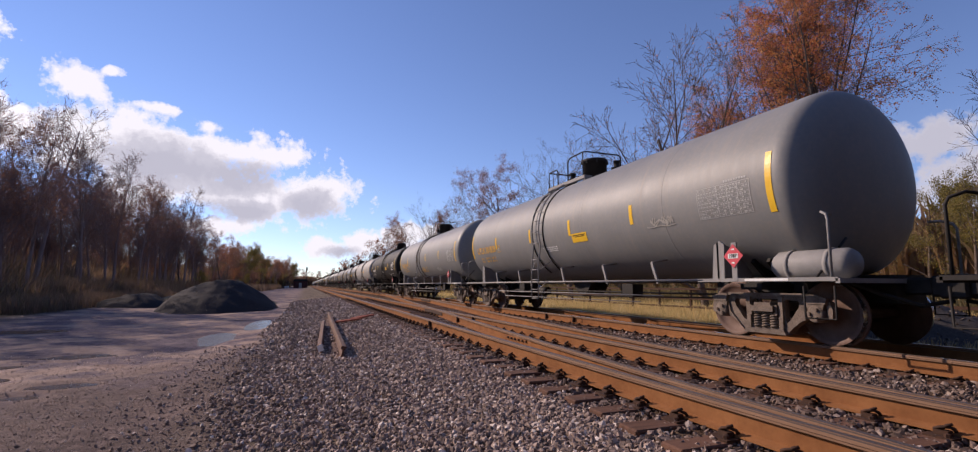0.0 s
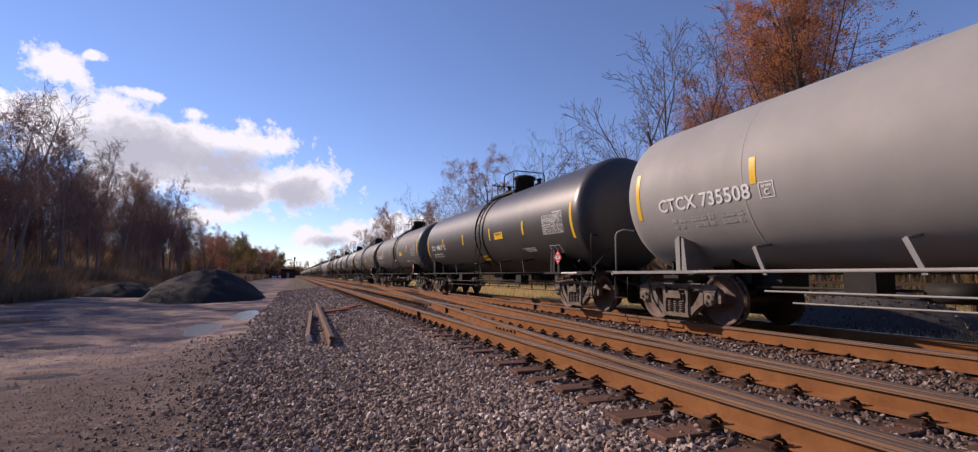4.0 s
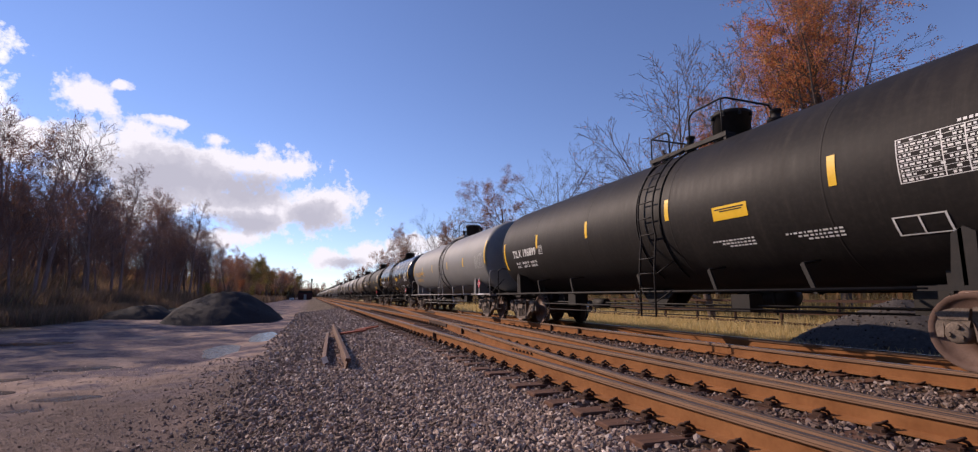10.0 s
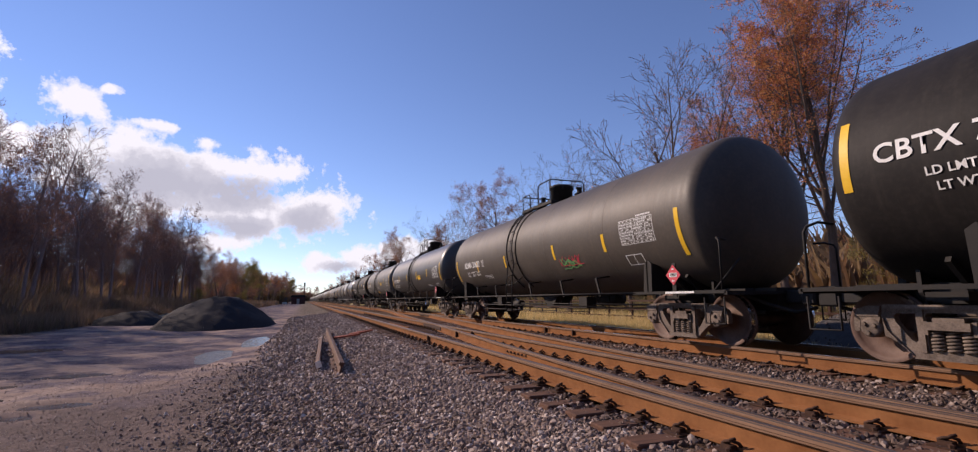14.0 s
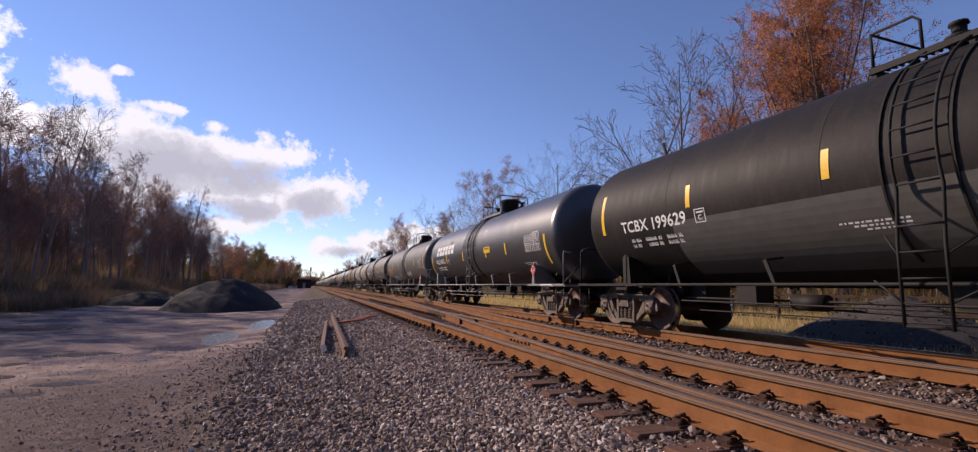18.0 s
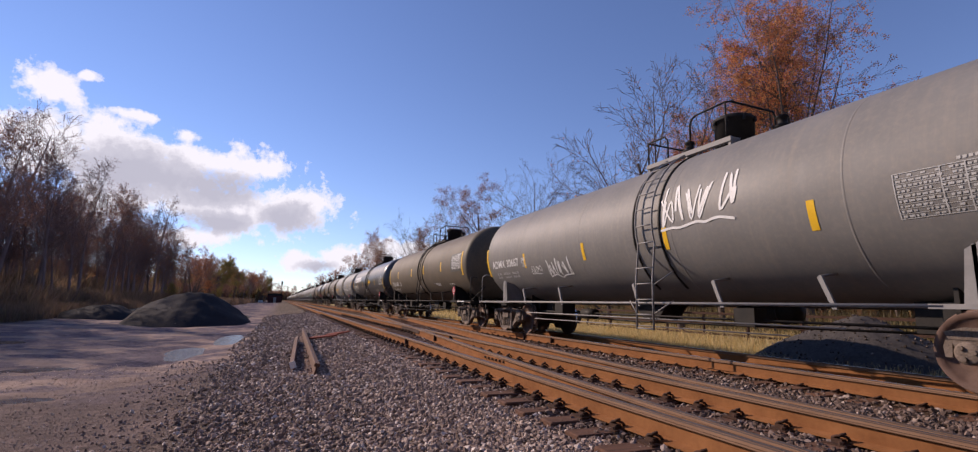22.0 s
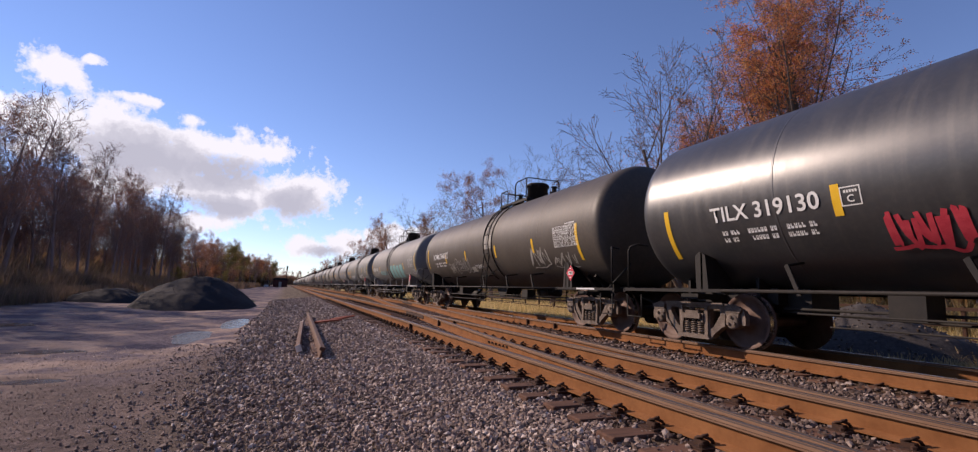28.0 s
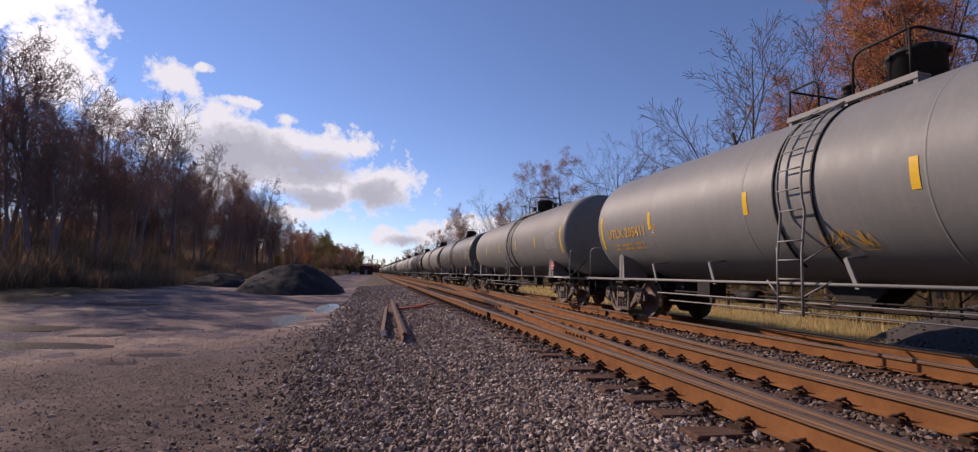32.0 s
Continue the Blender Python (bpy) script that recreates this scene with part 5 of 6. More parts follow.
# cars whose trucks stand at other stations: (first truck, distance between truck centres)
SPACING = {5.85: (5.9, 12.85), 22.55: (22.5, 13.1), 90.1: (90.2, 13.05), 107.0: (107.0, 13.0), 123.2: (123.14, 13.25), 140.4: (140.37, 13.33), 157.75: (157.77, 13.1), 174.7: (174.5, 12.87), 191.15: (191.0, 12.92), 207.9: (207.79, 12.84),
           224.8: (224.88, 13.2), 258.8: (258.75, 12.95), 275.75: (275.8, 13.1), 292.75: (292.58, 13.4), 309.6: (309.47, 13.34), 326.8: (326.9, 12.75), 343.3: (343.4, 12.65), 360.0: (359.93, 12.7), 376.7: (376.62, 13.3), 393.7: (393.61, 13.45),
           428.1: (428.1, 13.16), 444.8: (444.57, 13.25), 461.6: (461.75, 12.9), 479.0: (479.0, 13.4), 496.1: (495.85, 13.1)}


# markings on single cars: stations and height (as an angle) of the stripes, then station and angle of the front and rear end stripe, the data panel, the number and the plate mark
MARKS = {5.85: ((4.4, 1.5, -0.95, -3.61), -4.9, (-6.99, -2.6), (7.06, -4.2), (-6.09, -8.6), (5.5, -12), (4.2, -12.5)),
         22.55: ((4.4, 1.5, -0.87, -3.89), -1.9, (-6.91, -2.1), (7.15, -2.8), (-6.06, -8.6), (5.38, -11.7), (4.08, -12.2)),
         39.3: ((4.19, 2.52, -0.48, -3.67), 0.2, (-6.86, -0.5), (7.18, 0.5), (-5.75, -6.1), (5.17, -9.6), (3.92, -9.5)),
         56.45: ((4.4, 1.5, -1.5, -4), 0, (-7.23, -1.5), (7.1, -1.5), (-6.3, -11.6), (5.5, -12), (4.2, -12.5)),
         90.1: ((4.47, 1.27, -1.5, -4.25), 2, (-7.1, 1.2), (7.4, 1.2), (-6.05, -8.5), (5.48, -8.9), (4.15, -8.6)),
         107: ((3.94, 0.9, -1.99, -4.25), 1.2, (-7.1, -0.4), (6.88, -0.4), (-6.05, -8.5), (4.97, -10.3), (3.67, -10.6)),
         123.2: ((4.55, 1.73, -1.6, -4.25), -8, (-7.1, -16.2), (7.51, -16.2), (-6.05, -8.5), (5.8, -14.4), (4.12, -13.2)),
         140.4: ((4.27, 1.46, -1.89, -4.25), -8, (-7.1, -16.5), (7.18, -16.5), (-6.05, -8.5), (5.57, -14.5), (3.82, -13.7)),
         157.75: ((4.45, 1.54, -1.48, -4.75), 1.4, (-7.1, -10), (7.1, -10), (-6.09, -2.4), (5.45, -9.5), (4.23, -8.9)),
         174.7: ((4.4, 1.81, -1.5, -4.27), -3.7, (-7.27, 5.7), (7.1, 5.7), (-6.53, -8), (5.42, -11.2), (4.12, -11.7)),
         191.15: ((4.65, 2.14, -1.07, -3.84), -3.4, (-7.09, 4.9), (7.4, -6), (-5.9, -9.8), (5.71, -14.5), (4.5, -15.3)),
         207.9: ((4.64, 1.99, -0.84, -3.65), -3.2, (-6.59, 5.4), (7.1, 5.4), (-5.94, 6.9), (5.76, 2.1), (4.46, 1.6)),
         224.8: ((4.4, 1.5, -2.07, -4.56), -14.1, (-7.05, -16.4), (7.1, -16.4), (-5.81, -9.4), (5.05, -9.8), (3.75, -10.3)),
         258.8: ((4.48, 1.6, -1.5, -4.25), 0.6, (-7.1, -0.2), (7.45, -0.2), (-6.05, -8.5), (5.48, -9.6), (4.19, -9.5)),
         275.75: ((4, 1.41, -0.32, -3.57), 3.1, (-6.64, 3.1), (6.79, 2.9), (-5.99, -7.4), (5.08, -11.9), (3.74, -11.9)),
         292.75: ((4.16, 1.34, -1.73, -3.84), -10.3, (-6.98, -19.4), (7.18, -18.8), (-6.09, -9), (5.36, -13.8), (3.78, -15.4)),
         309.6: ((4.66, 1.87, -1.23, -4.25), -3.4, (-7.1, -3.5), (7.71, -3.5), (-6.05, -8.5), (5.81, -12.2), (4.23, -14.2)),
         326.8: ((4.69, 1.69, -1.09, -4.32), -0.3, (-7.1, -0.5), (7.56, -0.5), (-6.05, -8.5), (5.7, -9.3), (4.43, -9.8)),
         343.3: ((4.4, 1.34, -1.39, -4.16), -13.5, (-7.1, -10), (7.1, -10), (-5.71, -11.7), (5.77, -14.1), (4.47, -14.6)),
         360: ((4.65, 1.38, -1.07, -3.98), -1.4, (-6.76, -2.2), (7.1, -2.2), (-6.09, 0.7), (5.61, -22.2), (4.31, -22.7)),
         376.7: ((4.97, 1.92, -1.09, -3.98), -8.3, (-7.25, -16.2), (7.61, -6.5), (-6.36, -5.9), (5.97, -14.7), (4.67, -15.2)),
         393.7: ((4.4, 1.5, -1.34, -4.37), -4.5, (-7.43, -1.4), (7.1, -1.4), (-6.58, -8.3), (5.5, -12), (4.2, -12.5)),
         428.1: ((3.73, 1.5, -1.5, -4.25), -13.7, (-7.1, -21.9), (6.78, -21.9), (-6.05, -8.5), (4.85, -12.4), (3.55, -12.5)),
         444.8: ((4.06, 1.5, -1.5, -4.25), -13.3, (-6.61, -16), (6.91, -9.4), (-6.05, -8.5), (4.97, -7.9), (3.85, -7)),
         461.6: ((3.73, 0.82, -1.5, -4.25), -14.1, (-7.1, -8.4), (6.98, -8.4), (-6.05, -8.5), (5.55, -13.9), (4.43, -23.2)),
         479: ((4.21, 1.2, -1.5, -4.25), -4.2, (-7.1, -6), (7.35, -6), (-6.05, -8.5), (5.55, -12.6), (4.25, -13.1)),
         496.1: ((4.6, 1.44, -1.42, -4.25), -4.9, (-7.1, -10), (7.1, -10), (-6.05, -8.5), (5.77, -13.2), (4.47, -13.7))}
USUAL = ((4.4, 1.5, -1.5, -4.25), -6.0, (-7.1, -8.0), (7.1, -8.0), (-6.1, -8.5), (5.5, -12.0), (4.2, -12.5))


def tank_car(s, lad, paint, words, colour, frame_paint, near):
    first, sep = SPACING.get(s, (s, 2 * TRUCK_Y))
    half = sep / 2
    more = half - TRUCK_Y                                # how much longer than usual at each end
    longer = Matrix.Diagonal((1, half / TRUCK_Y, 1, 1))
    dy = s + TRUCK_Y - first - half
    off = pose(0, dy, 0)
    lad += dy
    names = {"grey_a": "grey", "grey_b": "dusty light grey", "grey_d": "pale dusty grey", "grey_c": "dark grey", "grey_g": "grey-green", "black_gloss": "glossy black", "black_sheen": "shiny black", "black_satin": "satin black",
             "black_dull": "dull black", "brown": "grimy brown-olive", "brown_dark": "grimy dark brown"}
    car = empty("tank_car", f"{names[paint]} railway tank car rolling on rusty rails", "tank car", "cars of the tank train")
    F, B = M[frame_paint], M["frame_black"]

    def add(name, build, material, m=None, parent=None, label="", wear=None, smooth=False):
        return put(name, cached(build, build, material, smooth), parent or car, m, label, wear)
    add("tank_shell", b_shell, M["grey_a"], longer, wear=M[paint])
    if near:
        for y in (-4.6, -1.55, 1.5, 4.6):
            add("weld_seam", b_seam, M["grey_a"], pose(0, y, 0), wear=M[paint])
    for turn, side in ((Matrix(), 0), (FLIP, 1)):
        end_m = turn @ pose(0, -more, 0)
        add("stub_sill", b_stub_sill, B, end_m)
        add("coupler", b_coupler, B, end_m)
        add("end_cradle", b_cradle, B, end_m)
        add("end_platform", b_end_platform, B, end_m, wear=F)
        add("side_rail", b_side_rail, B, turn @ longer, wear=F)
        ladder = add("ladder", b_ladder, B, turn @ pose(0, lad if side == 0 else -lad, 0), wear=F)
        for p in RUNGS if near and side == 0 else ():
            add("rung", b_rung, B, pose(*p), ladder, wear=F)
        for end in (1, -1):
            flip = turn @ Matrix.Diagonal((1, end, 1, 1)) @ pose(0, -more, 0)
            add("saddle_plate", b_saddle, B, flip @ pose(0, -6.05, 0), wear=F)
            add("grab_iron", b_grab, B, flip, wear=F)
            add("step", b_step, B, flip)
        if near or side == 0:
            for y in (-4.35, -2.6, -0.6, 2.3, 4.3):
                add("rail_bracket", b_bracket, B, turn @ pose(0, y, 0), wear=F)
        if side == 0 and near:
            add("lower_rail", b_low_rail, B, wear=F)
            add("ladder_strap", b_strap, B, pose(0, lad, 0))
    top = pose(0, lad, 0)
    add("platform", b_platform, B, top, wear=F)
    if near:
        add("grating", b_grating, B, top, wear=F)["kind"] = "stuff"
    add("guard_rail", b_guard, B, top)
    add("guard_rail_end", b_guard_end, B, top)
    add("manway_housing", b_manway, B, top)
    if near:
        add("valve", b_valve, B, pose(0.15, lad - 1.75, 0))
        add("valve", b_valve, B, pose(-0.2, lad + 0.1, 0))
        add("outlet_valve", b_outlet, B, pose(0, 0.4, 0))
        add("brake_gear", b_brake_gear, B)
    if near:
        add("brake_wheel", b_brake_wheel, B, FLIP @ pose(0, -more, 0))
    add("air_reservoir", b_reservoir, B, pose(-1.0, -7.25, 1.17) if s == 5.85 else pose(0.4, -2.0, 0.86), wear=F if s == 5.85 else None)
    for ty in (-half, half):
        truck = add("truck_bolster", b_bolster, M["truck"], pose(0, ty, 0))
        for turn in (Matrix(), FLIP):
            add("side_frame", b_side_frame, M["truck"], turn @ Matrix.Diagonal((1, 0.956, 1, 1)), truck)
            if near:
                add("bolster_end", b_bolster_end, M["truck"], turn, truck)
                for y in (-0.15, 0, 0.15):
                    add("spring", b_spring, M["truck"], turn @ pose(0, y, 0), truck)
        for ay in (ty - 0.85, ty + 0.85):
            ws = add("wheelset", b_wheelset, [M["wheel"], M["tread"]], pose(0, ay, WHEEL_R))
            if near:
                blue = paint in ("grey_c", "grey_g")
                for turn in (Matrix(), FLIP):
                    add("bearing_cap", b_cap, M["truck"], turn, ws, "blue-grey bearing end cap" if blue else "", M["cap_blue"] if blue else None)
            wheels.append((ws, ay, first + half))
    # markings on the near side: station along the car and how far up the shell they sit
    def turned(y, ang):
        return Matrix.Translation((0, y, Z_TANK)) @ Matrix.Rotation(radians(ang), 4, "Y") @ Matrix.Translation((0, 0, -Z_TANK))

    def mark(name, build, material, y, ang, wear=None, own=False):
        ob = put(name, cached(build, build, material), car, turned(y + dy if own else y, ang), "", wear)
        if build is b_small_print:
            ob["kind"] = "stuff"
        return ob
    stripes, lift, front, rear, table, number, plate_at = MARKS.get(s, USUAL)
    for y, ang in (front, rear):
        mark("reflective_stripe_end", b_stripe_end, M["yellow"], y, ang)
    if near:
        cbtx = words.startswith("CBTX")
        for y in stripes:
            mark("reflective_stripe", b_stripe, M["yellow"], y, lift)
        pale = M["white"]
        if cbtx:
            put("data_sheet", patch_mesh(table[0] + 0.66, table[0] - 0.62, table[1] - 11, table[1] + 14.5, M["patch_pale"], 0.004), car, label="pale data panel with small print")
        mark("data_panel", b_table, pale, *table, M["black_mark"] if cbtx else M["faded"] if paint.startswith("grey") else None)
        if words:
            for word in LETTERS[words, colour]:
                put("lettering", word, car, turned(*number))
            for k, line in enumerate(WEIGHT_LINES.get(s, ())):
                put("weight_line", line, car, turned(number[0], number[1] - 12.2 - 4.6 * k))["kind"] = "stuff"
            if not cbtx and s not in WEIGHT_LINES:
                mark("weight_print", b_weight_print, M[colour], number[0] - 0.02, number[1] - 13.0, M["faded"] if paint.startswith("grey") and colour == "white" else M[colour])["kind"] = "stuff"
            if not cbtx:
                mark("plate_frame", b_plate_c, M[colour], plate_at[0], plate_at[1] - 4.8, M[colour])
                put("plate_letter", PLATE_C, car, turned(plate_at[0], plate_at[1] - 4.8))
            if cbtx:
                put("head_stencil", HEAD_WORDS, car, pose(0, -more, 0))
        for kind, *v in EXTRAS.get(s, ()):
            if kind == "label":
                lab = mark("warning_label", b_label, M["yellow"], v[0], v[1] - 4.5, own=True)
                put("label_print", cached(b_label_print, b_label_print, M["black_mark"]), lab)
            elif kind == "frame":
                mark("stencil_frame", b_frame_box, pale, v[0], v[1] - 5, own=True)
            elif kind == "print":
                mark("stencil_print", b_small_print, pale, v[0], v[1], M[v[2]] if len(v) > 2 else pale, True)
            elif kind == "words":
                put("stencil_line", WORDS[v[2]], car, turned(v[0] + dy, v[1]))["kind"] = "stuff"
            elif kind == "tag":
                put("graffiti_tag", tag_mesh(*v), car, off, label="sprayed graffiti scrawl")
            elif kind == "strokes":
                for letter in stroke_words(*v[:7], M[paint] if v[7] else None):
                    put("graffiti_letter", letter, car, off, "pale sprayed graffiti letter")
            elif kind == "zigzag":
                put("graffiti_line", zigzag_mesh(*v), car, off, label="white sprayed jagged line")
            elif kind == "logo":
                put("logo", logo_mesh(*v), car, off, label="white block logo")
            elif kind == "patch":
                put("paint_patch", patch_mesh(*v), car, off, label="repainted patch")
        add("sill_stencil", b_sill_stencil, M["white"], pose(0, -more, 0))
        plac_y, plac_z = PLACARD.get(s, (-6.45 - more, 1.36))
        plac = add("placard", b_diamond, M["placard_red"], pose(-1.50, plac_y, plac_z))
        add("placard_holder", b_holder, B, pose(0, plac_y, plac_z - 1.36), wear=F)
        add("placard_band", b_diamond_band, M["white"], None, plac)
        put("placard_number", UN_NUMBER, plac, pose(-0.010, 0, 0))
    train.append((car, first + half))
    return car


wheels = []
for i, (s, lad, paint, words, colour, fp) in enumerate(CARS):
    tank_car(s, lad, paint, words, colour, fp, i < 38)


# ---------------------------------------------------------------- trees
def grow(rnd, p, d, length, r, level, spec, limbs, tips):
    """One limb as a wandering polyline, then its side limbs."""
    n = max(3, int(length / spec["step"][level]))
    pts, rad = [p.copy()], [r]
    step = length / n
    for i in range(n):
        wob = spec["wobble"][level]
        d = (d + Vector((rnd.gauss(0, wob), rnd.gauss(0, wob), rnd.gauss(0, wob) + spec["lift"][level]))).normalized()
        p = p + d * step
        pts.append(p.copy())
        rad.append(max(spec["min_r"], r * (1 - (i + 1) / n * spec["taper"][level])))
    limbs.append((pts, rad, level))
    if level + 1 < spec["levels"]:
        count = spec["kids"][level]
        count = max(1, int(count * rnd.uniform(0.75, 1.25)))
        for k in range(count):
            f = spec["from"][level] + (1 - spec["from"][level]) * (k + rnd.random()) / count
            i = min(n - 1, int(f * n))
            q = pts[i].lerp(pts[i + 1], f * n - i) if i + 1 < len(pts) else pts[-1]
            dd = (pts[i + 1] - pts[i]).normalized()
            side = dd.orthogonal().normalized()
            side.rotate(Matrix.Rotation(rnd.uniform(0, 6.283), 3, dd))
            ang = radians(rnd.uniform(*spec["angle"][level]))
            nd = dd * math.cos(ang) + side * math.sin(ang)
            grow(rnd, q, nd, length * rnd.uniform(*spec["ratio"][level]) * (1.1 - 0.5 * f), rad[i] * spec["thin"][level], level + 1, spec, limbs, tips)
    if level >= spec["levels"] - 2:
        tips.extend(pts[len(pts) // 3:])


def limb_mesh(name, limbs, material):
    V, F = [], []
    for pts, rad, level in limbs:
        seg = (8, 5, 4, 3, 3)[level]
        side = None
        first = len(V)
        for i, p in enumerate(pts):
            d = (pts[min(i + 1, len(pts) - 1)] - pts[max(i - 1, 0)]).normalized()
            side = d.orthogonal().normalized() if side is None else (side - d * side.dot(d)).normalized()
            up = d.cross(side)
            for k in range(seg):
                a = 2 * math.pi * k / seg
                V.append(tuple(p + (side * math.cos(a) + up * math.sin(a)) * rad[i]))
        for i in range(len(pts) - 1):
            for k in range(seg):
                a, b = first + i * seg + k, first + i * seg + (k + 1) % seg
                F.append((a, b, b + seg, a + seg))
    return raw_mesh(name, V, F, material, True)


def leaf_mesh(name, rnd, tips, per, size, spread_r, material, keep=1.0):
    V, F = [], []
    for t in tips:
        if rnd.random() > keep:
            continue
        for _ in range(per):
            c = t + Vector((rnd.gauss(0, spread_r), rnd.gauss(0, spread_r), rnd.gauss(-0.05, spread_r)))
            q = Euler((rnd.uniform(0, 6.28), rnd.uniform(0, 6.28), rnd.uniform(0, 6.28))).to_matrix()
            s = size * rnd.uniform(0.6, 1.3)
            base = len(V)
            for u, v in ((0, -0.5), (0.42, -0.05), (0.22, 0.45), (-0.22, 0.45), (-0.42, -0.05)):
                V.append(tuple(c + q @ Vector((u * s, v * s, 0.18 * s * abs(u)))))
            F.append((base, base + 1, base + 2, base + 3, base + 4))
    return raw_mesh(name, V, F, material)


WOOD_SPEC = dict(levels=4, step=(1.0, 0.5, 0.35, 0.3), wobble=(0.035, 0.12, 0.16, 0.2), lift=(0.02, 0.10, 0.06, 0.02), taper=(0.85, 0.8, 0.8, 0.7), kids=(24, 9, 6), angle=((28, 58), (25, 55), (25, 60)),
                 ratio=((0.22, 0.36), (0.35, 0.6), (0.45, 0.7)), thin=(0.42, 0.5, 0.55), min_r=0.011)
WOOD_SPEC["from"] = (0.32, 0.2, 0.2)
OPEN_SPEC = dict(levels=5, step=(0.9, 0.55, 0.4, 0.3, 0.3), wobble=(0.05, 0.13, 0.17, 0.2, 0.2), lift=(0.0, 0.07, 0.03, 0.0, 0.0), taper=(0.75, 0.8, 0.8, 0.8, 0.7), kids=(11, 9, 7, 4), angle=((30, 60), (25, 55), (25, 60), (25, 60)),
                 ratio=((0.5, 0.75), (0.38, 0.62), (0.35, 0.55), (0.4, 0.6)), thin=(0.5, 0.5, 0.5, 0.55), min_r=0.006)
OPEN_SPEC["from"] = (0.22, 0.2, 0.2, 0.2)


def make_tree(seed, height, r, spec, bark, leaf=None, label="", category="tree", lean=(0, 0)):
    rnd = random.Random(seed)
    limbs, tips = [], []
    grow(rnd, Vector((0, 0, -0.3)), Vector((lean[0], lean[1], 1)).normalized(), height, r, 0, spec, limbs, tips)
    tree = empty("tree", label, category, "trees along the line")
    put("trunk", limb_mesh("trunk", [q for q in limbs if q[2] == 0], bark), tree)
    put("crown", limb_mesh("crown", [q for q in limbs if q[2] > 0], bark), tree)
    if leaf:
        per, size, sp, material, keep = leaf
        put("foliage", leaf_mesh("foliage", rnd, tips, per, size, sp, material, keep), tree)
    return tree


def plant(tree, x, y, scale, turn, label=""):
    t = copy_thing(tree, pose(x, y, ground_height(x, y), 0, 0, turn) @ Matrix.Diagonal((scale, scale, scale, 1)))
    if label:
        t["label"] = label
    return t


# left woods: tall thin trees, a few with brown leaves left
wood_kinds = []
for i in range(6):
    leaf = None
    if i in (1, 4):
        leaf = (2, 0.062, 0.22, M["leaf_rust"], 0.7)
    elif i in (0, 3):
        leaf = (2, 0.058, 0.22, M["leaf_rust"], 0.28)
    wood_kinds.append(make_tree(20 + i, 11.5 + 0.5 * i, 0.13 + 0.012 * i, WOOD_SPEC, M["bark_dark"], leaf,
                                "tall thin tree with rusty leaves, of the wood's edge and the unseen screen" if leaf else "tall thin bare tree at the wood's edge"))
rw = random.Random(77)
for i in range(124):
    y = 34 + 80 * (i / 124) ** 1.15 + rw.uniform(-1.5, 1.5)
    x = -18 - rw.random() ** 1.5 * 26 - max(0, 42 - y) * 0.15
    plant(wood_kinds[rw.randrange(6)], x, y, rw.uniform(0.8, 1.15), rw.uniform(0, 360))
for i in range(40):
    y = 106 + 220 * (i / 40) ** 1.2 + rw.uniform(-2, 2)
    x = -21 - 0.03 * (y - 108) - rw.random() ** 1.5 * 26
    plant(wood_kinds[rw.choice((1, 3, 4, 1, 4, 0))], x, y, rw.uniform(0.5, 0.8) * (1 + (y - 108) / 700), rw.uniform(0, 360))

# right of the line: the orange maple, the bare trees, the receding row
MAPLE_SPEC = dict(levels=5, step=(0.8, 0.6, 0.4, 0.3, 0.25), wobble=(0.03, 0.05, 0.10, 0.14, 0.18), lift=(0.02, 0.05, 0.0, -0.02, -0.02), taper=(0.8, 0.85, 0.8, 0.8, 0.7), kids=(14, 12, 8, 4), angle=((14, 42), (35, 75), (25, 55), (25, 60)),
                  ratio=((0.5, 0.8), (0.3, 0.52), (0.4, 0.6), (0.4, 0.6)), thin=(0.55, 0.42, 0.5, 0.55), min_r=0.006)
MAPLE_SPEC["from"] = (0.30, 0.15, 0.2, 0.2)
maple = make_tree(5, 14.0, 0.26, MAPLE_SPEC, M["bark"], (6, 0.062, 0.085, M["leaf_orange"], 0.36), "tall tree with thinning orange autumn leaves")
FAN_SPEC = dict(levels=5, step=(0.6, 0.6, 0.4, 0.3, 0.3), wobble=(0.05, 0.06, 0.10, 0.15, 0.2), lift=(0.0, 0.03, 0.03, 0.02, 0.0), taper=(0.7, 0.85, 0.8, 0.8, 0.7), kids=(9, 9, 7, 3), angle=((25, 68), (22, 50), (22, 55), (25, 60)),
                ratio=((0.75, 1.05), (0.35, 0.6), (0.35, 0.6), (0.4, 0.6)), thin=(0.6, 0.45, 0.5, 0.55), min_r=0.007)
FAN_SPEC["from"] = (0.08, 0.2, 0.2, 0.2)
bare = make_tree(8, 7.5, 0.16, FAN_SPEC, M["bark"], (1, 0.05, 0.12, M["leaf_orange"], 0.10), "spreading tree almost bare of leaves")
bare_b = make_tree(9, 10.0, 0.2, FAN_SPEC, M["bark"], None, "bare grey tree with fine twigs")
rusty = make_tree(12, 9.0, 0.2, OPEN_SPEC, M["bark"], (4, 0.065, 0.16, M["leaf_rust"], 0.6), "tree with dull brown leaves")
olive = make_tree(14, 8.0, 0.18, OPEN_SPEC, M["bark"], (4, 0.085, 0.2, M["leaf_olive"], 0.8), "tree with yellow-green leaves")


def tall(tree):
    return max(v.co.z for o in tree.children for v in o.data.vertices)


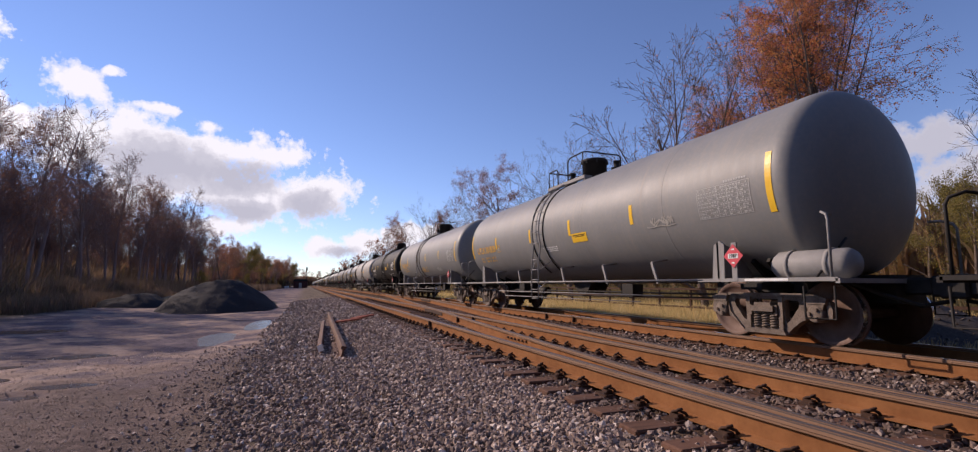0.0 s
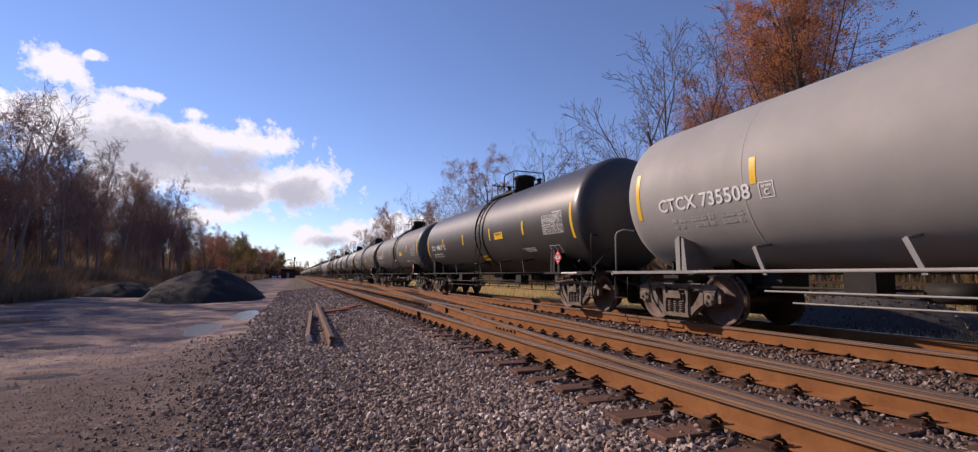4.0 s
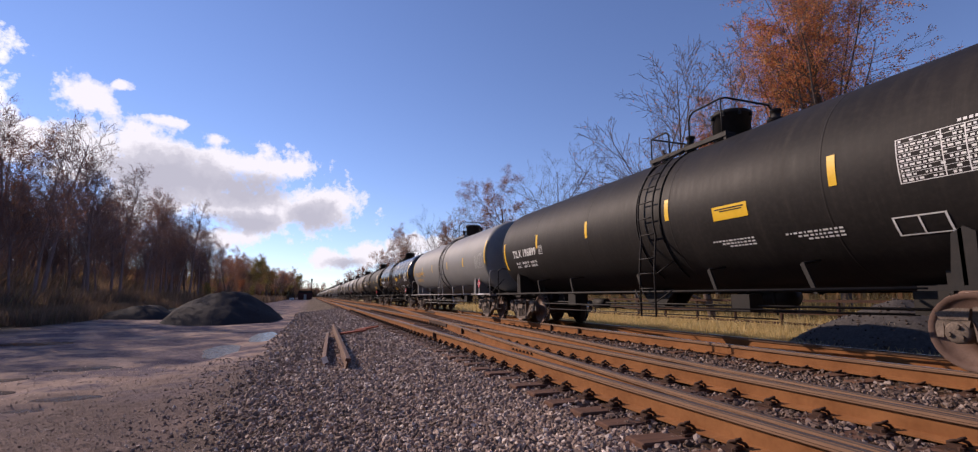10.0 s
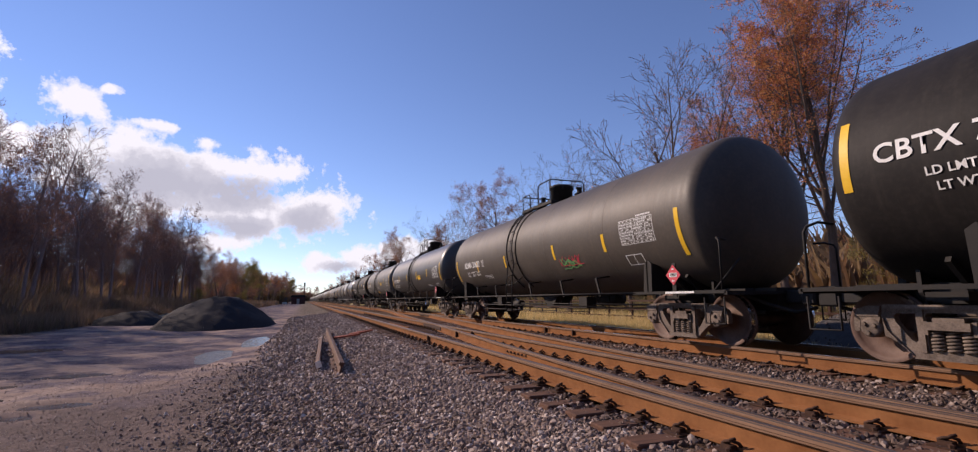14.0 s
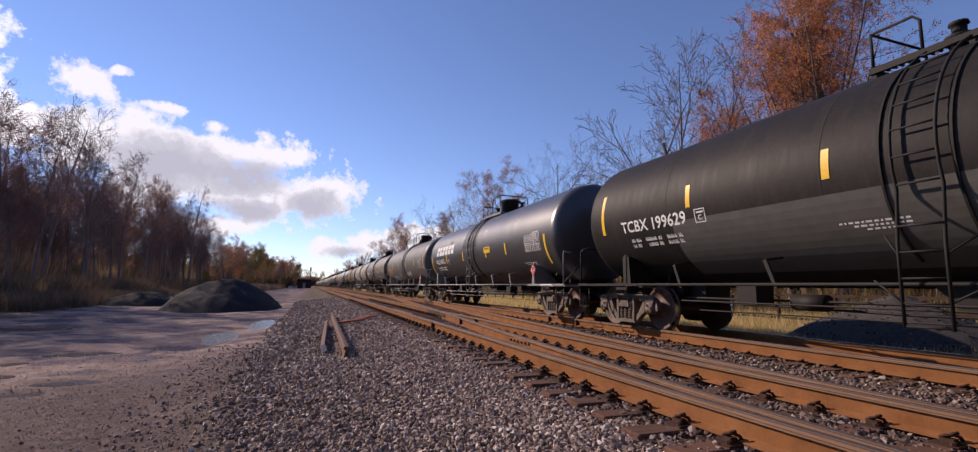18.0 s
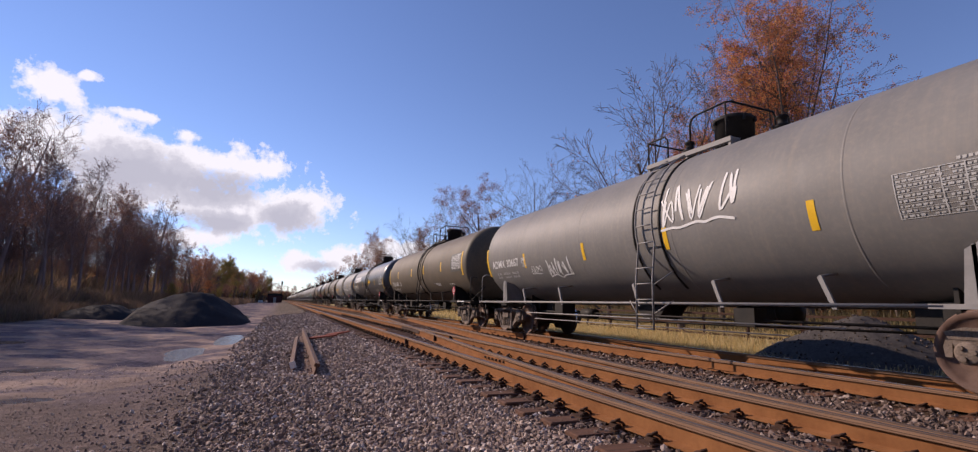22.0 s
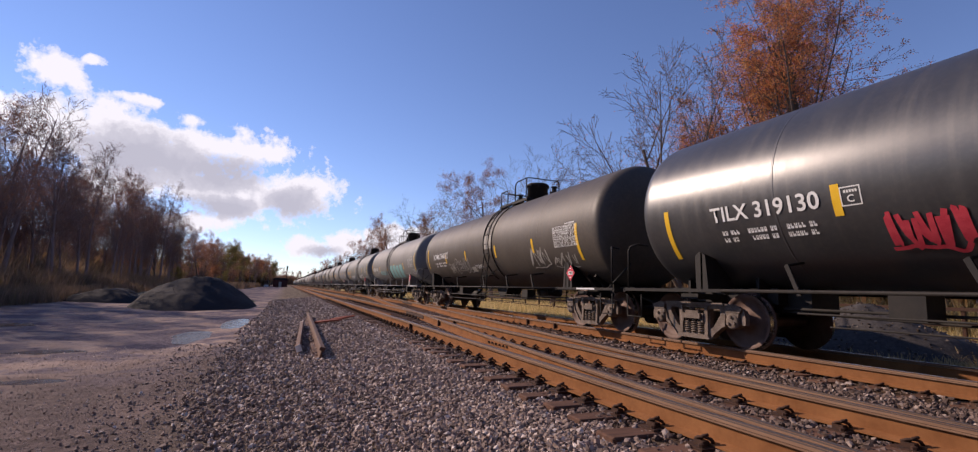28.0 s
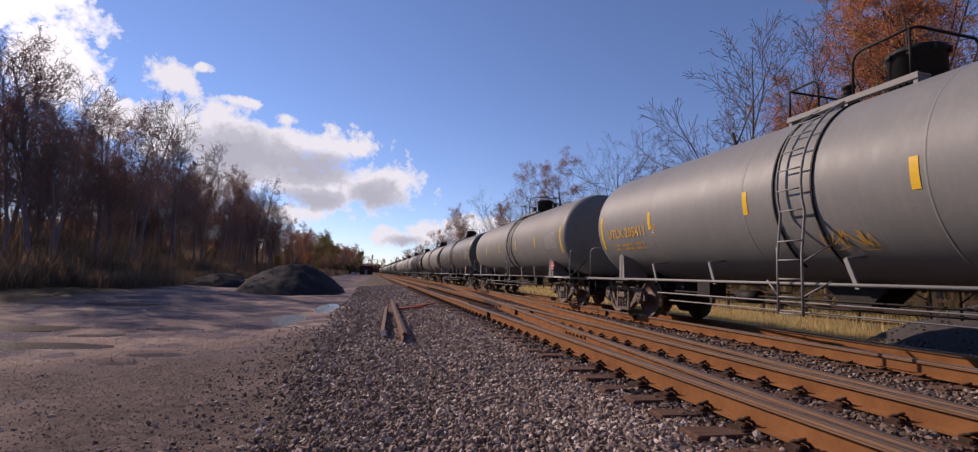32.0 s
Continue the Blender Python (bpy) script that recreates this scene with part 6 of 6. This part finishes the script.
# kind, bearing in degrees from the line, distance, height, turn
RIGHT = [(maple, 55.6, 31.0, 20.5, 40), (maple, 51.6, 32.0, 19.0, 200), (maple, 48.2, 34.0, 14.6, 310), (bare, 44.2, 31.0, 17.2, 75), (bare_b, 36.6, 38.0, 14.2, 100), (bare_b, 29.8, 44.0, 17.4, 0), (bare_b, 26.0, 51.0, 16.4, 130),
         (rusty, 22.8, 57.0, 18.4, 10), (bare_b, 18.4, 73.0, 18.2, 240), (bare_b, 15.6, 81.0, 18.6, 50), (bare_b, 13.4, 89.0, 18.6, 170), (rusty, 16.8, 90.0, 17.0, 60), (rusty, 11.2, 108.0, 18.0, 90), (bare, 9.6, 124.0, 18.0, 300), (rusty, 8.6, 140.0, 17.0, 20),
         (bare_b, 8.0, 156.0, 18.0, 10), (rusty, 7.2, 176.0, 15.0, 250), (rusty, 6.2, 202.0, 15.5, 30), (rusty, 5.3, 238.0, 16.0, 0), (rusty, 4.6, 278.0, 16.5, 77), (rusty, 3.8, 322.0, 17.0, 177),
         (olive, 65.3, 44.0, 9.5, 60), (olive, 62.4, 54.0, 11.0, 10), (rusty, 72.3, 46.0, 9.5, 200), (olive, 76.0, 37.0, 7.0, 120), (wood_kinds[2], 67.2, 36.0, 12.5, 33)]
for tree, bearing, dist, height, turn in RIGHT:
    plant(tree, dist * math.sin(radians(bearing)), dist * math.cos(radians(bearing)), height / tall(tree), turn)
for k in range(14):
    y = 50 + 20 * k + rw.uniform(-3, 3)
    plant((rusty, bare_b, rusty, olive)[k % 4], 30 + rw.uniform(-3, 14), y, rw.uniform(7.5, 11.5) / 11.0, rw.uniform(0, 360))
# the wood's lower edge runs on beside the yard and closes the view at the line's end
for k in range(46):
    f = k / 46
    y = 92 + 190 * f + rw.uniform(-4, 4)
    x = -17.5 + 11.0 * f - rw.random() ** 2 * 9
    kind = (rusty, wood_kinds[1], maple, rusty, wood_kinds[4], olive, rusty)[k % 7]
    plant(kind, x, y, rw.uniform(10.0, 13.0) * (1 + 0.2 * f) / tall(kind), rw.uniform(0, 360))
for k in range(15):
    kind = (rusty, wood_kinds[1], rusty, wood_kinds[4])[k % 4]
    plant(kind, -34 + 4.2 * k + rw.uniform(-1, 1), 520 - 6 * k + rw.uniform(-20, 20), rw.uniform(12, 17) / tall(kind), rw.uniform(0, 360))
# unseen trees added behind the camera, both sides of the line, darken tank heads
for i in range(26):
    side = -1 if i % 2 else 1
    y = -9 - 46 * rw.random() ** 1.5
    x = (-5 - 26 * rw.random() ** 1.2) if side < 0 else (12.5 + 26 * rw.random() ** 1.2)
    plant(wood_kinds[(1, 4, 0, 1, 4, 3)[i % 6]], x, y, rw.uniform(1.1, 1.5), rw.uniform(0, 360))
# low bushy growth where the yard narrows to the line
for i in range(10):
    y = 80 + 14 * i + rw.uniform(-3, 3)
    plant((rusty, olive, maple)[(0, 1, 0, 2, 1)[i % 5]], -11 - 0.02 * y - rw.uniform(0, 6), y, rw.uniform(0.25, 0.4), rw.uniform(0, 360))
for t in wood_kinds + [maple, bare, bare_b, rusty, olive]:
    for o in (*t.children_recursive, t):
        bpy.data.objects.remove(o)


# ---------------------------------------------------------------- low growth
def blades(name, zones, material, label, category, seed, stems=3):
    """Tufts of thin upright blades: (x0, x1, y0, y1, tufts, height, width)."""
    rng = random.Random(seed)
    V, F = [], []
    for x0, x1, y0, y1, n, hgt, wid in zones:
        for _ in range(n):
            x, y = rng.uniform(x0, x1), rng.uniform(y0, y1)
            z = ground_height(x, y) - 0.02
            for _ in range(stems):
                a, hh, w = rng.uniform(0, 6.28), hgt * rng.uniform(0.5, 1.25), wid * rng.uniform(0.7, 1.3)
                lx, ly = rng.gauss(0, 0.28) * hh, rng.gauss(0, 0.28) * hh
                ca, sa = math.cos(a) * w, math.sin(a) * w
                px, py = x + rng.gauss(0, 0.12), y + rng.gauss(0, 0.12)
                b = len(V)
                V += [(px - ca, py - sa, z), (px + ca, py + sa, z), (px + ca * 0.6 + lx * 0.4, py + sa * 0.6 + ly * 0.4, z + hh * 0.6), (px - ca * 0.6 + lx * 0.4, py - sa * 0.6 + ly * 0.4, z + hh * 0.6), (px + lx, py + ly, z + hh)]
                F += [(b, b + 1, b + 2, b + 3), (b + 3, b + 2, b + 4)]
    return tagged(new(name, raw_mesh(name, V, F, material)), label, category, kind="stuff")


M["weeds"] = leaf_material("dry weeds", [(0.16, 0.12, 0.05), (0.25, 0.19, 0.08), (0.12, 0.10, 0.04), (0.30, 0.23, 0.11)], 0.9)
blades("dry_grass", [(10.9, 13.2, 1, 34, 9000, 0.27, 0.010), (12.2, 16, 2, 26, 9000, 0.36, 0.010), (14, 24, 6, 60, 9000, 0.5, 0.016), (12.5, 24, 40, 120, 5000, 0.55, 0.03)], M["straw"], "dry straw-yellow grass beyond the tracks", "grass", 5)
blades("field_brush", [(22, 34, 10, 90, 3500, 1.5, 0.03), (20, 26, 60, 200, 1500, 1.6, 0.05)], M["weeds"], "olive-brown weeds at the field's edge", "brush", 6)
# last two zones: unseen tall blades added behind the camera to block sky light
blades("wood_brush", [(-19, -12.5, 30, 60, 3800, 0.9, 0.02), (-34, -16, 30, 110, 9000, 2.0, 0.04), (-60, -22, 34, 130, 9000, 3.6, 0.07), (-26, -10, 60, 150, 3500, 1.2, 0.04), (-30, -9, 120, 300, 2500, 1.6, 0.08), (-20, -15.5, 14, 34, 1500, 1.2, 0.025), (-42, -5, -60, -14, 4500, 13.0, 0.22), (13.5, 44, -60, -12, 4500, 13.0, 0.22)],
       M["brush"], "tangled dead brush under the wood's edge, and an unseen screen behind the camera", "brush", 7, 4)


# ---------------------------------------------------------------- heaps, puddles, loose things
M["heap_dark"] = surface("dark crushed stone heap", (0.018, 0.016, 0.018), (0.046, 0.042, 0.044), 14, 0.9, bump=0.03, bump_scale=40, fine=0.5, spec=0.08)


HEAP_STONE = stone_material("dark heap stone", 0.42, 0.99)


def heap(x, y, rx, ry, h, seed, label, material, n=44, flat=0.72):
    vs, fs = [], []
    for j in range(n + 1):
        for i in range(n + 1):
            u, v = 2 * i / n - 1, 2 * j / n - 1
            d = math.hypot(u, v)
            k = min(flat, max(0.0, 1 - d) ** 0.9) / flat
            px, py = x + u * rx, y + v * ry
            nz = noise.noise(Vector((px * 0.6, py * 0.6, seed))) * 0.22 + noise.noise(Vector((px * 2.2, py * 2.2, seed))) * 0.05 + noise.noise(Vector((px * 9, py * 9, seed))) * 0.035
            vs.append((px, py, ground_height(px, py) - 0.06 + h * (k - 0.18 * k * k) / 0.82 + nz * min(1, k * 3)))
    fs = [(j * (n + 1) + i, j * (n + 1) + i + 1, (j + 1) * (n + 1) + i + 1, (j + 1) * (n + 1) + i) for j in range(n) for i in range(n)]
    mound = tagged(new("gravel_mound", raw_mesh("gravel_mound", vs, fs, material, True)), label, "gravel mound")
    # loose stones lying on its slopes
    rng = random.Random(seed)
    V, F = [], []
    top = [p for p in vs if p[2] > ground_height(p[0], p[1]) + 0.05]
    for _ in range(900 if x > 0 else 300):
        c = Vector(rng.choice(top)) + Vector((rng.uniform(-0.05, 0.05), rng.uniform(-0.05, 0.05), 0))
        r = (0.035 if x > 0 else 0.03) * rng.uniform(0.5, 1.4)
        q = Euler((rng.uniform(0, 6), rng.uniform(0, 6), rng.uniform(0, 6))).to_matrix()
        b = len(V)
        V += [tuple(c + q @ Vector(d) * r * rng.uniform(0.7, 1.2)) for d in ((1, 0, 0), (-1, 0, 0), (0, 1, 0), (0, -1, 0), (0, 0, 0.8), (0, 0, -0.8))]
        F += [(b + i, b + j, b + k) for i, j, k in ((0, 2, 4), (2, 1, 4), (1, 3, 4), (3, 0, 4), (2, 0, 5), (1, 2, 5), (3, 1, 5), (0, 3, 5))]
    cover = put("loose_stone", raw_mesh("loose_stone", V, F, HEAP_STONE), mound)
    cover["kind"] = "stuff"
    return mound


heap(14.7, 8.6, 2.95, 2.95, 1.4, 3.0, "grey crushed-stone pile beside the train's track", surface("grey crushed stone heap", (0.030, 0.027, 0.026), (0.10, 0.09, 0.085), 14, 0.9, bump=0.03, bump_scale=30, fine=0.5, spec=0.1), 60, 0.88)
heap(-5.05, 36.0, 3.45, 6.0, 1.8, 5.0, "large dark gravel pile on the dirt yard", M["heap_dark"], 60)
heap(-10.6, 40.0, 2.6, 2.6, 0.85, 9.0, "low dark gravel mound near the wood's edge", M["heap_dark"])
heap(-7.0, 45.0, 5.0, 4.0, 0.95, 12.0, "low weathered dirt mound behind the gravel pile", surface("weathered dirt", (0.10, 0.08, 0.05), (0.17, 0.14, 0.085), 3, 0.95, bump=0.03))

water = bpy.data.materials.new("muddy puddle water")
water.use_nodes = True
wb = water.node_tree.nodes["Principled BSDF"]
wb.inputs["Base Color"].default_value = (0.045, 0.028, 0.022, 1)
wb.inputs["Roughness"].default_value = 0.2
wb.inputs["IOR"].default_value = 1.33
wb.inputs["Specular IOR Level"].default_value = 0.5
wtc = water.node_tree.nodes.new("ShaderNodeTexCoord")
wn, wbump = noise_tex(water.node_tree, wtc.outputs["Object"], 14.0, 3.0), water.node_tree.nodes.new("ShaderNodeBump")
wbump.inputs["Strength"].default_value, wbump.inputs["Distance"].default_value = 0.8, 0.012
water.node_tree.links.new(wn, wbump.inputs["Height"])
water.node_tree.links.new(wbump.outputs[0], wb.inputs["Normal"])


def puddle(x, y, rx, ry):
    """Level water in a hollow of the ground, whose slopes give it its shore."""
    n = 28
    z = ground_height(x, y) + 0.036
    ring = [(x + 1.5 * rx * math.cos(2 * math.pi * k / n), y + 1.5 * ry * math.sin(2 * math.pi * k / n), z) for k in range(n)]
    ob = new("puddle", raw_mesh("puddle", ring + [(px, py, pz - 0.05) for px, py, pz in ring], [tuple(range(n))] + [(k, k + n, (k + 1) % n + n, (k + 1) % n) for k in range(n)], water))
    return tagged(ob, "shallow muddy rain puddle on the dirt yard", "puddle", "puddles on the yard")


for row in PUDDLES:
    puddle(*row)


def loose_rail(x0, y0, z0, x1, y1, z1, roll, label):
    d = Vector((x1 - x0, y1 - y0, z1 - z0))
    bm = bmesh.new()
    ends = [[bm.verts.new((u * 1.2, y, (v + 0.09) * 1.2)) for u, v in RAIL_SECTION] for y in (0, d.length)]
    n = len(RAIL_SECTION)
    for k in range(n):
        bm.faces.new((ends[0][k], ends[0][(k + 1) % n], ends[1][(k + 1) % n], ends[1][k]))
    bm.faces.new(ends[0])
    bm.faces.new(ends[1][::-1])
    bmesh.ops.recalc_face_normals(bm, faces=bm.faces[:])
    ob = put("loose_rail", mesh_of("loose_rail", bm, M["rail_brown"]), m=Matrix.Translation((x0, y0, z0)) @ d.to_track_quat("Y", "Z").to_matrix().to_4x4() @ pose(0, 0, 0, 0, roll, 0))
    return tagged(ob, label, "rail", "loose rails on the ballast")


M["rail_brown"] = surface("brown rusted scrap rail", (0.075, 0.036, 0.024), (0.17, 0.095, 0.068), 5, 0.8, bump=0.004)
loose_rail(0.69, 9.5, -0.37, 0.90, 20.6, -0.33, 12, "length of scrap rail lying on the ballast")
left_rail = loose_rail(0.34, 10.4, -0.43, 0.60, 16.6, -0.40, -20, "shorter scrap rail with a pale tag on its end")
bm = bmesh.new()
box(bm, -0.05, 0.06, -0.004, 0.0, -0.02, 0.11)
part("tag", bm, M["white"], left_rail, "white tag")
M["scrap_red"] = surface("red-brown scrap steel", (0.20, 0.05, 0.03), (0.33, 0.10, 0.06), 6, 0.8, bump=0.004)
for x, y, turn, ln in ((1.35, 16.9, -10, 0.9), (1.9, 17.6, 22, 0.85)):
    bm = bmesh.new()
    plate(bm, [(-ln / 2, -0.05), (-ln * 0.2, -0.10), (ln * 0.1, -0.06), (ln / 2, -0.03), (ln / 2, 0.03), (0, 0.09), (-ln / 2, 0.06)], 0.05, "z", 0)
    ob = tagged(put("scrap_plate", mesh_of("scrap_plate", bm, M["scrap_red"]), m=pose(x, y, ground_height(x, y) + 0.09, 8, -7, turn)), "bent red-rusted scrap steel on the ballast", "scrap metal", "scrap on the ballast")


def field_fence(x, y0, y1):
    fence = empty("fence", "low dark post-and-rail fence beyond the dry grass", "fence", m=pose(x, y0, 0))
    bm = bmesh.new()
    box(bm, -0.05, 0.05, -0.05, 0.05, -0.95, 0.78)
    bevel(bm, 0.01)
    post = mesh_of("post", bm, M["clip"])
    n = int((y1 - y0) / 2.4)
    for k in range(n + 1):
        put("post", post, fence, pose(0, 2.4 * k, 0, 0, 0, 4 * math.sin(7.0 * k)))
    for z in (0.70, 0.22, -0.22):
        bm = bmesh.new()
        box(bm, -0.085, -0.052, -0.2, 2.4 * n + 0.2, z - 0.05, z + 0.05)
        part("rail_board", bm, M["clip"], fence)


field_fence(18.6, 1.0, 74.0)


def shed():
    ob = empty("shed", "small dark red shed with a pale door, far down the line", "shed", m=pose(-2.2, 235, ground_height(-2, 235)))
    w = surface("dark red boards", (0.06, 0.022, 0.018), (0.10, 0.035, 0.03), 2, 0.85)
    bm = bmesh.new()
    box(bm, -2.9, 2.9, -2.5, 2.5, 0, 3.2)
    part("wall", bm, w, ob)
    bm = bmesh.new()
    plate(bm, [(-3.2, 3.1), (3.2, 3.1), (2.6, 4.0), (-2.6, 4.0)], 5.6, "y", -2.8)
    part("roof", bm, M["frame_black"], ob)
    bm = bmesh.new()
    box(bm, -0.6, 0.5, -2.56, -2.5, 0, 2.3)
    part("door", bm, M["patch_pale"], ob, "pale door")
    bm = bmesh.new()
    box(bm, -5.2, -3.4, -2, 0, 0, 0.9)
    bevel(bm, 0.1)
    tagged(put("pallet_stack", mesh_of("pallet_stack", bm, M["white"]), m=pose(-3.4, 232, ground_height(-3, 232))), "pale stacked blocks beside the shed", "block stack")


def pole(x, y, h):
    ob = empty("signal_mast", "tall thin railway signal mast far down the line", "signal mast", m=pose(x, y, ground_height(x, y)))
    bm = bmesh.new()
    tube(bm, [(0, 0, 0), (0, 0, h)], 0.14, 6)
    part("mast", bm, M["frame_black"], ob)
    bm = bmesh.new()
    box(bm, -0.35, 0.35, -0.2, 0.2, h - 1.6, h)
    part("signal_head", bm, M["frame_black"], ob)


shed()
pole(0.2, 245, 9.5)


# far woods that close the view at the end of the line and beyond the field
blades("far_woods", [(-160, -30, 330, 420, 3000, 11.0, 0.9), (24, 160, 420, 520, 3000, 9.0, 1.0), (48, 75, -40, 330, 5200, 6.0, 0.35), (75, 130, -60, 60, 2500, 11.0, 0.8), (-70, -45, 100, 330, 3000, 9.0, 0.5), (-44, -9, 225, 330, 3200, 6.5, 0.45), (-60, 8, 560, 640, 1600, 9.0, 1.0)],
       leaf_material("distant autumn woods", [(0.13, 0.075, 0.045), (0.20, 0.11, 0.06), (0.16, 0.11, 0.06), (0.24, 0.14, 0.06), (0.11, 0.08, 0.06)], 0.9), "distant brown autumn woods on the horizon", "woods", 21, 4)


# ---------------------------------------------------------------- what moves
def motions():
    for car, s in train:
        walk(car, [(t, pose(TRACK, s - SPEED * t, 0)) for t in (0, 8, 16, 24, 32)])
    spin = SPEED / WHEEL_R * 180 / math.pi / FPS
    for ws, ay, s in wheels:
        # turning is keyed while the wheelset is near enough for it to be seen
        y0 = s + ay
        f0, f1 = max(0, int((y0 - 34) / SPEED * FPS)), min(32 * FPS, int((y0 + 5) / SPEED * FPS))
        if f0 >= f1:
            continue
        rows = [(k / FPS, pose(0, ay, WHEEL_R, spin * (k - f0))) for k in range(f0, f1 + 1)]
        if f0 > 0:
            rows.insert(0, (0, rows[0][1]))
        if f1 < 32 * FPS:
            rows.append((32, rows[-1][1]))
        walk(ws, rows)


motions()
